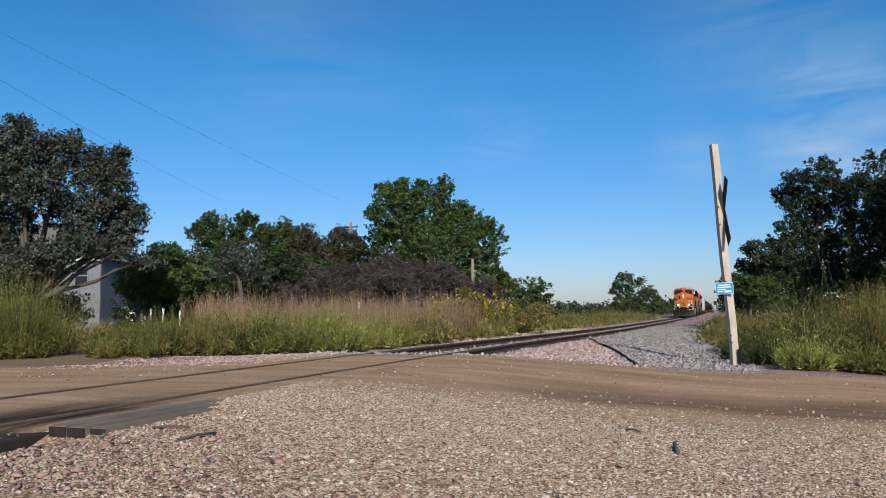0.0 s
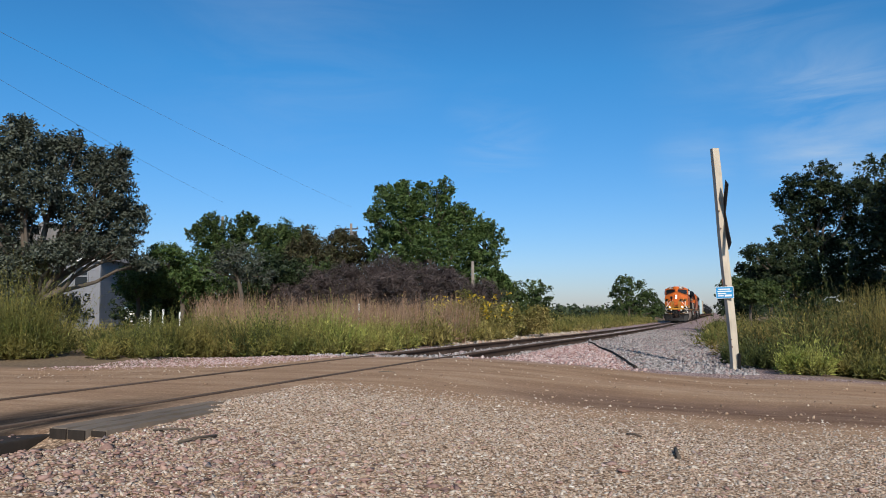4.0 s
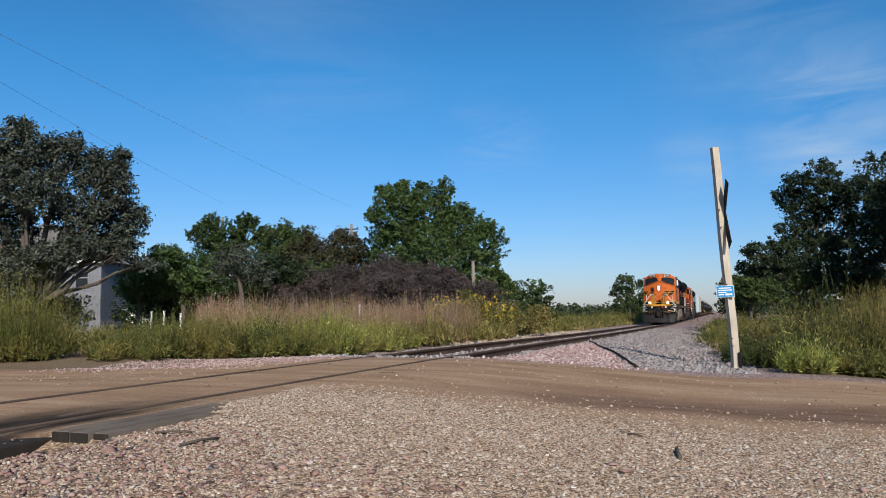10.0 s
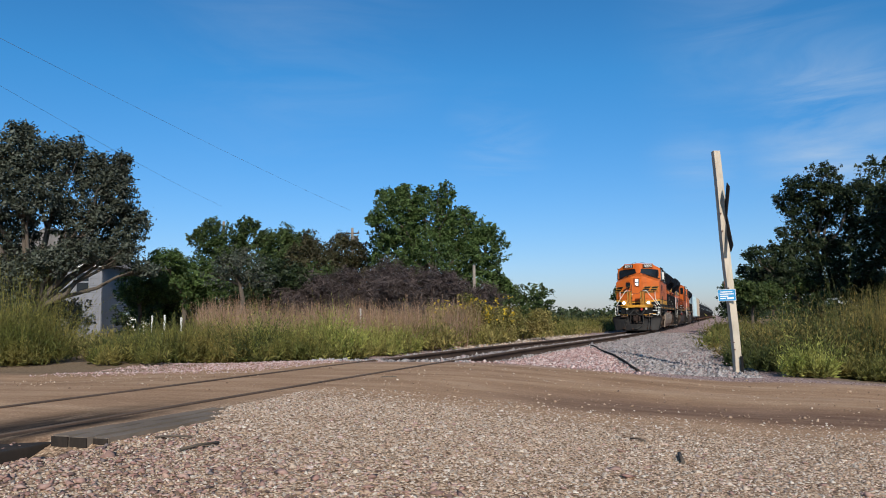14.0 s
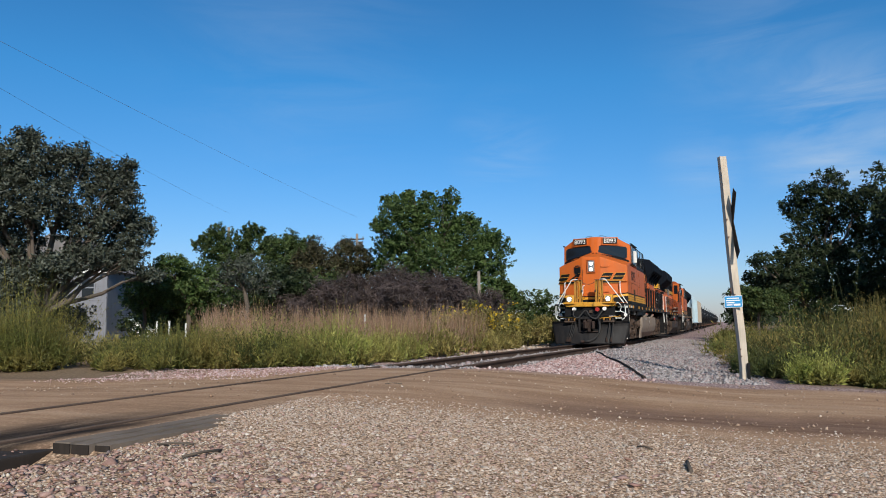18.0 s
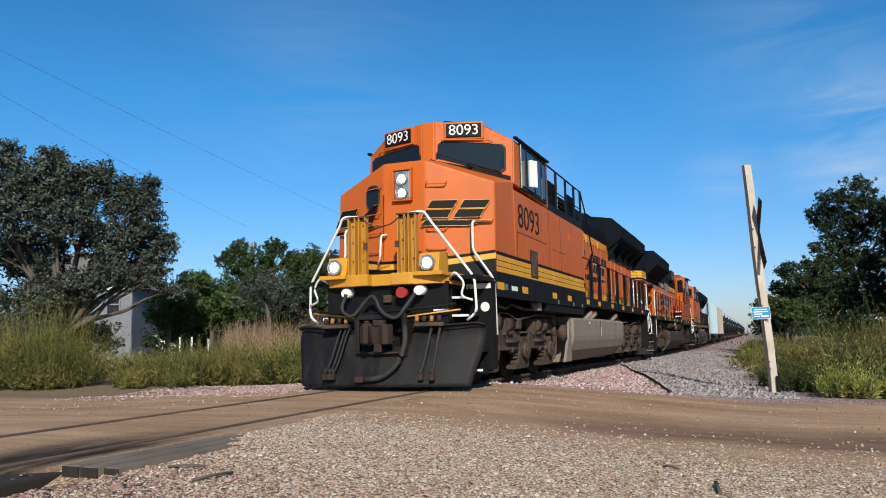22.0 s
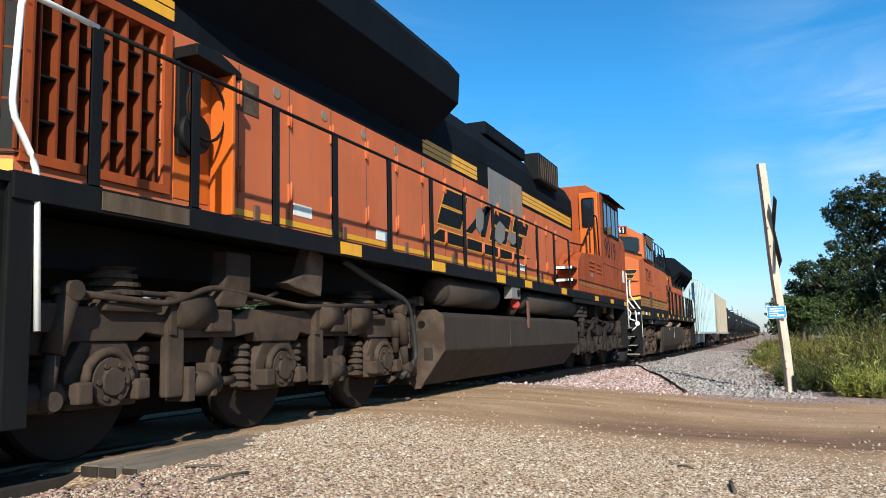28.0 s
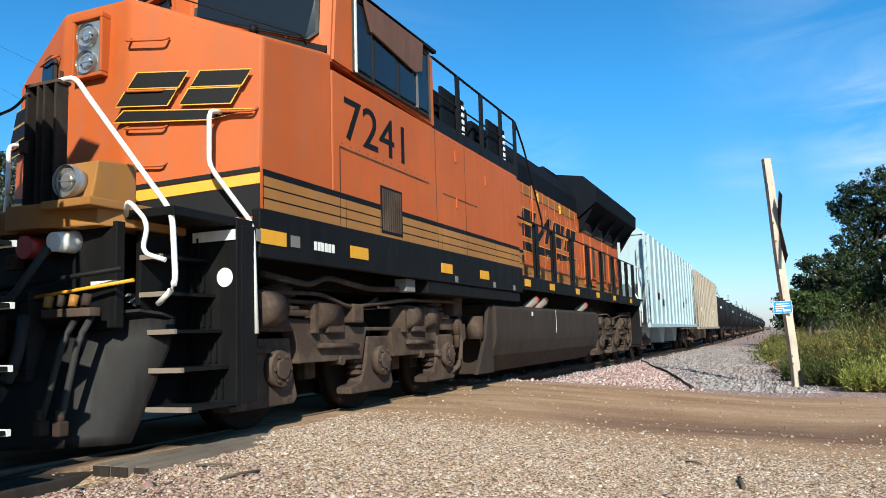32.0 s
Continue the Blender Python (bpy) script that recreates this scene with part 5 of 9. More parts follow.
        if style == "high":
            for y in (ys[0] + 0.98, ys[1] + 0.98, ys[0] - 0.55):
                bm = cyl(nb(), (s * (x + 0.12), y - 0.20, 0.46), (s * (x + 0.12), y + 0.16, 0.46), 0.095, seg=14)
                cyl(bm, (s * (x + 0.12), y + 0.16, 0.46), (s * (x + 0.12), y + 0.40, 0.47), 0.035, seg=8)
                box(bm, *sorted((s * (x + 0.0), s * (x + 0.22))), y - 0.26, y - 0.18, 0.34, 0.60, 0.01)
                box(bm, *sorted((s * (x + 0.02), s * (x + 0.2))), y + 0.05, y + 0.10, 0.36, 0.62, 0.01)
                part("brake_unit", bm, under, t)
                part("hanger", box(nb(), *sorted((s * (x + 0.10), s * (x + 0.18))), y - 0.44, y - 0.26, 0.38, 0.92, 0.02), under, t)
            for y, lean in ((ys[0] - 0.48, 0.10), (ys[2] + 0.46, -0.10)):
                bm = cyl(nb(), (s * (x + 0.20), y + lean, 1.10), (s * (x + 0.20), y, 0.72), 0.075, seg=14)
                cyl(bm, (s * (x + 0.20), y, 0.72), (s * (x + 0.20), y - lean * 0.4, 0.46), 0.05, seg=12)
                cyl(bm, (s * (x + 0.12), y - lean * 0.4, 0.44), (s * (x + 0.28), y - lean * 0.4, 0.44), 0.06, seg=12)
                cyl(bm, (s * (x + 0.10), y + lean, 1.12), (s * (x + 0.28), y + lean, 1.12), 0.065, seg=12)
                part("damper", bm, under, t, "slanting brown shock absorber")
            part("frame_bracket", extrude(nb(), [(ys[1] - 0.95, 1.06), (ys[1] - 0.60, 1.06), (ys[1] - 0.52, 1.22), (ys[1] - 0.52, 1.52), (ys[1] - 0.84, 1.52), (ys[1] - 0.84, 1.30)], *sorted((s * (x + 0.06), s * (x + 0.22))), "x", 0.02), under, t)
            for y in (ys[0] - 0.5, ys[0] + 1.1, ys[1] + 1.0, ys[2] + 0.5):
                part("frame_lug", box(nb(), *sorted((s * (x + 0.10), s * (x + 0.22))), y - 0.14, y + 0.14, 0.86, 1.04, 0.02), under, t)
            bm = tube(nb(), arc([(s * (x + 0.2), ys[0] - 0.5, 1.12), (s * (x + 0.22), ys[0] + 0.5, 1.06), (s * (x + 0.2), ys[0] + 1.0, 1.22), (s * (x + 0.2), ys[1] + 0.3, 1.10), (s * (x + 0.2), ys[2], 1.16)], 4, 0.15), 0.025, 7)
            part("brake_pipe", bm, under, t)
        else:
            for y in (ys[0] - 0.62, ys[0] + 0.95, ys[1] + 0.95):
                part("frame_lug", box(nb(), *sorted((s * (x + 0.10), s * (x + 0.20))), y - 0.16, y + 0.16, 0.84, 1.02, 0.02), under, t)
                part("slack_adjuster", cyl(nb(), (s * (x + 0.18), y - 0.3, 0.72), (s * (x + 0.18), y + 0.45, 0.70), 0.028, seg=8), under, t)
                part("valve_body", box(nb(), *sorted((s * (x + 0.08), s * (x + 0.24))), y + 0.28, y + 0.50, 0.94, 1.14, 0.03), under, t)
            bm = tube(nb(), arc([(s * (x + 0.2), ys[0] - 0.4, 1.2), (s * (x + 0.22), ys[0] + 0.6, 1.22), (s * (x + 0.2), ys[0] + 1.2, 1.10), (s * (x + 0.2), ys[1] + 0.6, 1.22), (s * (x + 0.2), ys[2] + 0.3, 1.24)], 4, 0.15), 0.022, 7)
            part("brake_pipe", bm, under, t)
        for y in (ys[0] + 0.2, ys[2] - 0.25):
            stack = [(q, 1.06 + k * 0.06 + dz) for k in range(4) for q, dz in ((0.235 - k * 0.02, 0.0), (0.235 - k * 0.02, 0.03), (0.17 - k * 0.015, 0.036), (0.17 - k * 0.015, 0.056))] + [(0.17, 1.32)]
            part("rubber_mount", lathe(nb(), stack, s * (x - 0.03), y, 20), under, t)
            part("mount_base", box(nb(), *sorted((s * (x - 0.25), s * (x + 0.2))), y - 0.28, y + 0.26, 1.0, 1.06, 0.02), under, t)
        bm = tube(nb(), arc([(s * (x + 0.12), ys[0] - 0.6, 1.02), (s * (x + 0.14), ys[0] + 0.1, 1.14), (s * (x + 0.12), ys[1] - 0.3, 1.12), (s * (x + 0.12), ys[1], 1.22)]), 0.022)
        part("brake_pipe", bm, under, t)
        bm = tube(nb(), arc([(s * (x + 0.14), ys[2] + 0.45, 1.2), (s * (x + 0.16), ys[2] + 0.5, 0.7), (s * (x + 0.15), ys[2] + 0.42, 0.36), (s * (x + 0.12), ys[2] + 0.2, 0.30)]), 0.035)
        part("sand_pipe", bm, under, t)
        bm = cyl(nb(), (s * (x + 0.16), ys[2] + 0.32, 0.62), (s * (x + 0.16), ys[2] + 0.32, 0.98), 0.045, seg=12)
        cyl(bm, (s * (x + 0.16), ys[2] + 0.32, 0.80), (s * (x + 0.16), ys[2] + 0.32, 1.0), 0.06, seg=12)
        part("damper", bm, under, t)
    # black block added to close the view under the truck with painted shade
    part("dark_gap_block", box(nb(), -0.56, 0.56, ys[0] - 0.55, ys[2] + 0.55, 0.20, 0.61, 0.03), "wheel", t, "black block that fills the gap between the wheels as deep shade")
    # traction motors between the wheels
    for y in ys:
        bm = cyl(nb(), (-0.6, y + 0.42, 0.55), (0.6, y + 0.42, 0.55), 0.33, seg=16)
        part("traction_motor", bm, under, t)
    return t


def corner_steps(loco, s, y0, y1, x=1.43, mat="black", n=4, facing=-1, taper=0.0, edge="white"):
    """Ladder of open steps in a corner of the frame, with white-edged treads."""
    e = part("step_well", box(nb(), *sorted((s * 0.95, s * 1.0)), y0, y1, 0.30, 1.70, 0.01), mat, loco)
    yb = y1 if facing < 0 else y0
    part("step_panel", box(nb(), *sorted((s * 0.98, s * x)), yb - 0.025, yb + 0.025, 0.28, 1.72, 0.008), mat, e)
    for k in range(n):
        z = 0.30 + k * (1.38 / n)
        xo = x - taper * k / max(1, n - 1)
        bm = box(nb(), *sorted((s * 1.0, s * xo)), y0 + 0.02, y1 - 0.02, z, z + 0.025)
        part("step_tread", bm, mat, e)
        ya = y0 if facing < 0 else y1
        part("step_edge", box(nb(), *sorted((s * 1.0, s * xo)), ya - 0.012, ya + 0.014, z - 0.006, z + 0.030), edge, e, "white-painted step edge" if edge == "white" else "dusty pale step edge")
        bm = nb()
        for q in range(7):
            if 1.05 + q * 0.06 < xo - 0.08:
                box(bm, *sorted((s * (1.03 + q * 0.06), s * (1.05 + q * 0.06))), yb - 0.045, yb - 0.027, z + 0.05, z + 0.20)
        part("riser_mesh", bm, "black", e)


def coupler(loco, y, d):
    """Knuckle coupler on its shank: a cast head with guard arm, swinging knuckle and lock. d: -1 looks to the front."""
    def span(a, b):
        return sorted((y + d * a, y + d * b))
    bm = box(nb(), -0.10, 0.10, *span(-0.45, 0.08), 0.76, 0.98, 0.02)
    cp = part("coupler", bm, "castiron", loco, "dark rusty steel knuckle coupler")
    q = [(-0.15, 0.0), (0.20, -0.02), (0.26, 0.10), (0.25, 0.26), (0.17, 0.30), (0.13, 0.18), (0.02, 0.12), (-0.13, 0.12)]
    bm = extrude(nb(), [(a, y + d * b) for a, b in q], 0.72, 1.02, "z", 0.025)
    box(bm, -0.06, 0.12, *span(0.02, 0.15), 1.0, 1.09, 0.02)
    box(bm, -0.05, 0.08, *span(0.04, 0.14), 0.60, 0.74, 0.02)
    part("head_casting", bm, "castiron", cp)
    bm = cyl(nb(), (-0.15, y + d * 0.16, 0.70), (-0.15, y + d * 0.16, 1.04), 0.075, seg=16)
    extrude(bm, [(-0.21, y + d * 0.12), (-0.10, y + d * 0.12), (-0.04, y + d * 0.32), (-0.10, y + d * 0.37), (-0.19, y + d * 0.30)], 0.735, 1.005, "z", 0.02)
    part("knuckle", bm, "castiron", cp, "reddish rusted knuckle")
    part("knuckle_pin", cyl(nb(), (-0.15, y + d * 0.16, 1.03), (-0.15, y + d * 0.16, 1.08), 0.04, seg=12), "castiron", cp)
    bm = tube(nb(), arc([(0.42, y + d * 0.02, 1.0), (0.46, y + d * 0.10, 0.72), (0.36, y + d * 0.16, 0.42), (0.10, y + d * 0.20, 0.22), (-0.20, y + d * 0.20, 0.20)], 6, 0.2), 0.042)
    part("air_hose", bm, "rubber", cp)
    part("hose_gladhand", box(nb(), -0.32, -0.18, *span(0.15, 0.26), 0.16, 0.25, 0.02), "castiron", cp)


def handrail(loco, x, ys, zb, zt, mat="black", flat=0.03, name="handrail", mid=False, deep=0.012):
    """Side walkway railing: flat stanchions and a round top rail."""
    pts = [(x, y, zt) for y in ys]
    h = part(name, tube(nb(), pts, 0.017), mat, loco)
    for y in ys:
        bm = box(nb(), x - 0.012, x + 0.012, y - flat, y + flat, zb, zt + 0.01)
        for e in (-1, 1):
            box(bm, *sorted((x, x - math.copysign(deep, x))), *sorted((y + e * flat, y + e * (flat - 0.012))), zb, zt)
        box(bm, x - 0.05, x + 0.012, y - flat * 1.5, y + flat * 1.5, zb - 0.02, zb + 0.05)
        part("stanchion", bm, mat, h)
    if mid:
        part("mid_rail", tube(nb(), [(x, y, (zb + zt) / 2) for y in ys], 0.012), mat, h)
    return h


def headlamp(parent, x, y, z, r, lit, name="headlight"):
    bm = cyl(nb(), (x, y + 0.10, z), (x, y, z), r * 0.9, r * 1.12, 22)
    cyl(bm, (x, y, z), (x, y - 0.03, z), r * 1.16, r * 1.10, 22, cap=False)
    h = part(name, bm, "chrome", parent, "round metal lamp housing")
    part("reflector_bowl", cyl(nb(), (x, y + 0.002, z), (x, y - 0.004, z), r, r * 0.98, 22), "lamp_off", h)
    part("lens", cyl(nb(), (x, y - 0.004, z), (x, y - 0.020, z), r * 0.74, r * 0.4, 22), "lamp" if lit else "lamp_off", h, "lit lamp lens" if lit else "unlit clear lamp lens")
    bm = box(nb(), x - r, x + r, y - 0.024, y - 0.019, z - 0.006, z + 0.006)
    part("lamp_bar", bm, "chrome", h)
    return h


def plates(loco, s, x, spots, z, w=0.34, h=0.12):
    for y in spots:
        part("reflector", box(nb(), *sorted((s * x, s * (x + 0.006))), y - w / 2, y + w / 2, z - h / 2, z + h / 2), "yellow", loco, "yellow reflective plate")


def stripe_band(loco, s, x, y0, y1, z0, z1, mat, lines=2, cuts=()):
    """Yellow band broken by thin black lines, as separate proud strips."""
    n = lines + 1
    gap = 0.014
    hgt = (z1 - z0 - gap * lines) / n
    ys = [y0, *cuts, y1]
    for a, b in zip(ys, ys[1:]):
        bm = nb()
        for k in range(n):
            z = z0 + k * (hgt + gap)
            box(bm, *sorted((s * x, s * (x + 0.004))), a + 0.008, b - 0.008, z, z + hgt)
        part("yellow_stripe", bm, mat, loco)


def wide_nose_loco(label, number, paint, lit, keyed, tank="tankgrey", under_yellow="yellow_deck", dull="yellow"):
    """Six-axle road locomotive, wide nose leading; y runs back from the plow."""
    L = thing("locomotive", label, "locomotive", "locomotives of the train")
    # frame and decks
    part("frame", box(nb(), -0.75, 0.75, 0.5, 21.2, 1.30, 1.66, 0.02), "black", L)
    part("walkway", box(nb(), -1.46, 1.46, 0.25, 21.25, 1.68, 1.745, 0.006), "black", L)
    for s in (1, -1):
        part("side_sill", box(nb(), *sorted((s * 1.40, s * 1.482)), 1.22, 8.40, 1.455, 1.86, 0.01), "black", L)
        part("side_sill", box(nb(), *sorted((s * 1.42, s * 1.475)), 8.405, 20.6, 1.52, 1.742, 0.006), "black", L)
        part("equipment_box", box(nb(), *sorted((s * 1.2, s * 1.455)), 4.6, 8.3, 1.30, 1.452, 0.012), "black", L)
        plates(L, s, 1.484, (1.40, 2.86, 5.13, 6.53), 1.63, 0.36)
        plates(L, s, 1.477, (8.67, 10.25, 12.3, 14.35, 16.4, 18.9), 1.63, 0.34)
        for y in (1.23, 1.72):
            part("sill_plate", box(nb(), *sorted((s * 1.484, s * 1.489)), y - 0.07, y + 0.07, 1.58, 1.68), "grey", L, "small grey plate")
        for y in (5.45, 6.95, 7.9):
            part("sill_plate", box(nb(), *sorted((s * 1.484, s * 1.489)), y - 0.05, y + 0.05, 1.47, 1.55), "grey", L, "small grey plate")
    bm = nb()
    for k in range(6):
        box(bm, 1.484, 1.488, 2.02 + k * 0.062, 2.065 + k * 0.062, 1.585, 1.665)
    part("model_marking", bm, "white", L, "small illegible white marking")
    # nose: V-shaped front, sloping top
    bm = nb()
    plan = [(-1.45, 1.27), (-0.38, 0.84), (0.38, 0.84), (1.45, 1.27)]
    lo = [bm.verts.new((x, y - 0.02, 1.745)) for x, y in plan]
    top_z = [3.36, 3.74, 3.74, 3.36]
    hi = [bm.verts.new((x, y + 0.05, z)) for (x, y), z in zip(plan, top_z)]
    back = [bm.verts.new((x, y, z)) for x, y, z in ((-1.45, 2.42, 3.56), (-0.16, 1.98, 3.97), (0.16, 1.98, 3.97), (1.45, 2.42, 3.56))]
    backlo = [bm.verts.new((x, 2.42, 1.745)) for x in (-1.45, 1.45)]
    for i in range(3):
        bm.faces.new((lo[i], lo[i + 1], hi[i + 1], hi[i]))
        bm.faces.new((hi[i], hi[i + 1], back[i + 1], back[i]))
    bm.faces.new((lo[3], backlo[1], back[3], hi[3]))
    bm.faces.new((backlo[0], lo[0], hi[0], back[0]))
    bm.faces.new((back[0], back[1], back[2], back[3], backlo[1], backlo[0]))
    bm.faces.new((lo[0], backlo[0], backlo[1], lo[3], lo[2], lo[1]))
    bmesh.ops.recalc_face_normals(bm, faces=bm.faces[:])
    bmesh.ops.bevel(bm, geom=bm.edges[:], offset=0.035, segments=3, affect="EDGES", profile=0.6)
    for f in bm.faces:
        f.smooth = False
    nose = part("nose", bm, paint, L, "orange wide nose with a sloping top")
    # black trim where the nose meets the windscreens
    bm = nb()
    for s in (1, -1):
        v = [bm.verts.new((s * x, y, z)) for x, y, z in ((0.05, 1.90, 3.965), (1.40, 2.38, 3.575), (1.40, 2.46, 3.72), (0.05, 2.02, 4.06))]
        bm.faces.new(v if s > 0 else v[::-1])
        v2 = [bm.verts.new(p.co + Vector((0, 0.05, -0.04))) for p in v]
        bm.faces.new(v2[::-1] if s > 0 else v2)
        for i in range(4):
            bm.faces.new((v[i], v2[i], v2[(i + 1) % 4], v[(i + 1) % 4]))
    bmesh.ops.recalc_face_normals(bm, faces=bm.faces[:])
    part("windscreen_apron", bm, "black", nose)
    # cab shell: front folded in the middle, roof with sloped shoulders
    bm = nb()
    front = [(-1.45, 2.44, 3.5), (-1.45, 2.52, 4.33), (-0.98, 2.26, 4.60), (-0.12, 1.98, 4.70), (0.12, 1.98, 4.70), (0.98, 2.26, 4.60), (1.45, 2.52, 4.33), (1.45, 2.44, 3.5), (0.12, 1.96, 3.88), (-0.12, 1.96, 3.88)]
    fv = [bm.verts.new(p) for p in front]
    rear = [bm.verts.new((x, 4.95, z)) for x, z in ((-1.45, 3.42), (-1.45, 4.37), (-1.02, 4.62), (-0.3, 4.70), (0.3, 4.70), (1.02, 4.62), (1.45, 4.37), (1.45, 3.42))]
    bm.faces.new((fv[0], fv[9], fv[3], fv[2], fv[1]))
    bm.faces.new((fv[9], fv[8], fv[4], fv[3]))
    bm.faces.new((fv[8], fv[7], fv[6], fv[5], fv[4]))
    for i in range(7):
        bm.faces.new((fv[i], fv[i + 1], rear[i + 1], rear[i]))
    bm.faces.new(rear[::-1])
    bm.faces.new((fv[7], fv[8], fv[9], fv[0], rear[0], rear[7]))
    bmesh.ops.recalc_face_normals(bm, faces=bm.faces[:])
    bmesh.ops.bevel(bm, geom=[e for e in bm.edges], offset=0.025, segments=2, affect="EDGES")
    cab = part("cab", bm, paint, L, "orange crew cab with dark windscreens")
    # lower cab and equipment cabinet, full width
    cabinet = part("equipment_cabinet", box(nb(), -1.45, 1.45, 2.425, 8.38, 1.747, 3.415, 0.02), paint, L)
    for s in (1, -1):
        # windscreens, set in a black rubber frame
        def pane(name, mat, grow, lift, s=s):
            bm = nb()
            base = [(0.17, 1.995, 4.02), (1.22, 2.335, 3.735), (1.30, 2.385, 3.80), (1.30, 2.40, 4.17), (1.24, 2.385, 4.235), (0.24, 2.04, 4.325), (0.17, 2.02, 4.27)]
            c = Vector((0.74, 2.2, 4.06))
            nrm = Vector((0.31, -0.94, 0.05)).normalized()
            ps = []
            for p in base:
                q = Vector(p)
                q = q + (q - c).normalized() * grow + nrm * lift
                ps.append(q)
            a = [bm.verts.new((s * q.x, q.y, q.z)) for q in ps]
            b = [bm.verts.new((s * (q.x - nrm.x * 0.05), q.y - nrm.y * 0.05, q.z)) for q in ps]
            bm.faces.new(a)
            bm.faces.new(b[::-1])
            for i in range(len(a)):
                bm.faces.new((a[i], a[(i + 1) % 7], b[(i + 1) % 7], b[i]))
            bmesh.ops.recalc_face_normals(bm, faces=bm.faces[:])
            return part(name, bm, mat, cab, "dark glass windscreen" if mat == "glass" else "")
        pane("window_frame", "rubber", 0.035, 0.020)
        pane("windscreen", "glass", 0.0, 0.032)
        # wiper and its arm
        for x in (0.48, 1.02):
            y0 = 1.985 + 0.32 * x
            bm = tube(nb(), [(s * x, y0 - 0.02, 3.98 - 0.25 * x), (s * (x - 0.05), y0 - 0.03, 4.21)], 0.008, 6)
            tube(bm, [(s * (x + 0.05), y0, 3.98 - 0.25 * x), (s * (x - 0.02), y0 - 0.02, 4.19)], 0.006, 6)
            tube(bm, [(s * (x - 0.24), y0 - 0.10, 4.17), (s * (x + 0.20), y0 + 0.05, 4.21)], 0.007, 6)
            part("wiper", bm, "steel", cab)
        part("wiper_motor", cyl(nb(), (s * 0.74, 2.13, 3.80), (s * 0.74, 2.13, 3.88), 0.04, seg=10), "black", cab)
        part("roof_rail", tube(nb(), arc([(s * 0.18, 2.35, 4.70), (s * 0.18, 2.30, 4.78), (s * 0.42, 2.45, 4.76), (s * 0.42, 2.50, 4.68)], 3, 0.03), 0.010, 6), "black", cab)
        part("nose_edge_rail", tube(nb(), [(s * 0.42, 1.34, 3.83), (s * 0.44, 1.30, 3.92), (s * 1.30, 2.12, 3.68), (s * 1.32, 2.18, 3.60)], 0.010, 6), "black", nose)
        # number board with raised case
        cx, cy, cz = s * 0.64, 2.115, 4.50
        rot = Matrix.Translation((cx, cy, cz)) @ Matrix.Rotation(radians(s * 17.5), 4, "Z")
        nbx = part("number_board", box(nb(), -0.36, 0.36, -0.03, 0.14, -0.165, 0.165, 0.03), paint, cab)
        nbx.matrix_basis = rot
        face = part("board_face", box(nb(), -0.315, 0.315, -0.046, -0.028, -0.125, 0.125, 0.015), "black", nbx)
        words("board_number", number, 0.27, "white", nbx, Matrix.Translation((0, -0.048, 0)) @ FACE_F, 1.02)
        bm = tube(nb(), arc([(s * 0.25, 1.99, 4.30), (s * 0.27, 1.96, 4.34), (s * 1.10, 2.24, 4.31), (s * 1.12, 2.27, 4.26)], 3, 0.03), 0.012, 6)
        part("grab_iron", bm, paint, cab)
        # side windows
        part("window_frame", box(nb(), *sorted((s * 1.449, s * 1.458)), 2.84, 4.78, 3.50, 4.36, 0.03), "rubber", cab)
        for a, b in ((2.90, 3.24), (3.30, 3.86), (3.92, 4.36), (4.42, 4.72)):
            part("side_window", box(nb(), *sorted((s * 1.452, s * 1.463)), a, b, 3.56, 4.31, 0.02), "glass", cab, "dark glass cab side window")
        part("window_post", box(nb(), *sorted((s * 1.458, s * 1.475)), 2.87, 2.905, 3.52, 4.34), "white", cab)
        part("window_post", box(nb(), *sorted((s * 1.458, s * 1.475)), 4.36, 4.42, 3.54, 3.98), "grey", cab)
        if lit:
            m = part("mirror", box(nb(), -0.035, 0.035, -0.10, 0.10, -0.26, 0.26, 0.025), "white", cab, "white mirror housing folded out beside the window")
            m.matrix_basis = pose(s * 1.56, 3.38, 3.86, 0, 0, s * -28)
        else:
            bm = nb()
            extrude(bm, [(3.0, 4.42), (4.55, 4.42), (4.50, 4.02), (4.30, 3.95), (3.2, 4.06)], *sorted((s * 1.47, s * 1.50)), "x", 0.01)
            part("sun_visor", bm, "rust", cab, "rusty sun visor over the cab window")
        bm = extrude(nb(), [(2.5, 4.36), (4.95, 4.40), (4.95, 4.44), (2.5, 4.40)], *sorted((s * 1.44, s * 1.50)), "x")
        part("drip_rail", bm, "black", cab)
        # number on the cab side
        words("road_number", number, 0.63, "black", L, on_side(s, 1.452, 3.40, 2.96), 1.24)
        # grab slot, seams and vent door
        part("vent_door", box(nb(), *sorted((s * 1.451, s * 1.462)), 3.40, 3.92, 1.90, 2.42, 0.004), "black", L, "dark louvred vent door")
        for k in range(9):
            part("louvre", box(nb(), *sorted((s * 1.462, s * 1.468)), 3.43 + k * 0.053, 3.46 + k * 0.053, 1.93, 2.39), "under", L)
        for ya, yb, za, zb in ((2.55, 4.72, 2.655, 2.672), (2.55, 2.565, 2.2, 2.65), (4.93, 4.942, 2.2, 3.40), (5.95, 5.957, 2.2, 3.40), (5.15, 6.4, 2.60, 2.615)):
            part("door_seam", box(nb(), *sorted((s * 1.451, s * 1.455)), ya, yb, za, zb), "under", L)
        bm = nb()
        for y in [2.6 + 0.18 * k for k in range(12)] + [5.2 + 0.2 * k for k in range(16)]:
            box(bm, *sorted((s * 1.449, s * 1.455)), y - 0.007, y + 0.007, 2.70 if y < 5 else 3.36, 2.714 if y < 5 else 3.374)
        part("rivet_row", bm, "rust", L)
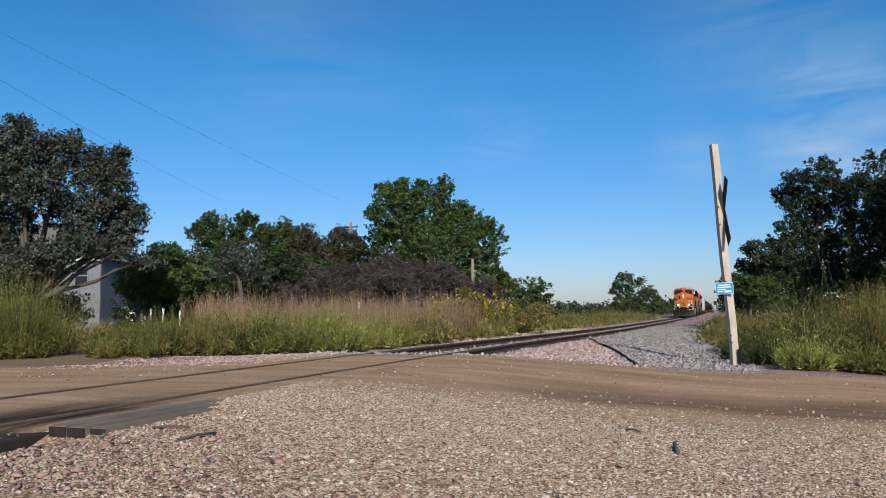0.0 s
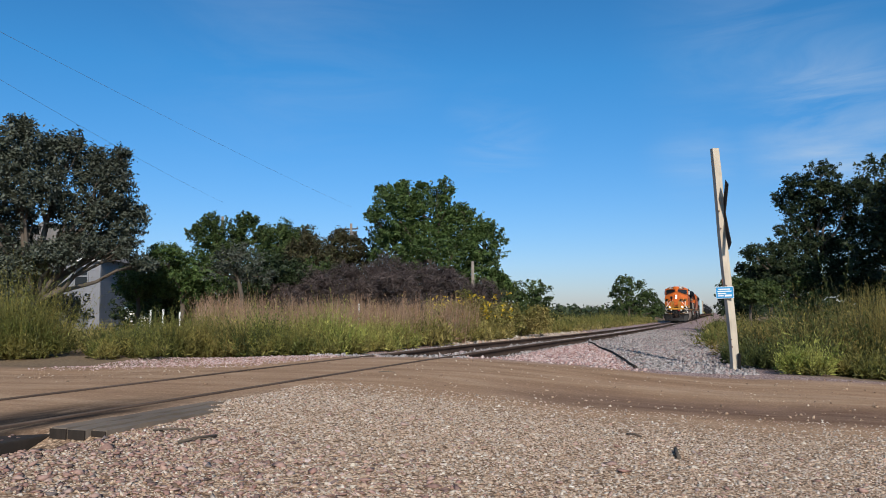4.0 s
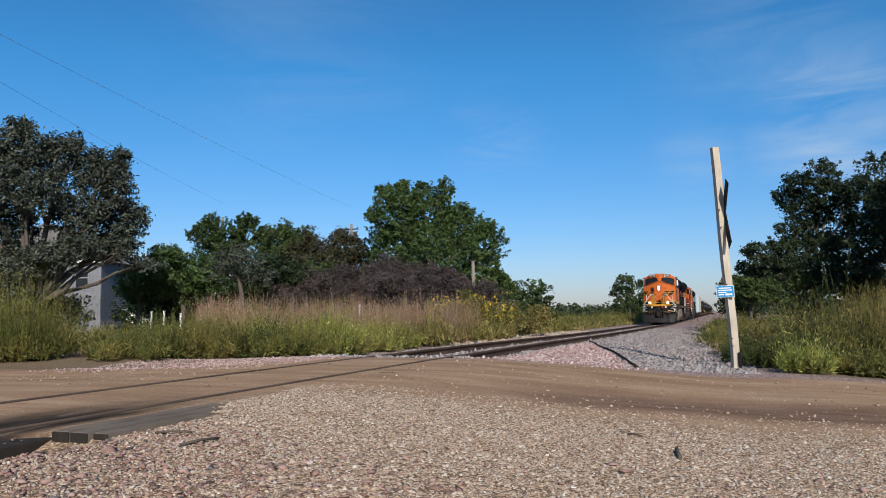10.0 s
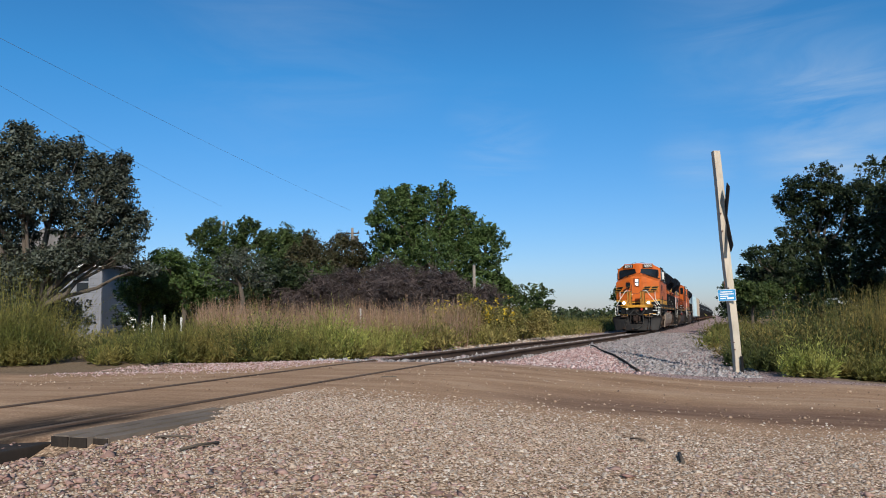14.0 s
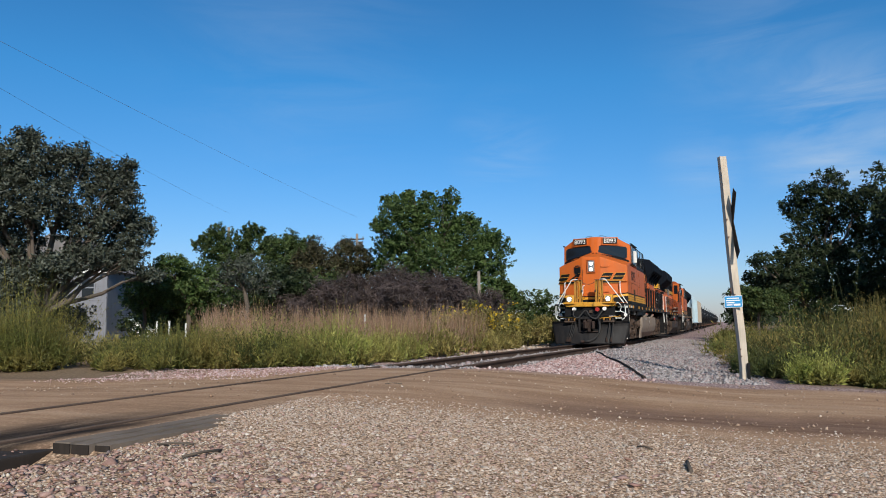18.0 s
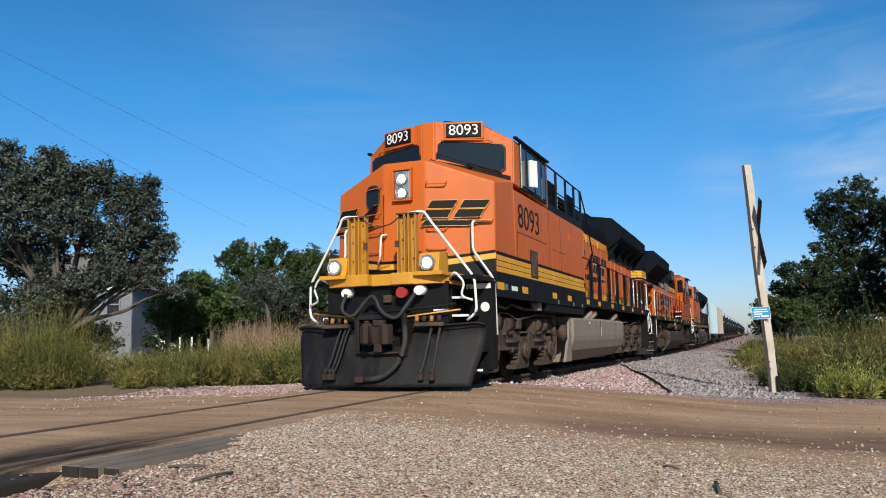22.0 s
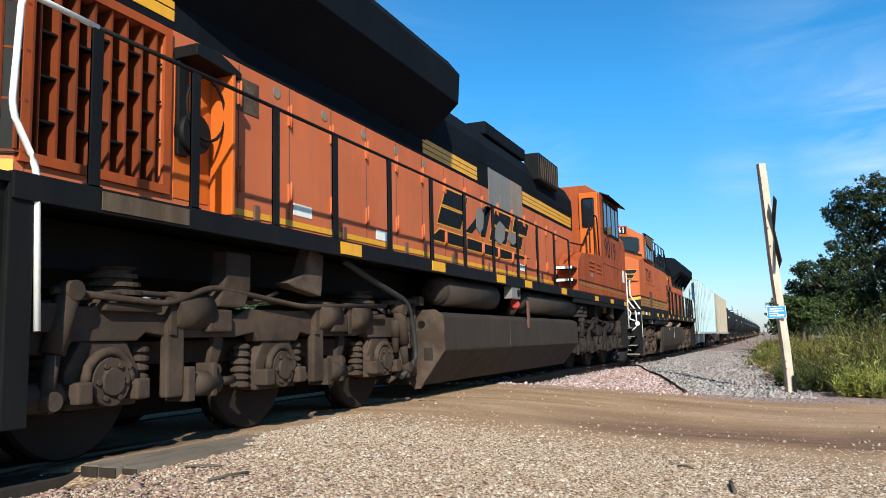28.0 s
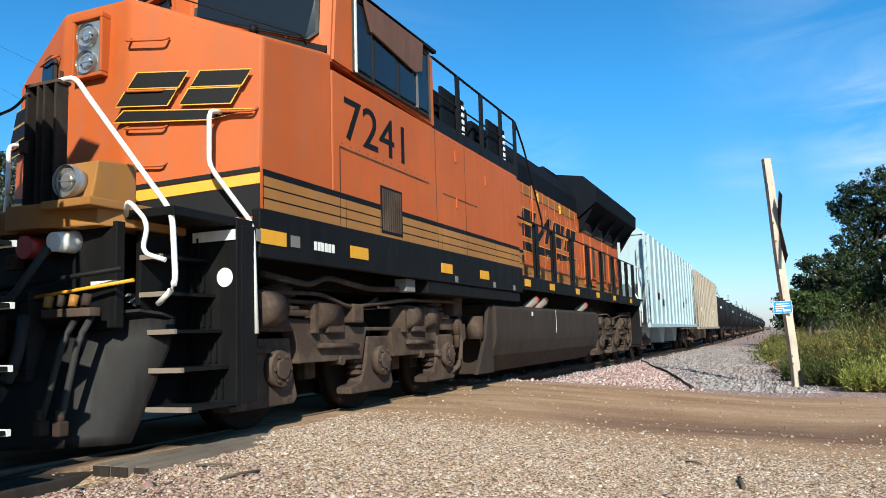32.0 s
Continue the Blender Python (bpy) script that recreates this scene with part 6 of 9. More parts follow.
        for y, z in ((5.62, 3.18), (5.62, 2.55), (6.8, 3.05)):
            part("hinge", box(nb(), *sorted((s * 1.449, s * 1.463)), y - 0.03, y + 0.03, z - 0.08, z + 0.08, 0.006), paint, L)
        # stripes along the cab and cabinet
        part("black_line", box(nb(), *sorted((s * 1.4505, s * 1.4535)), 1.30, 8.37, 2.150, 2.205), "black", L)
        stripe_band(L, s, 1.4535, 1.30, 8.36, 1.868, 2.145, dull, 2, (2.55, 2.66, 3.39, 3.93, 4.95, 5.08, 5.95, 7.15))
        part("black_band", box(nb(), *sorted((s * 1.4505, s * 1.4532)), 1.30, 8.37, 1.865, 2.149), "black", L)
    # stripes round the nose
    for s in (1, -1):
        for mat, z0, z1, sag, lift in (("yellow", 2.075, 2.165, 0.14, 0.012), ("black", 2.175, 2.215, 0.14, 0.010), ("black", 1.75, 2.068, 0.14, 0.008)):
            bm = nb()
            a = [(s * 1.452, 1.27), (s * 0.385, 0.838), (0.0, 0.838)]
            ring = []
            for (x, y), dz in zip(a, (0.0, -sag, -sag)):
                nx, ny = (s * 0.37, -0.93) if dz > -0.1 else (0, -1)
                lo_z = max(1.75, z0 + dz)
                ring.append((bm.verts.new((x + nx * lift, y + ny * lift - 0.008, lo_z)), bm.verts.new((x + nx * lift, y + ny * lift - 0.008, max(1.752, z1 + dz)))))
            for (p, q), (p2, q2) in zip(ring, ring[1:]):
                bm.faces.new((p, p2, q2, q) if s < 0 else (p2, p, q, q2))
            part("nose_stripe", bm, mat, nose)
    # emblem over both halves of the nose front
    for s in (1, -1):
        ang = math.degrees(math.atan2(0.43, 1.07)) * s
        m = Matrix.Translation((s * 0.92, 1.024, 2.90)) @ Matrix.Rotation(radians(ang), 4, "Z") @ FACE_F
        slant_mark(nose, m, 1.06, 0.28, n=2, slash=() if s > 0 else (1,))
    # headlights, door and porthole on the nose
    bm = nb()
    for q in ((-0.175, 0.175, 3.58, 3.63), (-0.175, 0.175, 3.065, 3.10), (-0.175, -0.145, 3.10, 3.58), (0.145, 0.175, 3.10, 3.58)):
        box(bm, q[0], q[1], 0.785, 0.92, q[2], q[3], 0.012)
    part("headlight_surround", bm, paint, nose)
    hb = part("headlight_case", box(nb(), -0.14, 0.14, 0.815, 0.92, 3.10, 3.58, 0.02), "chrome", nose)
    for z in (3.44, 3.20):
        headlamp(hb, 0.0, 0.800, z, 0.095, lit)
    m = Matrix.Translation((-0.60, 0.922, 3.20)) @ Matrix.Rotation(-math.atan2(0.43, 1.07), 4, "Z") @ FACE_F
    for nm, mt, k1, dz in (("porthole_rim", "rubber", 1.15, 0.008), ("porthole_glass", "glass", 1.0, 0.014)):
        bm = extrude(nb(), [(k1 * 0.135 * math.copysign(abs(math.cos(k * 0.3142)) ** 0.6, math.cos(k * 0.3142)), k1 * 0.17 * math.copysign(abs(math.sin(k * 0.3142)) ** 0.6, math.sin(k * 0.3142))) for k in range(20)], -0.02, dz, "z")
        part(nm, bm, mt, nose, "dark oval window in the nose door" if mt == "glass" else "").matrix_basis = m
    part("door_handrail", tube(nb(), arc([(-0.28, 0.80, 2.52), (-0.34, 0.70, 2.50), (-0.36, 0.70, 2.14), (-0.44, 0.78, 2.02)], 4, 0.05), 0.018), "white", nose, "white bent handrail by the nose door")
    bm = nb()
    for x0, x1 in ((-0.365, -0.355),):
        box(bm, x0, x1, 0.832, 0.90, 1.76, 3.2)
    part("nose_door_seam", bm, "under", nose)
    for s in (1, -1):
        for x, z in ((0.42, 3.36), (0.42, 2.92), (0.42, 2.60), (1.12, 2.72), (0.42, 2.28)):
            bm = tube(nb(), arc([(s * x, 0.86 + (x - 0.38) * 0.40, z), (s * x, 0.79 + (x - 0.38) * 0.40, z - 0.04), (s * (x + 0.30), 0.91 + (x - 0.38) * 0.40, z - 0.04), (s * (x + 0.30), 0.98 + (x - 0.38) * 0.40, z)], 3, 0.03), 0.011, 6)
            part("grab_iron", bm, paint, nose)
    # front deck: yellow anticlimber, door posts, ditch light boxes
    bm = nb()
    edge = [(-1.05, 0.30), (-0.95, 0.06), (-0.5, -0.06), (-0.20, -0.08), (-0.19, 0.06), (0.19, 0.06), (0.20, -0.08), (0.5, -0.06), (0.95, 0.06), (1.05, 0.30), (1.05, 0.85), (-1.05, 0.85)]
    extrude(bm, edge, 1.62, 1.80, "z", 0.012)
    deck = part("front_deck", bm, under_yellow, L, "yellow painted front deck edge")
    for s in (1, -1):
        # a pair of channel posts with a narrow slot between them
        for x in (0.27, 0.45):
            bm = box(nb(), *sorted((s * x, s * (x + 0.022))), 0.0, 0.11, 1.79, 2.70, 0.004)
            box(bm, *sorted((s * (x + 0.022), s * (x + 0.115))), 0.085, 0.108, 1.79, 2.70, 0.004)
            box(bm, *sorted((s * (x + 0.115), s * (x + 0.135))), 0.0, 0.11, 1.79, 2.70, 0.004)
            part("gate_post", bm, "ochre" if lit else "grime", deck, "ochre painted channel post")
            for z in (2.02, 2.32, 2.58):
                part("bolt", cyl(nb(), (s * (x + 0.07), 0.085, z), (s * (x + 0.07), 0.070, z), 0.016, seg=8), "rust", deck)
        part("gate_cap", box(nb(), *sorted((s * 0.26, s * 0.60)), 0.0, 0.12, 2.70, 2.725, 0.004), "under", deck)
        part("gate_hinge", box(nb(), *sorted((s * 0.24, s * 0.30)), -0.02, 0.02, 2.20, 2.30, 0.008), "under", deck)
        part("gate_chain", tube(nb(), arc([(s * 0.30, 0.0, 2.66), (s * 0.18, -0.01, 2.56), (0.0, -0.01, 2.53)], 4, 0.1), 0.011, 6), "under", deck)
        bm = nb()
        extrude(bm, [(0.0, 1.80), (0.42, 1.80), (0.42, 2.12), (0.06, 2.09), (0.03, 1.92)], *sorted((s * 0.62, s * 0.95)), "x", 0.012)
        part("lamp_box", bm, under_yellow, deck)
        headlamp(deck, s * 0.79, -0.06, 1.93, 0.105, lit, "ditch_light")
        part("lamp_shelf", box(nb(), *sorted((s * 0.58, s * 1.04)), -0.10, 0.3, 1.74, 1.80, 0.01), under_yellow, deck)
        # white handrails in front and at the steps
        bm = tube(nb(), arc([(s * 0.42, 0.06, 2.72), (s * 0.70, 0.06, 2.74), (s * 0.78, 0.10, 2.60), (s * 1.42, 0.28, 1.70), (s * 1.44, 0.30, 1.18), (s * 1.28, 0.30, 1.06)], 4, 0.10), 0.021)
        part("handrail", bm, "white", L, "white tubular handrail")
        bm = tube(nb(), arc([(s * 1.16, 1.12, 2.68), (s * 1.16, 0.98, 2.66), (s * 1.16, 0.98, 2.20), (s * 1.45, 1.16, 1.72), (s * 1.47, 1.18, 0.84)], 4, 0.08), 0.021)
        part("handrail", bm, "white", L, "white tubular handrail")
        bm = tube(nb(), arc([(s * 1.05, 0.22, 1.70), (s * 1.16, 0.12, 1.80), (s * 1.30, 0.18, 1.62), (s * 1.22, 0.2, 1.42), (s * 1.40, 0.24, 1.36)], 4, 0.08), 0.018)
        part("grab_iron", bm, "white", L)
        corner_steps(L, s, 0.42, 0.96, 1.47, taper=0.27, n=5, edge="white" if lit else "tankgrey")
        part("step_shield", box(nb(), *sorted((s * 0.98, s * 1.47)), 0.99, 1.20, 0.30, 1.70, 0.012), "black", L)
        part("badge", cyl(nb(), (s * 1.36, 0.933, 1.28), (s * 1.36, 0.926, 1.28), 0.075, seg=20), "white", L, "round white stencil badge")
        part("name_plate", box(nb(), *sorted((s * 1.05, s * 1.46)), 0.918, 0.932, 1.57, 1.65), "white", L, "white plate above the steps")
        # marker lights under the deck and cable sockets
        part("mu_receptacle", cyl(nb(), (s * 0.62, -0.02, 1.52), (s * 0.62, 0.2, 1.54), 0.07, 0.09, 14), "white", L)
        hung = ((0.82, 0.70, 0.024), (0.96, 0.88, 0.024)) if s > 0 else ((0.62, 0.82, 0.016), (0.70, 0.90, 0.016), (0.56, 0.76, 0.016))
        for xa, xb, rr in hung:
            bm = tube(nb(), arc([(s * xa, 0.02, 0.98), (s * (xa + 0.01), -0.10, 0.82), (s * (xa * 0.5 + xb * 0.5), -0.13, 0.5), (s * xb, -0.15, 0.27)], 5, 0.2), rr, 7)
            part("air_hose", bm, "rubber", L)
            bm = box(nb(), *sorted((s * (xb - 0.03), s * (xb + 0.04))), -0.19, -0.11, 0.19, 0.29, 0.014)
            cyl(bm, (s * xb, -0.15, 0.27), (s * xb, -0.15, 0.36), rr * 1.35, seg=10)
            part("hose_coupling", bm, "castiron", L)
        part("hose_bracket", box(nb(), *sorted((s * 0.56, s * 1.02)), -0.06, 0.04, 0.98, 1.04, 0.01), "under", L)
        for k in range(4):
            part("valve", cyl(nb(), (s * (0.60 + 0.12 * k), -0.04, 1.05), (s * (0.60 + 0.12 * k), -0.02, 1.13), 0.032, seg=10), "castiron" if k % 2 else "yellow_dull", L)
        part("cut_lever", tube(nb(), [(s * 0.3, -0.02, 1.12), (s * 1.25, 0.1, 1.22)], 0.014, 6), "yellow", L)
    part("marker_light", cyl(nb(), (0.34, -0.03, 1.50), (0.34, 0.15, 1.50), 0.085, 0.075, 18), "red", L, "round red marker disc")
    part("pilot_plate", box(nb(), -1.03, 1.03, 0.16, 0.24, 0.90, 1.66, 0.01), "black", L)
    bm = tube(nb(), arc([(-0.60, -0.02, 1.50), (-0.66, -0.10, 1.25), (-0.45, -0.12, 1.12), (-0.12, -0.05, 1.52), (0.05, -0.12, 1.20), (0.30, -0.12, 1.08), (0.58, -0.03, 1.48)], 6, 0.2), 0.030)
    part("jumper_cable", bm, "rubber", L, "black looped jumper cable")
    bm = tube(nb(), [(-1.1, 0.0, 1.24), (-0.4, -0.03, 1.18), (0.5, -0.02, 1.24), (1.2, 0.05, 1.3)], 0.02, 6)
    part("brake_hose_rail", bm, "black", L)
    bm = nb()
    for q in ((-0.44, 0.44, 1.10, 1.18), (-0.44, 0.44, 0.54, 0.62), (-0.44, -0.36, 0.62, 1.10), (0.36, 0.44, 0.62, 1.10)):
        box(bm, q[0], q[1], -0.06, 0.30, q[2], q[3], 0.01)
    part("draft_pocket", bm, "plow", L)
    part("pocket_back", box(nb(), -0.40, 0.40, 0.26, 0.32, 0.58, 1.14), "black", L)
    part("uncoupling_rod", tube(nb(), [(-0.38, -0.10, 0.60), (0.0, -0.12, 0.585), (0.40, -0.10, 0.60)], 0.016, 6), "castiron", L)
    part("pilot_plate_label", box(nb(), 0.80, 1.05, 0.150, 0.158, 1.20, 1.235), "white", L)
    part("socket", box(nb(), -0.02, 0.12, 0.10, 0.16, 1.36, 1.48, 0.012), "under", L)
    coupler(L, -0.05, -1)
    # plow: two swept blades with a rounded top edge; the lead engine's is the wider one
    kx = 1.12 if lit else 0.82
    ky = 0.42 if lit else 1.0
    for s in (1, -1):
        bm = nb()
        prof = [(0.95, 0.16), (0.75, 0.10), (0.45, 0.0), (0.16, -0.10), (0.09, -0.13)]
        rows = []
        for x, back, zt in ((0.0, -0.12, 0.68), (0.34, -0.10, 0.68), (0.46, -0.09, 0.93), (0.95, 0.05, 0.97), (1.32, 0.26, 1.0), (1.42, 0.40, 0.97)):
            col = []
            back *= 0.3 if lit and back > 0 else 1.0
            for z, dy in prof:
                zz = min(z, zt) if z > 0.5 else z
                col.append((s * x * (1.0 - 0.13 * max(0.0, (0.75 - zz) / 0.75)), dy + back + 0.02, zz if z < 0.9 else zt))
            rows.append([(px * kx, py, pz) for px, py, pz in col])
        fr = [[bm.verts.new(p) for p in col] for col in rows]
        bk = [[bm.verts.new((p[0], p[1] + 0.03, p[2])) for p in col] for col in rows]
        for A in (fr, bk):
            for i in range(len(A) - 1):
                for j in range(len(prof) - 1):
                    f = bm.faces.new((A[i][j], A[i + 1][j], A[i + 1][j + 1], A[i][j + 1]))
                    f.smooth = True
        n, k = len(rows), len(prof)
        loop_f = [fr[i][0] for i in range(n)] + [fr[n - 1][j] for j in range(1, k)] + [fr[i][k - 1] for i in range(n - 2, -1, -1)]
        loop_b = [bk[i][0] for i in range(n)] + [bk[n - 1][j] for j in range(1, k)] + [bk[i][k - 1] for i in range(n - 2, -1, -1)]
        for i in range(len(loop_f) - 1):
            bm.faces.new((loop_f[i], loop_f[i + 1], loop_b[i + 1], loop_b[i]))
        bmesh.ops.recalc_face_normals(bm, faces=bm.faces[:])
        pl = part("plow", bm, "plow", L, "scuffed black steel snow plow")
        bm = nb()
        for (xa, ya, za), (xb, yb, zb) in zip(((0.46, 0.08, 0.94), (0.95, 0.22, 0.975), (1.32, 0.43, 1.0)), ((0.95, 0.22, 0.975), (1.32, 0.43, 1.0), (1.42, 0.57, 0.975))):
            v = [bm.verts.new((s * x * kx, y * ky if y > 0.1 else y, z)) for x, y, z in ((xa, ya - 0.10, za + 0.035), (xb, yb - 0.10, zb + 0.035), (xb, yb + 0.03, zb), (xa, ya + 0.03, za), (xa, ya - 0.10, za + 0.015), (xb, yb - 0.10, zb + 0.015), (xb, yb + 0.03, zb - 0.02), (xa, ya + 0.03, za - 0.02))]
            for f in ((0, 1, 2, 3), (7, 6, 5, 4), (0, 4, 5, 1), (3, 2, 6, 7), (0, 3, 7, 4), (1, 5, 6, 2)):
                bm.faces.new([v[i] for i in f])
        bmesh.ops.recalc_face_normals(bm, faces=bm.faces[:])
        part("plow_lip", bm, "plow", pl)
    for x in (-0.72, -0.3, 0.3, 0.72):
        part("plow_bracket", box(nb(), x - 0.02, x + 0.02, 0.14, 0.6, 0.3, 0.86), "plow", L)
    # roof gear over the cabinet, with its railing
    for y0, y1, z1, x1 in ((5.0, 6.1, 4.22, 1.12), (6.15, 7.2, 4.30, 1.05), (7.25, 8.3, 4.15, 1.10)):
        bm = box(nb(), -x1, x1, y0, y1, 3.416, z1, 0.04)
        bx = part("blower_housing", bm, "hoodblack", L)
        for s in (1, -1):
            bm = nb()
            for k in range(5):
                box(bm, *sorted((s * x1, s * (x1 + 0.02))), y0 + 0.12, y1 - 0.12, 3.55 + k * 0.11, 3.60 + k * 0.11)
            part("vent_slats", bm, "black", bx)
    for s in (1, -1):
        x = s * 1.40
        h = part("roof_railing", tube(nb(), arc([(x, 4.98, 3.44), (x, 4.98, 4.40), (x, 8.55, 4.40), (x, 9.05, 4.0), (x, 10.0, 2.86), (x, 10.0, 2.72)], 3, 0.08), 0.018), "black", L)
        for y in (5.9, 6.85, 7.75, 8.5):
            part("railing_post", box(nb(), x - 0.018, x + 0.018, y - 0.05, y + 0.05, 3.40, 4.40), "black", h)
        part("mid_rail", tube(nb(), [(x, 4.98, 3.95), (x, 8.55, 3.95)], 0.013, 6), "black", h)
        part("edge_plate", box(nb(), x - 0.01, x + 0.01, 5.0, 8.35, 3.416, 3.60), "black", h)
        for y in (5.45, 7.3):
            part("side_grille", box(nb(), *sorted((s * 1.30, s * 1.34)), y, y + 0.85, 3.45, 4.15, 0.01), "hoodblack", h)
            bm = nb()
            for k in range(6):
                box(bm, *sorted((s * 1.34, s * 1.352)), y + 0.74, y + 0.82, 3.5 + k * 0.1, 3.56 + k * 0.1)
            part("white_label", bm, "white", h)
    # long hood
    hood = part("long_hood", box(nb(), -0.95, 0.95, 8.383, 20.15, 1.747, 3.70, 0.015), paint, L)
    bm = nb()
    extrude(bm, [(-0.95, 3.702), (0.95, 3.702), (0.95, 4.05), (0.80, 4.36), (0.45, 4.47), (-0.45, 4.47), (-0.80, 4.36), (-0.95, 4.05)], 8.383, 20.15, "y", 0.01)
    roof = part("hood_roof", bm, "hoodblack", L)
    part("exhaust_stack", box(nb(), -0.4, 0.4, 11.6, 12.6, 4.46, 4.62, 0.03), "hoodblack", L)
    part("roof_hatch", box(nb(), -0.7, 0.7, 12.9, 14.3, 4.40, 4.55, 0.04), "hoodblack", L)
    for s in (1, -1):
        stripe_band(L, s, 0.951, 8.45, 14.6, 3.49, 3.68, dull, 2, (9.5, 10.4, 11.3, 12.2, 13.1, 14.0))
        part("black_line", box(nb(), *sorted((s * 0.9505, s * 0.953)), 8.45, 14.6, 3.47, 3.487), "black", L)
        stripe_band(L, s, 0.951, 8.45, 20.1, 1.86, 2.10, dull, 2, (9.4, 10.3, 11.2, 12.1, 13.0, 13.9, 14.8, 16.0, 17.2, 18.4, 19.4))
        slant_mark(L, on_side(s, 0.952, 12.4, 2.92), 4.6, 0.56)
        # hood doors
        for k in range(14):
            y = 8.9 + k * 0.47
            bm = box(nb(), *sorted((s * 0.951, s * 0.962)), y + 0.004, y + 0.018, 1.80, 3.70, 0.003)
            part("door_edge", bm, paint, L)
            part("door_seam", box(nb(), *sorted((s * 0.951, s * 0.955)), y - 0.006, y + 0.003, 2.14, 3.46), "rust", L)
        for k in range(7):
            y = 9.1 + k * 0.94
            for z in (2.35, 3.30):
                part("hinge", box(nb(), *sorted((s * 0.951, s * 0.97)), y - 0.02, y + 0.02, z - 0.06, z + 0.06), paint, L)
        for y, w in ((15.3, 0.5), (16.1, 0.5), (17.6, 0.42), (18.4, 0.42)):
            part("hood_door", box(nb(), *sorted((s * 0.951, s * 0.985)), y, y + w, 1.95, 3.25, 0.02), paint, L)
            part("door_grille", box(nb(), *sorted((s * 0.985, s * 0.992)), y + 0.1, y + w - 0.1, 2.2, 3.0), "under", L)
        part("hand_wheel", tube(nb(), [(s * 1.0, 19.5 + 0.30 * math.cos(k * 0.3307), 2.6 + 0.30 * math.sin(k * 0.3307)) for k in range(20)], 0.02, 6), paint, L, "orange hand brake wheel")
        # radiator wings
        bm = nb()
        extrude(bm, [(s * 0.90, 3.55), (s * 0.96, 3.58), (s * 1.44, 3.94), (s * 1.46, 4.30), (s * 1.15, 4.62), (s * 0.5, 4.72), (s * 0.3, 4.72), (s * 0.3, 3.72)], 14.85, 20.75, "y", 0.015)
        wing = part("radiator_wing", bm, "hoodblack", L, "dark overhanging radiator housing")
        for y in (15.0, 16.4, 17.8, 19.2, 20.6):
            part("wing_brace", extrude(nb(), [(s * 0.955, 3.22), (s * 0.955, 3.60), (s * 1.38, 3.90)], y - 0.03, y + 0.03, "y"), "hoodblack", wing)
        part("radiator_screen", box(nb(), *sorted((s * 0.951, s * 0.975)), 15.1, 20.0, 3.28, 3.54, 0.004), "under", wing)
        part("end_panel", box(nb(), *sorted((s * 0.96, s * 1.385)), 8.384, 8.80, 1.76, 3.38, 0.01), paint, L)
        stripe_band(L, s, 1.386, 8.40, 8.78, 1.868, 2.145, dull, 2)
        part("black_band", box(nb(), *sorted((s * 1.384, s * 1.3865)), 8.40, 8.79, 1.865, 2.20), "black", L)
        part("panel_latch", box(nb(), *sorted((s * 1.386, s * 1.41)), 8.70, 8.77, 1.98, 2.12, 0.01), "black", L)
        for y in (9.55, 11.3, 13.1):
            bm = cyl(nb(), (s * 0.955, y, 3.58), (s * 0.985, y, 3.58), 0.05, seg=12)
            box(bm, *sorted((s * 0.955, s * 0.99)), y - 0.02, y + 0.02, 3.44, 3.56, 0.006)
            part("lifting_lug", bm, "yellow", L)
        for y in (9.05, 11.2, 13.0, 14.2):
            bm = box(nb(), *sorted((s * 0.955, s * 0.985)), y - 0.06, y + 0.06, 1.90, 2.06, 0.008)
            cyl(bm, (s * 0.985, y, 1.96), (s * 1.0, y, 1.96), 0.03, seg=8)
            part("door_latch", bm, "yellow_dull", L)
        for y in (9.62, 9.70, 10.85, 10.89):
            part("drain_tube", tube(nb(), [(s * 0.975, y, 1.78), (s * 0.975, y, 3.72)], 0.011, 6), paint, L)
        part("notice", box(nb(), *sorted((s * 0.9555, s * 0.958)), 9.06, 9.16, 3.02, 3.16), "grey", L, "small grey notice, illegible")
        part("handrail", tube(nb(), [(s * 1.455, 8.30, 2.72), (s * 1.455, 9.42, 2.72)], 0.017), "black", L)
        # walkway railing
        handrail(L, s * 1.455, [9.42, 10.6, 12.1, 13.6, 15.1, 16.6, 17.6, 18.6, 19.7], 1.56, 2.72, "black", 0.085, "walkway_railing", deep=0.06)
        part("handrail", tube(nb(), arc([(s * 1.455, 20.2, 2.72), (s * 1.455, 20.5, 2.70), (s * 1.45, 20.55, 2.1), (s * 1.45, 20.6, 0.9)], 4, 0.08), 0.02), "white", L, "white tubular handrail")
        part("handrail", tube(nb(), arc([(s * 0.55, 21.2, 2.75), (s * 0.85, 21.2, 2.72), (s * 1.30, 21.2, 1.8), (s * 1.42, 21.2, 1.6), (s * 1.42, 21.2, 1.0), (s * 1.25, 21.2, 0.95)], 4, 0.1), 0.02), "white", L, "white tubular handrail")
        corner_steps(L, s, 20.65, 21.15, facing=1, edge="tankgrey")
        part("rear_panel", box(nb(), *sorted((s * 0.98, s * 1.46)), 20.6, 20.645, 0.35, 1.7, 0.01), "black", L)
        # fuel tank side with sloped foot
    bm = nb()
    extrude(bm, [(-1.42, 1.18), (-1.34, 1.24), (1.34, 1.24), (1.42, 1.18), (1.42, 0.80), (1.405, 0.68), (1.33, 0.46), (1.05, 0.19), (-1.05, 0.19), (-1.33, 0.46), (-1.405, 0.68), (-1.42, 0.80)], 7.15, 14.55, "y", 0.02)
    ft = part("fuel_tank", bm, tank, L, "large dusty fuel tank")
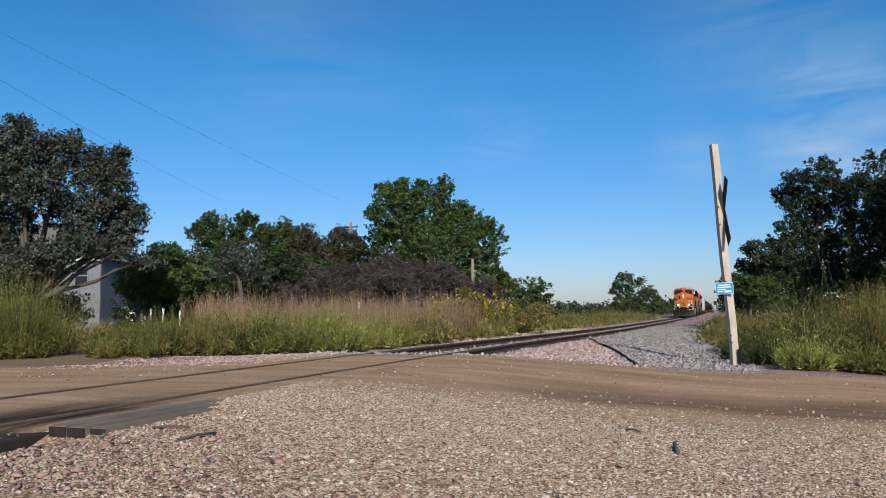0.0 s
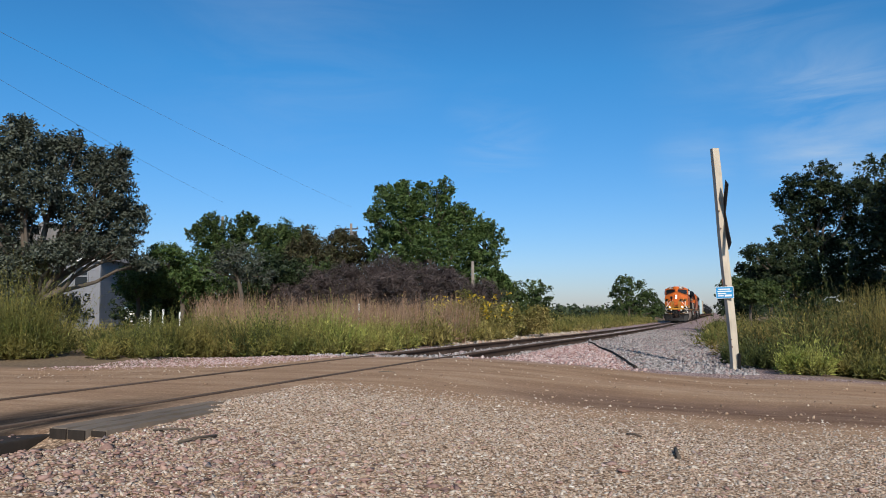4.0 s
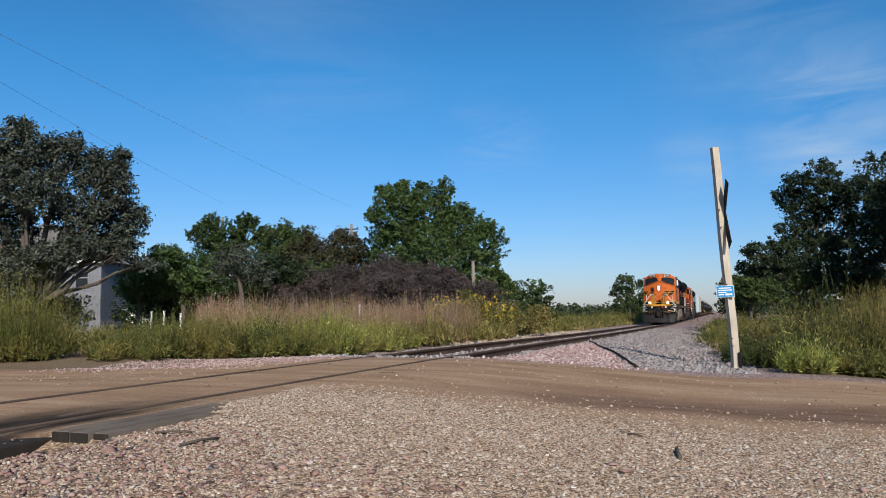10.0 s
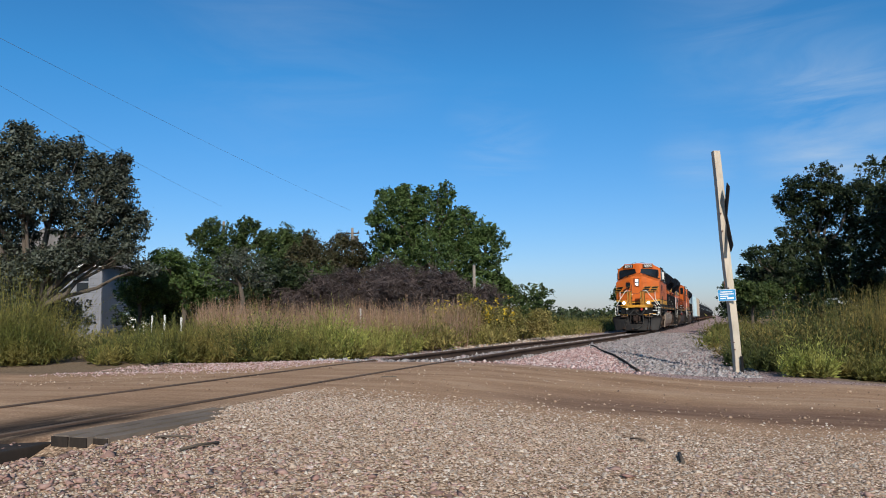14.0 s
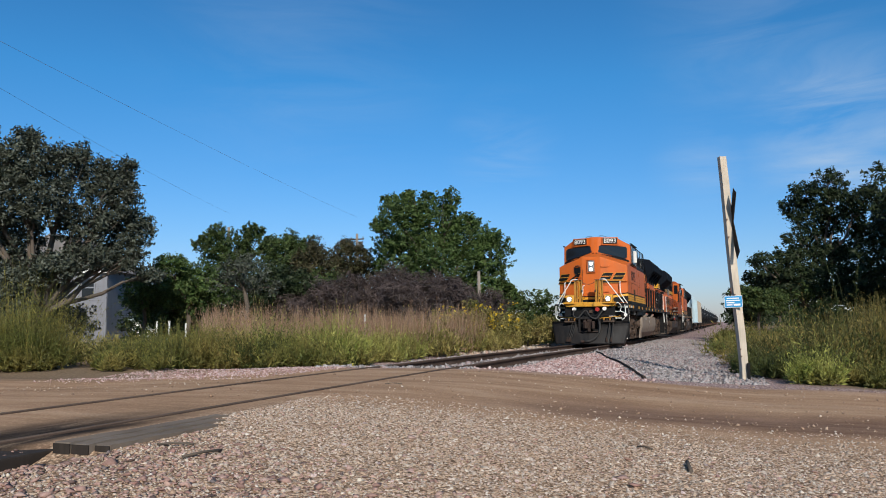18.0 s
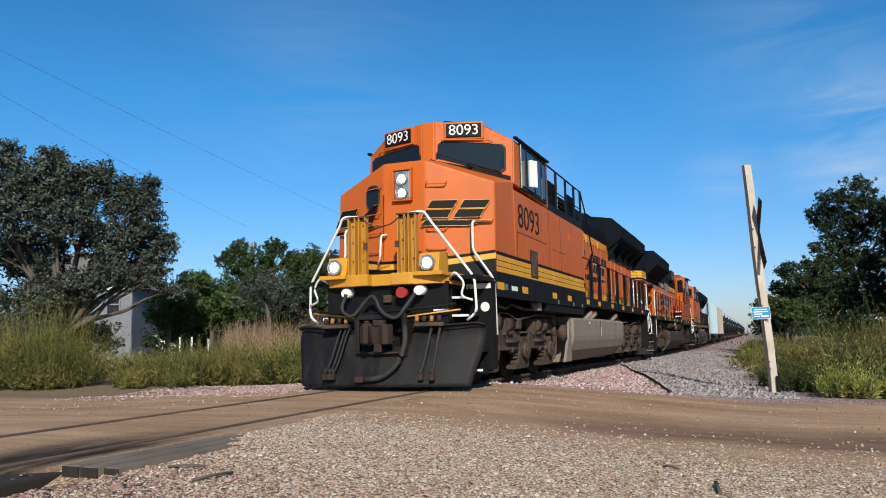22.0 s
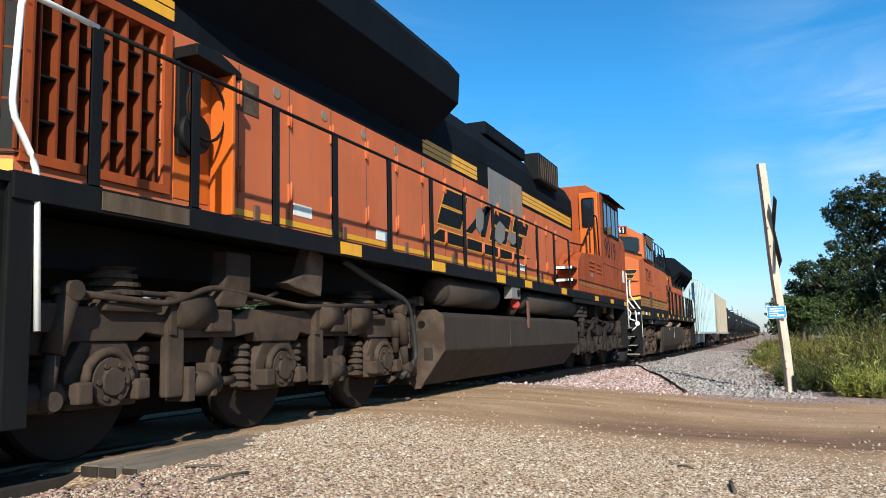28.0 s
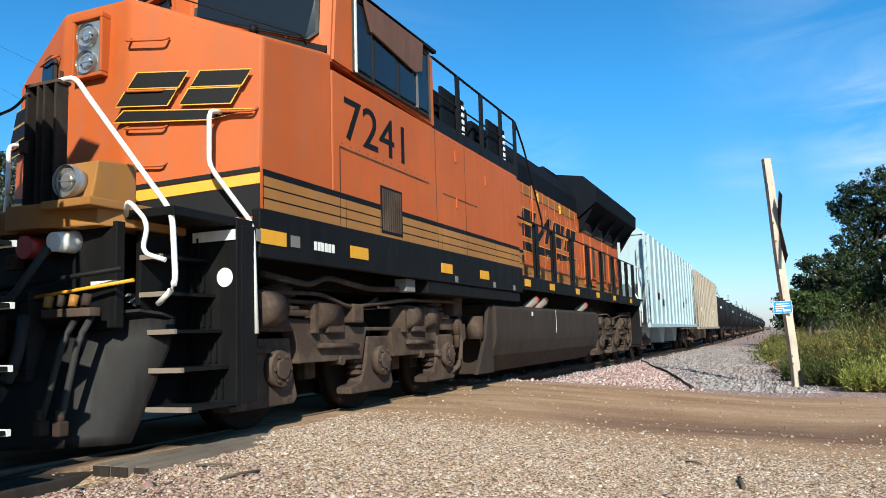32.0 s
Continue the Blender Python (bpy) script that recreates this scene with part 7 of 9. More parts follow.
    for s in (1, -1):
        bm = extrude(nb(), [(6.45, 0.22), (7.14, 0.22), (7.14, 1.20), (7.0, 1.20), (6.85, 0.75)], *sorted((s * 1.30, s * 1.36)), "x", 0.01)
        part("tank_end_plate", bm, tank, ft)
        part("air_dryer", cyl(nb(), (s * 1.22, 6.75, 0.72), (s * 1.22, 6.75, 1.05), 0.13, seg=16), "under", L)
        for y in (9.3, 9.9, 13.2):
            fl = part("filler_pipe", cyl(nb(), (s * 1.20, y - 0.10, 1.20), (s * 1.38, y + 0.10, 1.36), 0.075, seg=14), "tankgrey", ft)
            cyl_end = cyl(nb(), (s * 1.38, y + 0.10, 1.36), (s * 1.41, y + 0.135, 1.388), 0.062, seg=14)
            part("filler_cap", cyl_end, "castiron" if y == 9.9 else "red", fl, "dark open filler neck" if y == 9.9 else "red filler cap")
        sg = part("sight_gauge", box(nb(), *sorted((s * 1.420, s * 1.426)), 10.53, 10.60, 0.78, 1.20, 0.002), "tankdark", ft, "narrow sight glass let into the tank")
        part("sight_glass", box(nb(), *sorted((s * 1.426, s * 1.430)), 10.55, 10.58, 0.80, 1.18), "black", sg)
        part("gauge_edge", box(nb(), *sorted((s * 1.426, s * 1.431)), 10.605, 10.612, 0.77, 1.21), "white", sg)
        part("tank_plate", box(nb(), *sorted((s * 1.420, s * 1.425)), 9.02, 9.10, 1.08, 1.15), "white", ft)
        part("air_reservoir", cyl(nb(), (s * 1.02, 14.7, 1.12), (s * 1.02, 15.4, 1.12), 0.17, seg=18), "under", L)
        for y in (6.2, 14.9, 20.2):
            part("sand_trap", box(nb(), *sorted((s * 0.8, s * 1.2)), y - 0.15, y + 0.15, 1.05, 1.35, 0.03), "under", L)
        bm = cyl(nb(), (s * 1.25, 1.42, 1.05), (s * 1.25, 1.74, 1.05), 0.16, seg=18)
        part("bell_housing", bm, "under", L)
        part("lamp_bracket", box(nb(), *sorted((s * 1.25, s * 1.4)), 4.1, 4.35, 1.30, 1.45, 0.01), "grey", L)
    truck(L, (1.88, 3.85, 5.78), keyed, "low")
    truck(L, (15.9, 17.85, 19.75), keyed, "low")
    bm = tube(nb(), arc([(1.3, 1.5, 1.35), (1.32, 2.2, 1.28), (1.3, 2.5, 1.38), (1.3, 3.4, 1.30), (1.28, 4.4, 1.34)], 4, 0.2), 0.03)
    part("air_pipe", bm, "under", L)
    bm = box(nb(), -1.25, 1.25, 21.2, 21.28, 0.35, 1.68, 0.01)
    part("rear_plate", bm, "black", L)
    coupler(L, 21.4, 1)
    part("rear_marker", box(nb(), -0.75, 0.75, 20.15, 20.18, 1.75, 3.7), paint, L)
    return L


def reversed_loco(label, number, keyed):
    """Six-axle locomotive running hood first; its crew cab trails. y runs back from its leading end."""
    L = thing("locomotive", label, "locomotive", "locomotives of the train")
    P = "orange_old"
    Q = "orange_grimy"
    part("frame", box(nb(), -0.75, 0.75, 0.5, 21.2, 1.30, 1.66, 0.02), "black", L)
    part("walkway", box(nb(), -1.44, 1.44, 0.30, 21.2, 1.69, 1.75, 0.006), "black", L)
    for s in (1, -1):
        part("side_sill", box(nb(), *sorted((s * 1.40, s * 1.46)), 1.0, 21.2, 1.60, 1.76, 0.006), "black", L)
        part("side_sill_apron", box(nb(), *sorted((s * 1.38, s * 1.44)), 14.6, 21.1, 1.50, 1.598, 0.006), "black", L)
        plates(L, s, 1.462, (4.8, 7.05, 9.55, 11.05, 13.6), 1.68, 0.42, 0.12)
        plates(L, s, 1.462, (16.85, 18.85, 20.9), 1.66, 0.40, 0.11)
        stripe_band(L, s, 0.915, 3.36, 14.9, 1.925, 1.985, "yellow", 0, (4.2, 5.4, 6.6, 7.8, 9.2, 10.6, 12.0, 13.6, 15.2))
    # hood end with cut corners
    bm = nb()
    extrude(bm, [(-0.91, 1.9), (-0.72, 1.25), (0.72, 1.25), (0.91, 1.42), (0.91, 1.5), (0.70, 1.5), (0.70, 2.74), (0.91, 2.74), (0.91, 16.95), (-0.91, 16.95)], 1.752, 3.35, "z", 0.006)
    hood = part("long_hood", bm, P, L)
    bm = nb()
    extrude(bm, [(-0.908, 1.9), (-0.718, 1.252), (0.718, 1.252), (0.908, 1.422), (0.908, 16.95), (-0.908, 16.95)], 3.352, 3.75, "z", 0.004)
    part("hood_top_band", bm, "hoodblack", L)
    bm = nb()
    extrude(bm, [(-0.908, 3.752), (0.908, 3.752), (0.90, 4.1), (0.74, 4.40), (0.40, 4.50), (-0.40, 4.50), (-0.74, 4.40), (-0.90, 4.1)], 1.28, 17.0, "y", 0.01)
    part("hood_roof", bm, "hoodblack", L)
    # yellow bands round the end
    for z0, z1, n in ((3.42, 3.73, 3), (1.78, 1.98, 2)):
        for k in range(n):
            a = z0 + k * (z1 - z0) / n
            b = a + (z1 - z0) / n - 0.014
            part("yellow_stripe", box(nb(), -0.715, 0.715, 1.243, 1.249, a, b), "yellow", L)
            for s in (1,):
                bm = extrude(nb(), [(0.722, 1.246), (0.914, 1.418), (0.911, 1.422), (0.718, 1.25)], a, b, "z")
                part("yellow_stripe", bm, "yellow", L)
    for s in (1, -1):
        stripe_band(L, s, 0.911, 1.45, 2.85, 3.42, 3.73, "yellow", 2)
        stripe_band(L, s, 0.911, 7.85, 10.1, 3.40, 3.62, "yellow", 2, (8.6, 9.3))
        stripe_band(L, s, 0.911, 12.7, 16.8, 3.42, 3.66, "yellow", 2, (13.6, 14.5, 15.6))
        for y, w, m in ((10.12, 0.5, "hoodblack"), (10.65, 0.6, "grey"), (11.28, 0.62, "grey"), (11.93, 0.72, "tankgrey")):
            part("patched_panel", box(nb(), *sorted((s * 0.911, s * 0.917)), y, y + w, 3.10 if m != "hoodblack" else 3.36, 3.74), m, L, "bare grey primer patch" if m == "grey" else "")
        slant_mark(L, on_side(s, 0.914, 10.8, 2.74), 4.6, 0.56)
        for pts in (((9.95, 2.60), (10.12, 2.50), (10.30, 2.62), (10.36, 2.86), (10.2, 2.97), (10.0, 2.88)), ((10.9, 2.5), (11.2, 2.42), (11.45, 2.55), (11.5, 2.78), (11.2, 2.86), (10.98, 2.74)), ((11.62, 2.56), (11.95, 2.50), (12.28, 2.60), (12.2, 2.72), (11.8, 2.75))):
            part("worn_patch", extrude(nb(), list(pts), *sorted((s * 0.9195, s * 0.9225)), "x"), "grey", L, "scuffed grey primer patch over the emblem")
        # radiator intake grille: deep frame, upright and level slats, their shade painted in
        back = 0.702 if s > 0 else 0.905
        g = part("intake_frame", box(nb(), *sorted((s * back, s * (back + 0.006))), 1.502, 2.738, 2.02, 3.30), "black", L)
        if s > 0:
            part("intake_sill", box(nb(), 0.702, 0.909, 1.503, 2.737, 1.753, 2.03), P, g)
            part("intake_head", box(nb(), 0.702, 0.909, 1.503, 2.737, 3.27, 3.349), P, g)
        fr = nb()
        for a, b, c, d in ((1.44, 2.80, 3.26, 3.33), (1.44, 2.80, 1.96, 2.03), (1.44, 1.52, 2.031, 3.259), (2.72, 2.80, 2.031, 3.259)):
            box(fr, *sorted((s * 0.911, s * 0.94)), a, b, c, d)
        part("grille_frame", fr, Q, g)
        if s > 0:
            corner = part("intake_corner", extrude(nb(), [(0.735, 1.240), (0.928, 1.412), (0.944, 1.515), (0.934, 1.515), (0.914, 1.424), (0.726, 1.252)], 2.00, 3.31, "z"), "black", L, "dark slatted corner of the radiator intake")
            for px, py in ((0.77, 1.272), (0.85, 1.343), (0.925, 1.41), (0.944, 1.50)):
                part("slat", box(nb(), px - 0.004, px + 0.016, py - 0.012, py + 0.006, 2.03, 3.28), "orange_shaded", corner)
            for z in (2.02, 2.36, 2.70, 3.02, 3.28):
                part("slat", extrude(nb(), [(0.745, 1.246), (0.932, 1.412), (0.950, 1.515), (0.940, 1.515), (0.924, 1.42), (0.738, 1.252)], z - 0.008, z + 0.008, "z"), "orange_shaded", corner)
        for k in range(8):
            y = 1.58 + k * 0.152
            part("slat", box(nb(), *sorted((s * (back + 0.05), s * 0.918)), y - 0.009, y + 0.009, 2.03, 3.26), "orange_shaded", g)
            # level slats in black, which carries their shade
            for z in (2.33, 2.64, 2.95):
                zz = z + (0.06 if k % 2 else -0.06)
                part("slat", box(nb(), *sorted((s * (back + 0.05), s * 0.912)), y + 0.010, y + 0.142 if k < 7 else y + 0.07, zz - 0.008, zz + 0.008), "black", g)
        # open door with hose reel
        part("open_door", box(nb(), *sorted((s * 0.92, s * 1.16)), 3.30, 3.34, 1.85, 3.1, 0.01), "orange", L, "bright orange access door standing open")
        part("door_recess", box(nb(), *sorted((s * 0.88, s * 0.917)), 2.86, 3.28, 1.95, 3.15), "orange", L)
        part("reel_bracket", box(nb(), *sorted((s * 0.918, s * 0.96)), 2.86, 2.98, 2.30, 3.10, 0.01), "black", L)
        part("door_hood", extrude(nb(), [(2.84, 3.10), (3.42, 3.06), (3.42, 3.12), (3.1, 3.22), (2.84, 3.20)], *sorted((s * 0.915, s * 1.16)), "x", 0.01), "black", L)
        part("hose_reel", cyl(nb(), (s * 0.92, 3.02, 2.50), (s * 1.02, 3.02, 2.50), 0.17, seg=18), "black", L)
        part("sill_plaque", box(nb(), *sorted((s * 1.462, s * 1.468)), 1.62, 2.42, 1.62, 1.74), "oldwood", L, "brown notice plate with illegible lines")
        part("hand_wheel", tube(nb(), [(s * 1.06, 3.08 + 0.24 * math.cos(k * 0.3307), 2.72 + 0.27 * math.sin(k * 0.3307)) for k in range(20)], 0.014, 6), "black", L, "thin black hand brake wheel")
        # hood doors, hinges and latches
        for k in range(15):
            y = 3.7 + k * 0.82
            part("door_seam", box(nb(), *sorted((s * 0.911, s * 0.9155)), y - 0.006, y + 0.006, 1.9, 3.33), "rust", L)
        for k in range(15):
            y = 3.7 + k * 0.82
            for z in (2.25, 3.05):
                bm = box(nb(), *sorted((s * 0.911, s * 0.935)), y - 0.028, y - 0.012, z - 0.10, z + 0.10)
                cyl(bm, (s * 0.94, y, z - 0.12), (s * 0.94, y, z + 0.12), 0.012, seg=6)
                box(bm, *sorted((s * 0.911, s * 0.935)), y + 0.012, y + 0.028, z - 0.10, z + 0.10)
                part("hinge", bm, P, L)
            if k % 2 == 0:
                part("latch", box(nb(), *sorted((s * 0.911, s * 0.94)), y + 0.22, y + 0.30, 1.90, 2.05, 0.01), "rust", L)
        for y, z, w in ((4.6, 2.05, 0.34), (6.4, 2.0, 0.34), (12.4, 2.05, 0.3)):
            part("white_label", box(nb(), *sorted((s * 0.911, s * 0.9165)), y, y + w, z, z + 0.12), "white", L, "small white notice, illegible")
        for k in range(5):
            part("filler_badge", cyl(nb(), (s * 0.911, 4.3 + k * 0.9, 3.24), (s * 0.918, 4.3 + k * 0.9, 3.24), 0.06, seg=14), "tankgrey", L)
        part("dark_panel", box(nb(), *sorted((s * 0.911, s * 0.918)), 3.55, 4.0, 2.90, 3.22), "under", L)
        # flared radiator
        bm = nb()
        p = [(s * 0.90, 3.58), (s * 1.44, 4.06), (s * 1.47, 4.48), (s * 1.30, 4.70), (s * 0.5, 4.74), (s * 0.3, 4.74), (s * 0.3, 3.76)]
        extrude(bm, p, 2.78, 7.95, "y", 0.012)
        w = part("radiator_wing", bm, "hoodblack", L, "large dark flared radiator housing")
        bm = nb()
        for k in range(7):
            box(bm, *sorted((s * 0.909, s * 0.925)), 1.65 + k * 0.12, 1.70 + k * 0.12, 3.85, 4.05)
        part("louvre_panel", bm, "hoodblack", L)
        # inertial housing and dynamic brake boxes on the roof
        part("roof_box", box(nb(), *sorted((s * 0.1, s * 0.80)), 10.9, 13.4, 4.42, 4.66, 0.03), "hoodblack", L)
        bx = part("air_intake_box", box(nb(), *sorted((s * 0.72, s * 1.05)), 13.55, 15.15, 4.05, 4.62, 0.02), "black", L)
        bm = nb()
        for k in range(9):
            box(bm, *sorted((s * 1.05, s * 1.065)), 13.65 + k * 0.165, 13.69 + k * 0.165, 4.1, 4.57)
        part("intake_ribs", bm, "under", bx)
        # walkway railing, white at the leading corner
        handrail(L, s * 1.44, [1.57, 2.5, 3.53, 4.53, 5.72, 6.9, 8.06, 9.29, 10.55, 11.78, 13.0, 14.24], 1.72, 2.80, "black", 0.042, "walkway_railing")
        part("handrail", tube(nb(), arc([(s * 1.44, 1.57, 2.80), (s * 1.44, 1.02, 2.82), (s * 1.44, 0.98, 2.1), (s * 1.44, 1.16, 1.80), (s * 1.44, 1.20, 0.86)], 4, 0.09), 0.02), "white", L, "white tubular handrail")
        part("handrail", tube(nb(), arc([(s * 0.0, 0.36, 2.72), (s * 0.42, 0.36, 2.72), (s * 0.62, 0.36, 2.66), (s * 1.30, 0.40, 1.95), (s * 1.34, 0.42, 1.02), (s * 1.16, 0.42, 0.98)], 4, 0.1), 0.02), "white", L, "white tubular handrail, paint chipped")
        part("gate_post", box(nb(), *sorted((s * 0.48, s * 0.54)), 0.33, 0.39, 1.75, 2.72), "yellow_dull", L)
        corner_steps(L, s, 0.42, 0.98, 1.40, edge="tankgrey")
        part("step_shield", box(nb(), *sorted((s * 0.98, s * 1.44)), 0.99, 1.16, 0.32, 1.70, 0.01), "black", L)
        # tank, reservoirs
        bm = cyl(nb(), (s * 1.18, 7.62, 1.41), (s * 1.18, 9.72, 1.41), 0.20, seg=24)
        for ya, yb, ra, rb in ((7.62, 7.55, 0.20, 0.185), (7.55, 7.49, 0.185, 0.145), (7.49, 7.455, 0.145, 0.08), (7.455, 7.445, 0.08, 0.02)):
            cyl(bm, (s * 1.18, ya, 1.41), (s * 1.18, yb, 1.41), ra, rb, 24, cap=False)
        cyl(bm, (s * 1.18, 9.72, 1.41), (s * 1.18, 9.86, 1.41), 0.20, 0.09, 24)
        part("air_reservoir", bm, "tankdark", L, "long dusty brown air reservoir")
        bm = cyl(nb(), (s * 1.18, 11.3, 1.39), (s * 1.18, 15.0, 1.39), 0.20, seg=24)
        cyl(bm, (s * 1.18, 11.3, 1.39), (s * 1.18, 11.16, 1.39), 0.20, 0.09, 24)
        part("air_reservoir", bm, "tankdark", L, "long dusty brown air reservoir")
        part("filler_pipe", cyl(nb(), (s * 1.16, 10.75, 1.12), (s * 1.34, 10.55, 1.30), 0.08, seg=14), "tankdark", L)
        part("filler_cap", cyl(nb(), (s * 1.34, 10.55, 1.30), (s * 1.375, 10.51, 1.335), 0.085, seg=14), "red", L, "red filler cap")
        bx = part("fuel_gauge_box", box(nb(), *sorted((s * 1.30, s * 1.44)), 10.15, 10.62, 1.40, 1.60, 0.01), "grey", L)
        part("gauge_dial", cyl(nb(), (s * 1.44, 10.5, 1.5), (s * 1.455, 10.5, 1.5), 0.06, seg=16), "black", bx)
        part("drain_strap", box(nb(), *sorted((s * 1.38, s * 1.41)), 11.16, 11.24, 0.92, 1.40), "rust", L)
        # box by the cab, with louvres and step
        part("side_cabinet", extrude(nb(), [(14.95, 1.76), (17.75, 1.76), (17.75, 2.78), (15.45, 2.66), (15.1, 2.45), (14.95, 2.1)], *sorted((s * 1.0, s * 1.45)), "x", 0.015), Q, L)
        for y in (16.2, 17.05):
            for dz in range(3):
                for dy in (0, 0.30):
                    part("louvre", box(nb(), *sorted((s * 1.45, s * 1.475)), y + dy, y + dy + 0.24, 2.30 + dz * 0.1, 2.335 + dz * 0.1, 0.008), Q, L)
        part("white_label", box(nb(), *sorted((s * 1.451, s * 1.456)), 16.35, 16.6, 2.16, 2.26), "tankgrey", L, "small faded notice, illegible")
        stripe_band(L, s, 1.4525, 15.0, 21.1, 1.90, 1.96, "yellow_dull", 1, (17.7,))
        part("black_line", box(nb(), *sorted((s * 1.4505, s * 1.454)), 15.0, 21.1, 2.0, 2.03), "black", L)
        for z in (1.95, 2.22):
            st = part("cabinet_step", box(nb(), *sorted((s * 1.05, s * 1.44)), 14.50, 14.94, z, z + 0.05), "black", L)
            part("step_edge", box(nb(), *sorted((s * 1.05, s * 1.44)), 14.48, 14.50, z, z + 0.055), "white", st)
    words("end_number", number, 0.30, "black", L, Matrix.Translation((0.02, 1.247, 3.22)) @ FACE_F, 1.1)
    part("end_door", box(nb(), -0.64, -0.22, 1.238, 1.252, 1.99, 3.41, 0.01), "black", L, "dark recessed door in the hood end")
    part("grab_iron", tube(nb(), [(0.56, 1.22, 2.25), (0.56, 1.18, 2.3), (0.56, 1.18, 3.18), (0.56, 1.22, 3.22)], 0.02, 8), "white", L)
    part("vent_cover", cyl(nb(), (0.42, 1.25, 2.86), (0.42, 1.235, 2.86), 0.13, seg=20), P, L)
    part("white_label", box(nb(), 0.22, 0.32, 1.236, 1.249, 1.98, 2.22), "white", L)
    part("red_label", box(nb(), 0.42, 0.54, 1.236, 1.249, 1.98, 2.14), "red", L)
    for k in range(5):
        part("ladder_rung", tube(nb(), arc([(-0.95, 1.75, 1.9 + k * 0.42), (-1.05, 1.70, 1.9 + k * 0.42), (-1.05, 1.5, 1.9 + k * 0.42), (-0.93, 1.5, 1.9 + k * 0.42)], 2, 0.03), 0.013, 6), "black", L)
    part("pilot_plate", box(nb(), -1.35, 1.35, 0.42, 0.50, 0.75, 1.70, 0.01), "black", L)
    bm = nb()
    extrude(bm, [(-1.35, 0.55), (-0.8, 0.25), (0.8, 0.25), (1.35, 0.55), (1.35, 0.62), (-1.35, 0.62)], 0.14, 0.72, "z", 0.01)
    part("plow", bm, "plow", L, "scuffed black end plow plate")
    for s in (1, -1):
        for k in range(4):
            bm = tube(nb(), arc([(s * (0.42 + k * 0.1), 0.38, 1.35), (s * (0.45 + k * 0.1), 0.24, 1.1), (s * (0.40 + k * 0.1), 0.2, 0.7)], 5, 0.2), 0.022, 7)
            part("air_hose", bm, "rubber", L)
        bm = tube(nb(), arc([(s * 0.62, 0.35, 1.36), (s * 0.75, 0.24, 1.5), (s * 0.95, 0.25, 1.42), (s * 1.05, 0.3, 1.1)], 5, 0.1), 0.02, 7)
        part("grab_iron", bm, "white", L)
    part("draft_pocket", box(nb(), -0.4, 0.4, 0.1, 0.5, 0.6, 1.15, 0.02), "under", L)
    coupler(L, 0.1, -1)
    # crew cab at the trailing end
    cab = part("cab", box(nb(), -1.45, 1.45, 17.76, 20.55, 1.77, 3.50, 0.025), Q, L)
    part("nose", extrude(nb(), [(20.56, 1.77), (21.3, 1.77), (21.32, 3.30), (21.1, 3.52), (20.56, 3.56)], -1.45, 1.45, "x", 0.04), Q, L, "orange nose at the trailing end")
    bm = nb()
    extrude(bm, [(-1.45, 3.50), (1.45, 3.50), (1.45, 4.42), (1.1, 4.66), (-1.1, 4.66), (-1.45, 4.42)], 17.8, 20.5, "y", 0.02)
    part("upper_cab", bm, Q, cab)
    for s in (1, -1):
        part("sun_visor", extrude(nb(), [(s * 1.40, 4.46), (s * 1.62, 4.38), (s * 1.63, 4.40), (s * 1.40, 4.50)], 18.1, 20.7, "y"), "black", cab, "black sun visor over the cab windows")
        part("window_frame", box(nb(), *sorted((s * 1.449, s * 1.458)), 18.15, 20.3, 3.42, 4.34, 0.02), "black", cab)
        for a, b in ((18.2, 18.58), (18.66, 19.2), (19.26, 19.78), (19.86, 20.24)):
            part("side_window", box(nb(), *sorted((s * 1.452, s * 1.464)), a, b, 3.48, 4.28, 0.02), "glass", cab, "dark glass cab side window")
        part("mirror", box(nb(), *sorted((s * 1.47, s * 1.56)), 18.55, 18.72, 3.40, 3.62, 0.02), "under", cab)
        words("road_number", number, 0.70, "black", L, on_side(s, 1.452, 18.98, 3.02), 1.14)
        # rear-facing cab door with window, seen from the walkway
        bm = nb()
        box(bm, *sorted((s * 1.451, s * 1.456)), 17.9, 20.4, 2.60, 2.62)
        box(bm, *sorted((s * 1.451, s * 1.456)), 19.9, 19.91, 2.0, 3.4)
        box(bm, *sorted((s * 1.451, s * 1.456)), 17.9, 17.91, 2.0, 2.6)
        part("door_seam", bm, "under", L)
        part("black_line", box(nb(), *sorted((s * 1.4505, s * 1.4535)), 20.6, 20.62, 1.8, 3.45), "under", L)
        part("white_label", box(nb(), *sorted((s * 1.452, s * 1.457)), 20.70, 20.98, 2.28, 2.62), "white", L, "torn white paper notice")
        bm = box(nb(), *sorted((s * 0.92, s * 1.40)), 17.735, 17.765, 2.65, 4.45, 0.02)
        dr = part("cab_door", bm, "orange", L, "bright orange cab door facing the walkway")
        part("door_window", box(nb(), *sorted((s * 1.0, s * 1.32)), 17.72, 17.738, 3.55, 4.3, 0.04), "glass", dr)
        part("handrail", tube(nb(), arc([(s * 1.42, 14.5, 2.78), (s * 1.42, 15.8, 2.85), (s * 1.42, 17.0, 3.75), (s * 1.42, 17.5, 3.75), (s * 1.42, 17.6, 2.75)], 4, 0.1), 0.018), "black", L)
        for y, z in ((16.55, 3.45), (17.1, 3.75)):
            part("stanchion", box(nb(), *sorted((s * 1.40, s * 1.43)), y - 0.02, y + 0.02, 2.75, z), "black", L)
        corner_steps(L, s, 21.22, 21.75, 1.42, facing=1)
        part("rear_panel", box(nb(), *sorted((s * 0.95, s * 1.45)), 21.0, 21.2, 0.40, 1.72, 0.01), "black", L)
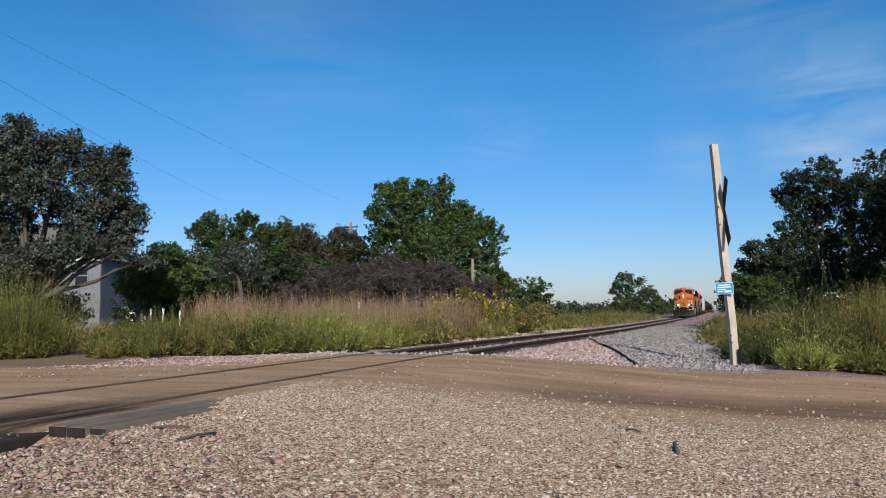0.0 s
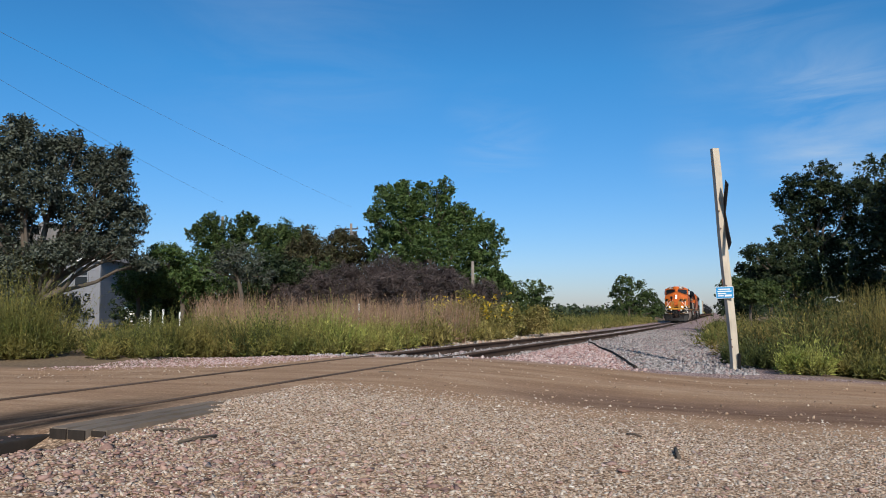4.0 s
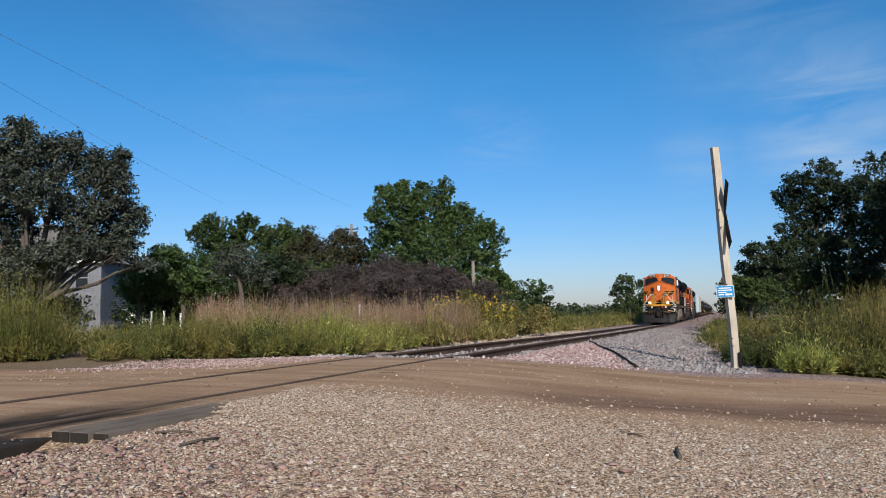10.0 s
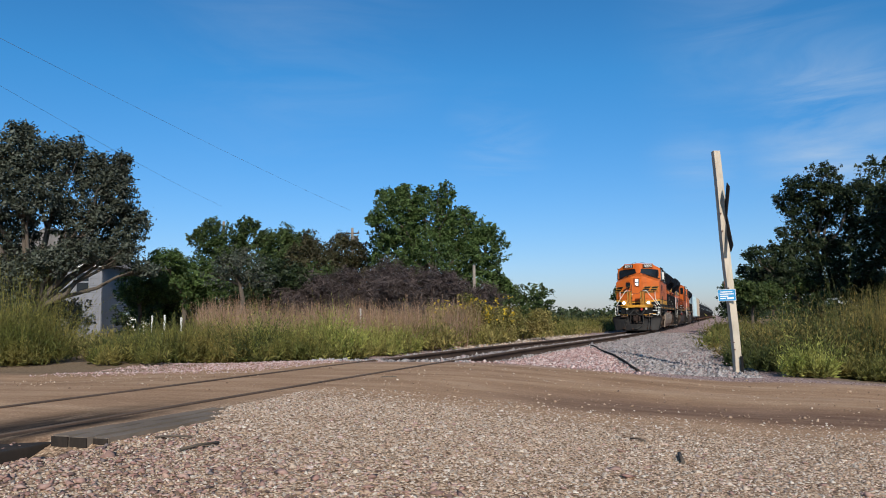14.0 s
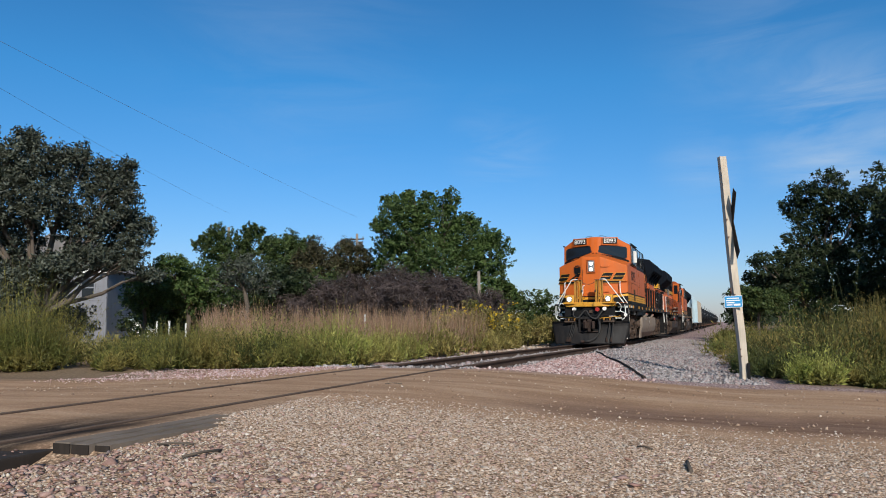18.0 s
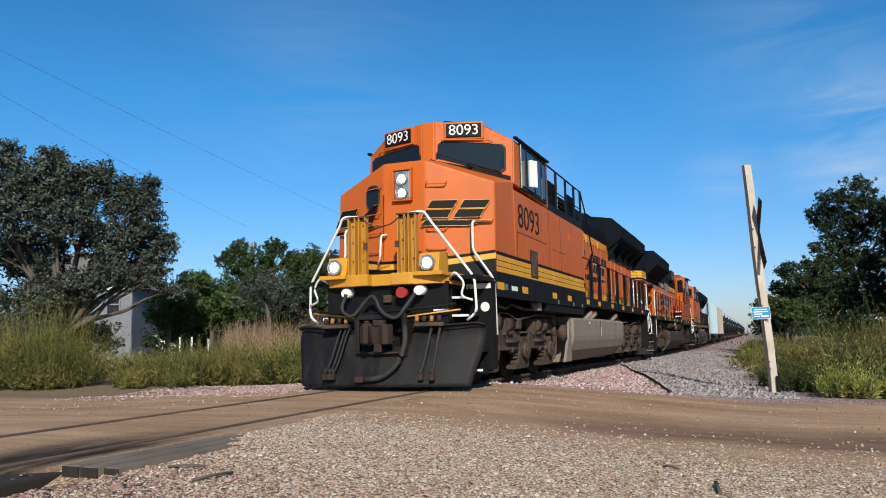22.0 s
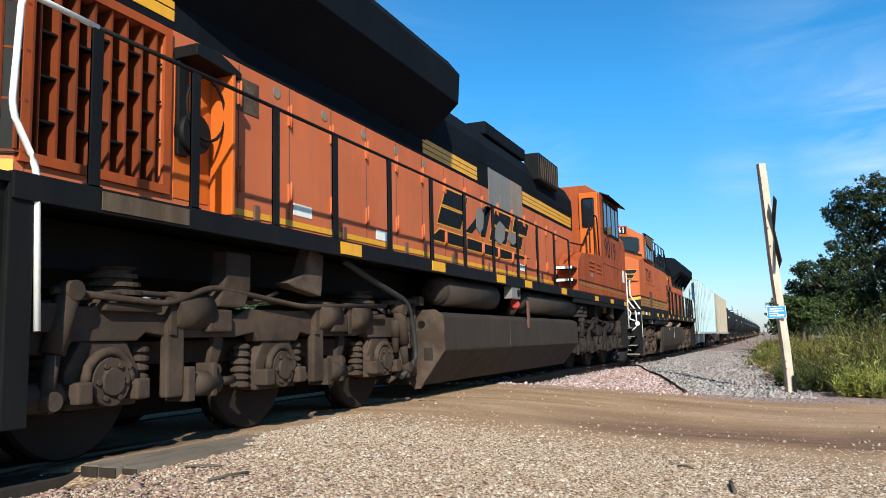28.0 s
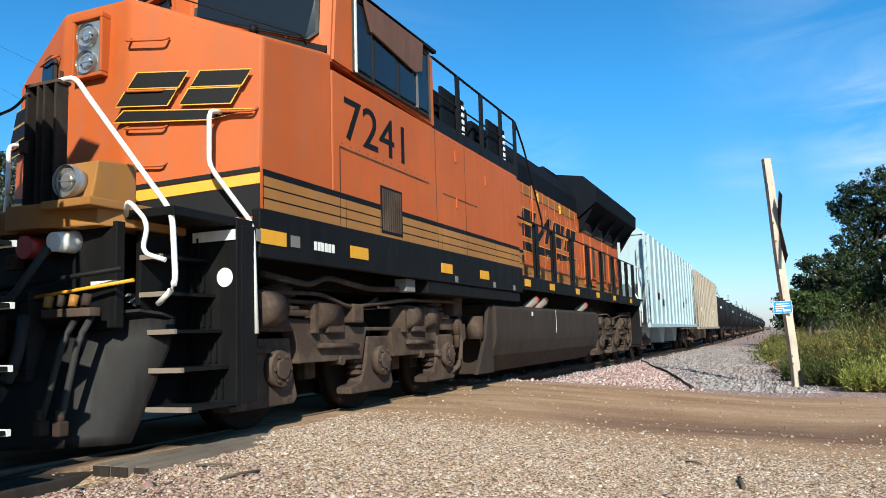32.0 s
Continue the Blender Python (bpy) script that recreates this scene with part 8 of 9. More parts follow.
        part("handrail", tube(nb(), arc([(s * 1.44, 21.36, 2.6), (s * 1.44, 21.40, 2.3), (s * 1.44, 21.45, 1.0)], 3, 0.08), 0.02), "white", L, "white tubular handrail")
        for y, r in ((15.6, 0.19), (16.25, 0.14)):
            prof = [(q * r, 1.20 + k * 0.09 + dz) for k in range(3) for q, dz in ((1.0, 0.0), (1.0, 0.06), (0.8, 0.065), (0.8, 0.085))]
            part("air_filter", lathe(nb(), prof, s * 1.2, y, 16), "grime", L)
        bm = nb()
        extrude(bm, [(4.05, 1.26), (4.5, 1.2), (4.55, 1.6), (4.3, 1.66), (4.2, 1.4), (3.9, 1.3)], *sorted((s * 1.15, s * 1.3)), "x", 0.02)
        part("mount_bracket", bm, "under", L)
        bm = nb()
        extrude(bm, [(19.4, 1.26), (19.85, 1.2), (19.9, 1.6), (19.65, 1.66), (19.55, 1.4), (19.25, 1.3)], *sorted((s * 1.15, s * 1.3)), "x", 0.02)
        part("mount_bracket", bm, "under", L)
        bm = tube(nb(), arc([(s * 1.25, 5.0, 1.6), (s * 1.27, 5.5, 1.45), (s * 1.27, 6.6, 1.2), (s * 1.27, 6.75, 0.5), (s * 1.22, 6.4, 0.33)], 5, 0.3), 0.035)
        part("sand_hose", bm, "rubber", L)
    bm = nb()
    extrude(bm, [(-1.38, 1.06), (-1.28, 1.12), (1.28, 1.12), (1.38, 1.06), (1.40, 0.62), (1.05, 0.17), (-1.05, 0.17), (-1.40, 0.62)], 7.35, 15.0, "y", 0.02)
    ft = part("fuel_tank", bm, "tankdark", L, "large grimy brown fuel tank")
    for s in (1, -1):
        part("tank_end_plate", extrude(nb(), [(s * 1.405, 1.07), (s * 1.28, 1.15), (s * 0.70, 1.15), (s * 0.66, 0.7), (s * 0.78, 0.30), (s * 0.98, 0.13), (s * 1.06, 0.13), (s * 1.42, 0.62)], 7.29, 7.345, "y", 0.008), "under", ft, "dusty grey end plate of the fuel tank")
        part("drain_pipe", tube(nb(), [(s * 1.02, 7.20, 1.22), (s * 1.02, 7.20, 0.72), (s * 1.00, 7.20, 0.30)], 0.035, 10), "under", ft)
        part("pipe_sleeve", cyl(nb(), (s * 1.01, 7.20, 0.34), (s * 1.015, 7.20, 0.66), 0.048, seg=12), "under", ft)
        part("drain_valve", box(nb(), *sorted((s * 0.84, s * 0.98)), 7.10, 7.24, 0.28, 0.42, 0.03), "under", ft)
        part("end_valve", box(nb(), *sorted((s * 1.02, s * 1.16)), 7.12, 7.26, 1.20, 1.32, 0.02), "under", ft)
        part("end_pipe", tube(nb(), arc([(s * 1.08, 7.15, 1.26), (s * 1.0, 6.95, 1.25), (s * 0.9, 6.5, 1.22)], 3, 0.1), 0.035, 8), "under", ft)
        part("end_pocket", box(nb(), *sorted((s * 1.13, s * 1.25)), 7.275, 7.289, 0.50, 0.66, 0.004), "grime", ft)
        # flat black disc that paints in the dark inside of a round hole
        part("hole_disc", cyl(nb(), (s * 1.10, 7.292, 0.96), (s * 1.10, 7.28, 0.96), 0.05, seg=14), "black", ft)
        part("tank_seam", box(nb(), *sorted((s * 1.398, s * 1.404)), 10.1, 10.12, 0.64, 1.06), "under", ft)
    truck(L, (1.98, 3.98, 6.02), keyed, "high", 1.02, under="under_brown")
    # rear truck in a darker brown than the front one
    truck(L, (16.5, 18.52, 20.55), keyed, "high", 1.02, under="grime")
    coupler(L, 21.6, 1)
    return L


def car_truck(parent, c, keyed):
    t = part("truck", box(nb(), -0.9, 0.9, c - 0.2, c + 0.2, 0.5, 0.75, 0.03), "under", parent, "dark two-axle freight truck")
    for y in (c - 0.89, c + 0.89):
        bogie_wheel(parent, y, keyed)
    for s in (1, -1):
        bm = extrude(nb(), [(c - 1.15, 0.45), (c - 0.7, 0.42), (c - 0.45, 0.30), (c + 0.45, 0.30), (c + 0.7, 0.42), (c + 1.15, 0.45), (c + 1.1, 0.68), (c + 0.5, 0.86), (c - 0.5, 0.86), (c - 1.1, 0.68)], *sorted((s * 0.95, s * 1.08)), "x", 0.02)
        part("side_frame", bm, "under", t)
        bm = nb()
        for d in (-0.2, 0.0, 0.2):
            cyl(bm, (s * 1.08, c + d, 0.42), (s * 1.08, c + d, 0.72), 0.07, seg=10)
        part("spring", bm, "under", t)
        for y in (c - 0.89, c + 0.89):
            part("bearing_cap", cyl(nb(), (s * 1.0, y, 0.53), (s * 1.18, y, 0.53), 0.12, seg=14), "rust", t)
    return t


def hopper_car(label, paint, keyed, length=16.6):
    """Covered hopper with ribbed sloping-ended body, end ladders and platforms."""
    C = thing("hopper_car", label, "freight car", "cars of the train")
    n = length
    part("center_sill", box(nb(), -0.3, 0.3, 0.2, n - 0.2, 0.85, 1.1, 0.02), "under", C)
    bm = nb()
    extrude(bm, [(1.25, 2.5), (2.4, 1.15), (n - 2.4, 1.15), (n - 1.25, 2.5), (n - 1.25, 4.15), (1.25, 4.15)], -1.5, 1.5, "x", 0.02)
    body = part("body", bm, paint, C)
    part("roof", extrude(nb(), [(-1.52, 4.15), (1.52, 4.15), (1.2, 4.38), (-1.2, 4.38)], 1.2, n - 1.2, "y", 0.01), paint, C)
    for s in (1, -1):
        part("side_sheet", box(nb(), *sorted((s * 1.50, s * 1.515)), 1.25, n - 1.25, 1.15, 4.15), paint, body)
        y = 1.3
        while y < n - 1.2:
            part("rib", box(nb(), *sorted((s * 1.515, s * 1.575)), y - 0.04, y + 0.04, 1.12, 4.14), paint, body)
            y += 1.15
        part("side_rail", box(nb(), *sorted((s * 1.5, s * 1.60)), 0.3, n - 0.3, 1.02, 1.15, 0.01), paint, C)
        part("roof_rail", tube(nb(), [(s * 0.9, 1.2, 4.62), (s * 0.9, n - 1.2, 4.62)], 0.02, 6), paint, C)
        for e, d in ((0.3, 1), (n - 0.3, -1)):
            lad = part("ladder", tube(nb(), [(s * 1.52, e + d * 0.15, 1.1), (s * 1.52, e + d * 0.15, 4.15)], 0.02, 6), paint, C)
            for q in range(7):
                part("rung", tube(nb(), [(s * 1.52, e + d * 0.15, 1.3 + q * 0.42), (s * 1.52, e + d * 0.62, 1.3 + q * 0.42)], 0.014, 6), paint, lad)
            part("corner_post", box(nb(), *sorted((s * 1.40, s * 1.50)), *sorted((e + d * 0.6, e + d * 0.72)), 1.15, 4.15), paint, C)
            part("end_brace", extrude(nb(), [(e, 1.15), (e + d * 0.12, 1.15), (e + d * 1.2, 3.2), (e + d * 1.0, 3.2)], *sorted((s * 1.2, s * 1.28)), "x"), paint, C)
        for k, (y, w, z) in enumerate(((3.0, 0.9, 2.0), (4.2, 0.6, 1.8), (n - 6.0, 1.2, 1.9), (n - 4.4, 0.5, 2.1))):
            part("car_marking", box(nb(), *sorted((s * 1.516, s * 1.519)), y, y + w, z, z + 0.25), "black" if paint == "hopper_white" else "white", body, "illegible painted car marking")
    for k in range(3):
        y = 4.0 + k * (n - 8.0) / 2
        part("discharge_gate", extrude(nb(), [(y - 1.2, 1.14), (y + 1.2, 1.14), (y + 0.35, 0.42), (y - 0.35, 0.42)], -0.9, 0.9, "x", 0.01), paint, C)
    for k in range(6):
        part("roof_hatch", box(nb(), -0.35, 0.35, 2.2 + k * (n - 5.4) / 5, 3.2 + k * (n - 5.4) / 5, 4.38, 4.47, 0.02), paint, C)
    for e, d in ((0.0, -1), (n, 1)):
        part("end_platform", box(nb(), -1.5, 1.5, *sorted((e - d * 0.25, e - d * 1.2)), 1.04, 1.10), "under", C)
        coupler(C, e, d)
    for c in (2.0, n - 2.0):
        car_truck(C, c, keyed)
    return C


def tank_car(label, keyed, length=17.6):
    """Black tank car: long round tank, dome platform with rails, end ladders."""
    C = thing("tank_car", label, "tank car", "cars of the train")
    n = length
    bm = nb()
    zc, r = 2.55, 1.50
    prof = [(0.9, 0.35), (0.98, 0.85), (1.12, 1.18), (1.35, 1.40), (1.65, 1.5), (n - 1.65, 1.5), (n - 1.35, 1.40), (n - 1.12, 1.18), (n - 0.98, 0.85), (n - 0.9, 0.35)]
    rings = [[bm.verts.new((q * math.cos(k * 0.19635), y, zc + q * math.sin(k * 0.19635))) for k in range(32)] for y, q in prof]
    for A, B in zip(rings, rings[1:]):
        for k in range(32):
            f = bm.faces.new((A[k], A[(k + 1) % 32], B[(k + 1) % 32], B[k]))
            f.smooth = True
    bm.faces.new(rings[0])
    bm.faces.new(rings[-1][::-1])
    bmesh.ops.recalc_face_normals(bm, faces=bm.faces[:])
    tank = part("tank", bm, "carblack", C)
    bm = nb()
    for y in (1.7, 6.2, 11.4, n - 1.7):
        cyl(bm, (0, y - 0.03, zc), (0, y + 0.03, zc), r + 0.012, seg=32, cap=False)
    part("weld_band", bm, "carblack", tank)
    c = n / 2
    part("dome", cyl(nb(), (0, c, zc + 1.42), (0, c, zc + 1.75), 0.42, seg=20), "carblack", C)
    dp = part("dome_platform", box(nb(), -0.95, 0.95, c - 1.0, c + 1.0, zc + 1.44, zc + 1.48), "carblack", C)
    for s in (1, -1):
        bm = tube(nb(), arc([(s * 0.92, c - 1.0, zc + 1.46), (s * 0.92, c - 1.0, zc + 1.95), (s * 0.92, c + 1.0, zc + 1.95), (s * 0.92, c + 1.0, zc + 1.46)], 3, 0.08), 0.02, 6)
        part("platform_rail", bm, "carblack", dp)
        lad = part("ladder", tube(nb(), [(s * 1.53, c - 0.3, 1.1), (s * 1.53, c - 0.3, 3.0), (s * 1.0, c - 0.3, 4.0)], 0.02, 6), "carblack", C)
        for q in range(6):
            part("rung", tube(nb(), [(s * 1.54, c - 0.3, 1.25 + q * 0.3), (s * 1.54, c + 0.3, 1.25 + q * 0.3)], 0.013, 5), "carblack", lad)
        part("side_sill", box(nb(), *sorted((s * 1.35, s * 1.5)), 0.4, 3.0, 1.02, 1.2, 0.02), "carblack", C)
        part("side_sill", box(nb(), *sorted((s * 1.35, s * 1.5)), n - 3.0, n - 0.4, 1.02, 1.2, 0.02), "carblack", C)
        for e, d in ((0.4, 1), (n - 0.4, -1)):
            part("hand_rail", tube(nb(), arc([(s * 1.46, e, 1.1), (s * 1.46, e, 2.1), (s * 1.40, e + d * 1.6, 2.1)], 3, 0.1), 0.018, 6), "carblack", C)
        part("car_marking", box(nb(), *sorted((s * 1.495, s * 1.508)), 3.0, 4.6, zc + 0.05, zc + 0.22), "white", tank, "illegible white car marking")
    part("center_sill", box(nb(), -0.3, 0.3, 0.1, n - 0.1, 0.82, 1.1, 0.02), "carblack", C)
    for e, d in ((0.0, -1), (n, 1)):
        part("end_platform", box(nb(), -1.45, 1.45, *sorted((e - d * 0.2, e - d * 1.0)), 1.04, 1.10), "carblack", C)
        part("tank_saddle", box(nb(), -1.0, 1.0, *sorted((e - d * 1.9, e - d * 2.2)), 1.0, 1.4), "carblack", C)
        coupler(C, e, d)
    for k in (1.9, n - 1.9):
        car_truck(C, k, keyed)
    return C


# ---- train: the consist ----
CARS, WHEELS = [], []
CARS.append((wide_nose_loco("clean orange and black freight locomotive with lit headlights, leading the train", "8093", "orange", True, WHEELS), 0.0))
CARS.append((reversed_loco("faded orange freight locomotive with patched lettering, coupled backwards", "9019", WHEELS), 22.25))
CARS.append((wide_nose_loco("dusty orange freight locomotive with unlit headlights behind two others", "7241", "orange_dusty", False, WHEELS, "tankdark", "yellow_dull", "yellow_dull"), 44.95))
CARS.append((hopper_car("white covered hopper car with ribbed sides", "hopper_white", WHEELS), 66.3))
CARS.append((hopper_car("tan covered hopper car with ribbed sides", "hopper_tan", WHEELS), 83.4))
first_tank = tank_car("black cylindrical tank car in a long string", WHEELS)
CARS.append((first_tank, 100.6))
for k in range(1, 15):
    CARS.append((copy_thing(first_tank, Matrix.Identity(4)), 100.6 + k * 18.1))

# ---- crossing post, timbers and small things ----
def crossing_post():
    x, y = 0.26, 15.4
    g = ground_z(x, y)
    P = thing("crossing_post", "weathered wooden railway crossing post, leaning, with sign boards", "sign post", m=pose(x, y, g))
    H = 4.16
    lean = Vector((-0.235, 0.02, 0)) / H
    bm = nb()
    w = 0.064
    rings = []
    for k in range(9):
        z = -0.3 + (H + 0.3) * k / 8
        c = lean * max(z, 0) + Vector((0.008 * math.sin(z * 2.1), 0, 0))
        a = radians(24)
        ring = []
        for dx, dy in ((-w, -w), (w, -w), (w, w), (-w, w)):
            ring.append(bm.verts.new((c.x + dx * math.cos(a) - dy * math.sin(a), c.y + dx * math.sin(a) + dy * math.cos(a), z)))
        rings.append(ring)
    for A, B in zip(rings, rings[1:]):
        for k in range(4):
            bm.faces.new((A[k], A[(k + 1) % 4], B[(k + 1) % 4], B[k]))
    bm.faces.new(rings[0][::-1])
    bm.faces.new(rings[-1])
    bmesh.ops.bevel(bm, geom=[e for e in bm.edges if abs(e.verts[0].co.z - e.verts[1].co.z) > 0.2], offset=0.008, segments=1, affect="EDGES")
    part("post", bm, "postwood", P, "pale weathered square timber post")
    # crossed boards, seen nearly edge on
    for tilt in (60, -60):
        b = part("cross_board", box(nb(), -0.69, 0.69, -0.006, 0.006, -0.115, 0.115, 0.002), "creosote", P, "dark weathered crossbuck board seen edge on")
        c = lean * 2.86 + Vector((0.058, 0.026, 2.86))
        b.matrix_basis = Matrix.Translation(c) @ Matrix.Rotation(radians(103), 4, "Z") @ Matrix.Rotation(radians(tilt), 4, "Y") @ Matrix.Translation((0, 0.007 if tilt > 0 else -0.007, 0))
    for z in (2.62, 2.95, 0.42, 0.55, 1.55):
        part("bolt", cyl(nb(), (lean.x * z - 0.02, -0.11, z), (lean.x * z - 0.02, -0.06, z), 0.014, seg=8), "rust", P)
    part("ground_sleeve", box(nb(), 0.045, 0.095, -0.10, -0.05, 0.0, 0.30, 0.004), "black", P)
    # small blue notice
    z = 1.42
    c = lean * z
    S = part("notice", box(nb(), -0.150, 0.150, -0.003, 0.003, -0.102, 0.102, 0.002), "signblue", P, "small blue notice with illegible white lines")
    S.matrix_basis = pose(c.x - 0.06, -0.125, z, 0, -1.5, -3)
    part("notice_border", box(nb(), -0.157, 0.157, -0.001, 0.004, -0.109, 0.109, 0.002), "white", S)
    r = random.Random(3)
    for k, (w0, w1) in enumerate(((-0.11, 0.10), (-0.125, 0.12), (-0.12, 0.02), (-0.12, -0.02))):
        zz = 0.062 - k * 0.040
        part("text_bar", box(nb(), w0, w1, -0.006, -0.0035, zz - 0.010, zz + 0.010), "white", S)
    part("text_bar", box(nb(), 0.0, 0.12, -0.006, -0.0035, -0.075, -0.040), "white", S)
    part("bracket", tube(nb(), [(c.x - 0.09, -0.10, 1.56), (c.x - 0.10, -0.10, 1.68)], 0.012, 6), "rust", P)


def timbers():
    def plank(x0, x1, y0, y1, zt, th, mat, seed):
        r = random.Random(seed)
        t = tagged(part("crossing_plank", box(nb(), x0, x1, y0, y1, zt - th, zt, 0.012), mat), "dark timber plank along the rail, the near one standing for a shaded gap", "plank", "planks at the crossing")
        return t
    P = thing("crossing_plank", "split dark weathered crossing plank with a sawn end", "plank", "planks at the crossing")
    for x0, x1, y0, y1, zt in ((-4.11, -3.972, 3.91, 5.6, 0.016), (-3.968, -3.83, 3.92, 5.35, 0.012), (-3.826, -3.71, 3.97, 5.1, 0.004)):
        bm = nb()
        r = random.Random(int(-x0 * 1000))
        k = 9
        ring = [[(x0, -0.20), (x1, -0.20), (x1 - r.uniform(0, 0.012), zt - r.uniform(0, 0.01)), ((x0 + x1) / 2, zt - r.uniform(0, 0.014)), (x0 + r.uniform(0, 0.012), zt - r.uniform(0, 0.01))] for _ in range(k)]
        vs = [[bm.verts.new((px, y0 + (y1 - y0) * i / (k - 1), pz - 0.01 * (i / k) ** 2)) for px, pz in q] for i, q in enumerate(ring)]
        for A, B in zip(vs, vs[1:]):
            for j in range(5):
                bm.faces.new((A[j], A[(j + 1) % 5], B[(j + 1) % 5], B[j]))
        bm.faces.new(vs[0][::-1])
        bm.faces.new(vs[-1])
        bmesh.ops.recalc_face_normals(bm, faces=bm.faces[:])
        bd = part("board", bm, "plankwood", P)
        # end face made darker than the top by a separate thin slab
        part("sawn_end", box(nb(), x0 + 0.002, x1 - 0.002, y0 - 0.012, y0 - 0.002, -0.19, zt - 0.012), "creosote", bd, "thin black slab over the end of the board")
    # black half-buried tube added to stand in for a dark hollow in the weeds
    g = ground_z(2.75, 14.75)
    D = thing("drain_pipe", "black ribbed tube added for a dark hollow below the weeds", "pipe", m=pose(2.75, 14.75, g + 0.10, 0, 0, 20))
    bm = nb()
    for q in range(10):
        cyl(bm, (0.12 * q, 0, 0), (0.12 * q + 0.07, 0, 0), 0.19, seg=20, cap=q in (0, 9))
        cyl(bm, (0.12 * q + 0.07, 0, 0), (0.12 * q + 0.12, 0, 0), 0.17, seg=20, cap=False)
    part("dark_hollow_tube", bm, "rubber", D)
    # black strip that stands in for the shaded gap outside the near rail
    plank(-4.47, -4.13, 2.2, 6.4, -0.040, 0.14, "creosote", 7)
    plank(-4.84, -4.64, 3.2, 7.0, -0.030, 0.16, "creosote", 3)
    plank(-6.40, -6.15, 3.0, 7.1, -0.035, 0.16, "creosote", 5)
    # cable or pipe lying across the ballast
    pts = []
    for k in range(24):
        t = k / 23
        x, y = -4.42 + 3.06 * t, 27.5 - 13.8 * t
        x += 0.10 * math.sin(t * 9) * (1 - t)
        pts.append((x, y, ground_z(x, y) + 0.035))
    tagged(part("pipe", tube(nb(), pts, 0.024, 8), "creosote"), "dark hose lying across the ballast", "hose")
    # sticks on the gravel
    r = random.Random(8)
    for x, y, ln, a, th in ((-0.29, 5.55, 0.34, 97, 0.014), (-0.64, 6.17, 0.16, -40, 0.007), (-3.44, 4.26, 0.24, 20, 0.008), (-3.11, 4.10, 0.30, 77, 0.009), (-4.0, 9.1, 0.22, 10, 0.006)):
        g = ground_z(x, y) + 0.03
        c, s = math.cos(radians(a)), math.sin(radians(a))
        p = [(x - c * ln / 2, y - s * ln / 2, g - 0.012), (x + r.uniform(-0.008, 0.008), y, g - 0.004), (x + c * ln / 2, y + s * ln / 2, g - 0.012)]
        tagged(part("stick", tube(nb(), p, th, 6), "creosote" if th > 0.014 else "bark"), "dark broken stick lying on the gravel", "stick", "sticks on the gravel")


def house():
    x0, y0 = polar(43.3, 50)
    H = thing("house", "old grey clapboard farmhouse half hidden by trees", "house", m=pose(x0, y0, ground_z(x0, y0), 0, 0, 22))
    W, D, E = 6.4, 7.0, 4.35
    wall = part("wall", box(nb(), -W, 0, 0, D, -0.2, E), "siding", H)
    bm = extrude(nb(), [(-W - 0.35, E), (0.35, E), (-W / 2, E + 2.3)], -0.3, D + 0.3, "y")
    part("roof", bm, "roofing", H)
    for k in range(31):
        z = 0.15 + k * 0.137
        part("clapboard", extrude(nb(), [(-0.022, z), (0.0, z + 0.135), (0.0, z)], -W + 0.05, -0.05, "x"), "siding", wall)
        part("clapboard", extrude(nb(), [(0.0, z), (0.022, z), (0.0, z + 0.135)], 0.05, D - 0.05, "y"), "siding", wall)
    for x in (-W, -0.1):
        part("corner_board", box(nb(), x, x + 0.1, -0.035, 0.0, 0, E), "siding", wall)
    for x, z in ((-1.1, 2.75), (-3.3, 2.75), (-1.5, 0.8), (-4.6, 2.75)):
        win = part("window", box(nb(), x - 0.42, x + 0.42, -0.05, 0.0, z, z + 1.25, 0.01), "siding", H)
        part("pane", box(nb(), x - 0.34, x + 0.34, -0.056, -0.045, z + 0.08, z + 0.58), "glass", win)
        part("pane", box(nb(), x - 0.34, x + 0.34, -0.056, -0.045, z + 0.66, z + 1.17), "glass", win)
    porch = part("porch_roof", extrude(nb(), [(-2.0, 2.55), (-0.04, 2.95), (-0.04, 3.05), (-2.0, 2.65)], -W + 0.2, -2.4, "x"), "roofing", H)
    part("porch_fascia", box(nb(), -W + 0.15, -2.35, -2.05, -2.0, 2.48, 2.68), "white", porch)
    for x in (-W + 0.4, -4.4, -2.6):
        part("porch_post", box(nb(), x, x + 0.12, -1.95, -1.83, 0, 2.55), "siding", porch)
    part("porch_floor", box(nb(), -W + 0.2, -2.4, -2.0, 0, 0.1, 0.3), "oldwood", porch)
    part("eave_board", box(nb(), -W - 0.35, 0.35, -0.32, -0.28, E - 0.12, E + 0.06), "white", H)
    x1, y1 = polar(40.6, 47)
    S = thing("shed", "low white shed with a pale roof in the weeds", "shed", m=pose(x1, y1, ground_z(x1, y1), 0, 0, 30))
    part("wall", box(nb(), -0.9, 0.9, 0, 1.6, -0.1, 1.5), "white", S)
    part("roof", extrude(nb(), [(-1.1, 1.45), (1.1, 1.85), (1.1, 1.93), (-1.1, 1.53)], -0.2, 1.8, "y"), "hopper_white", S)


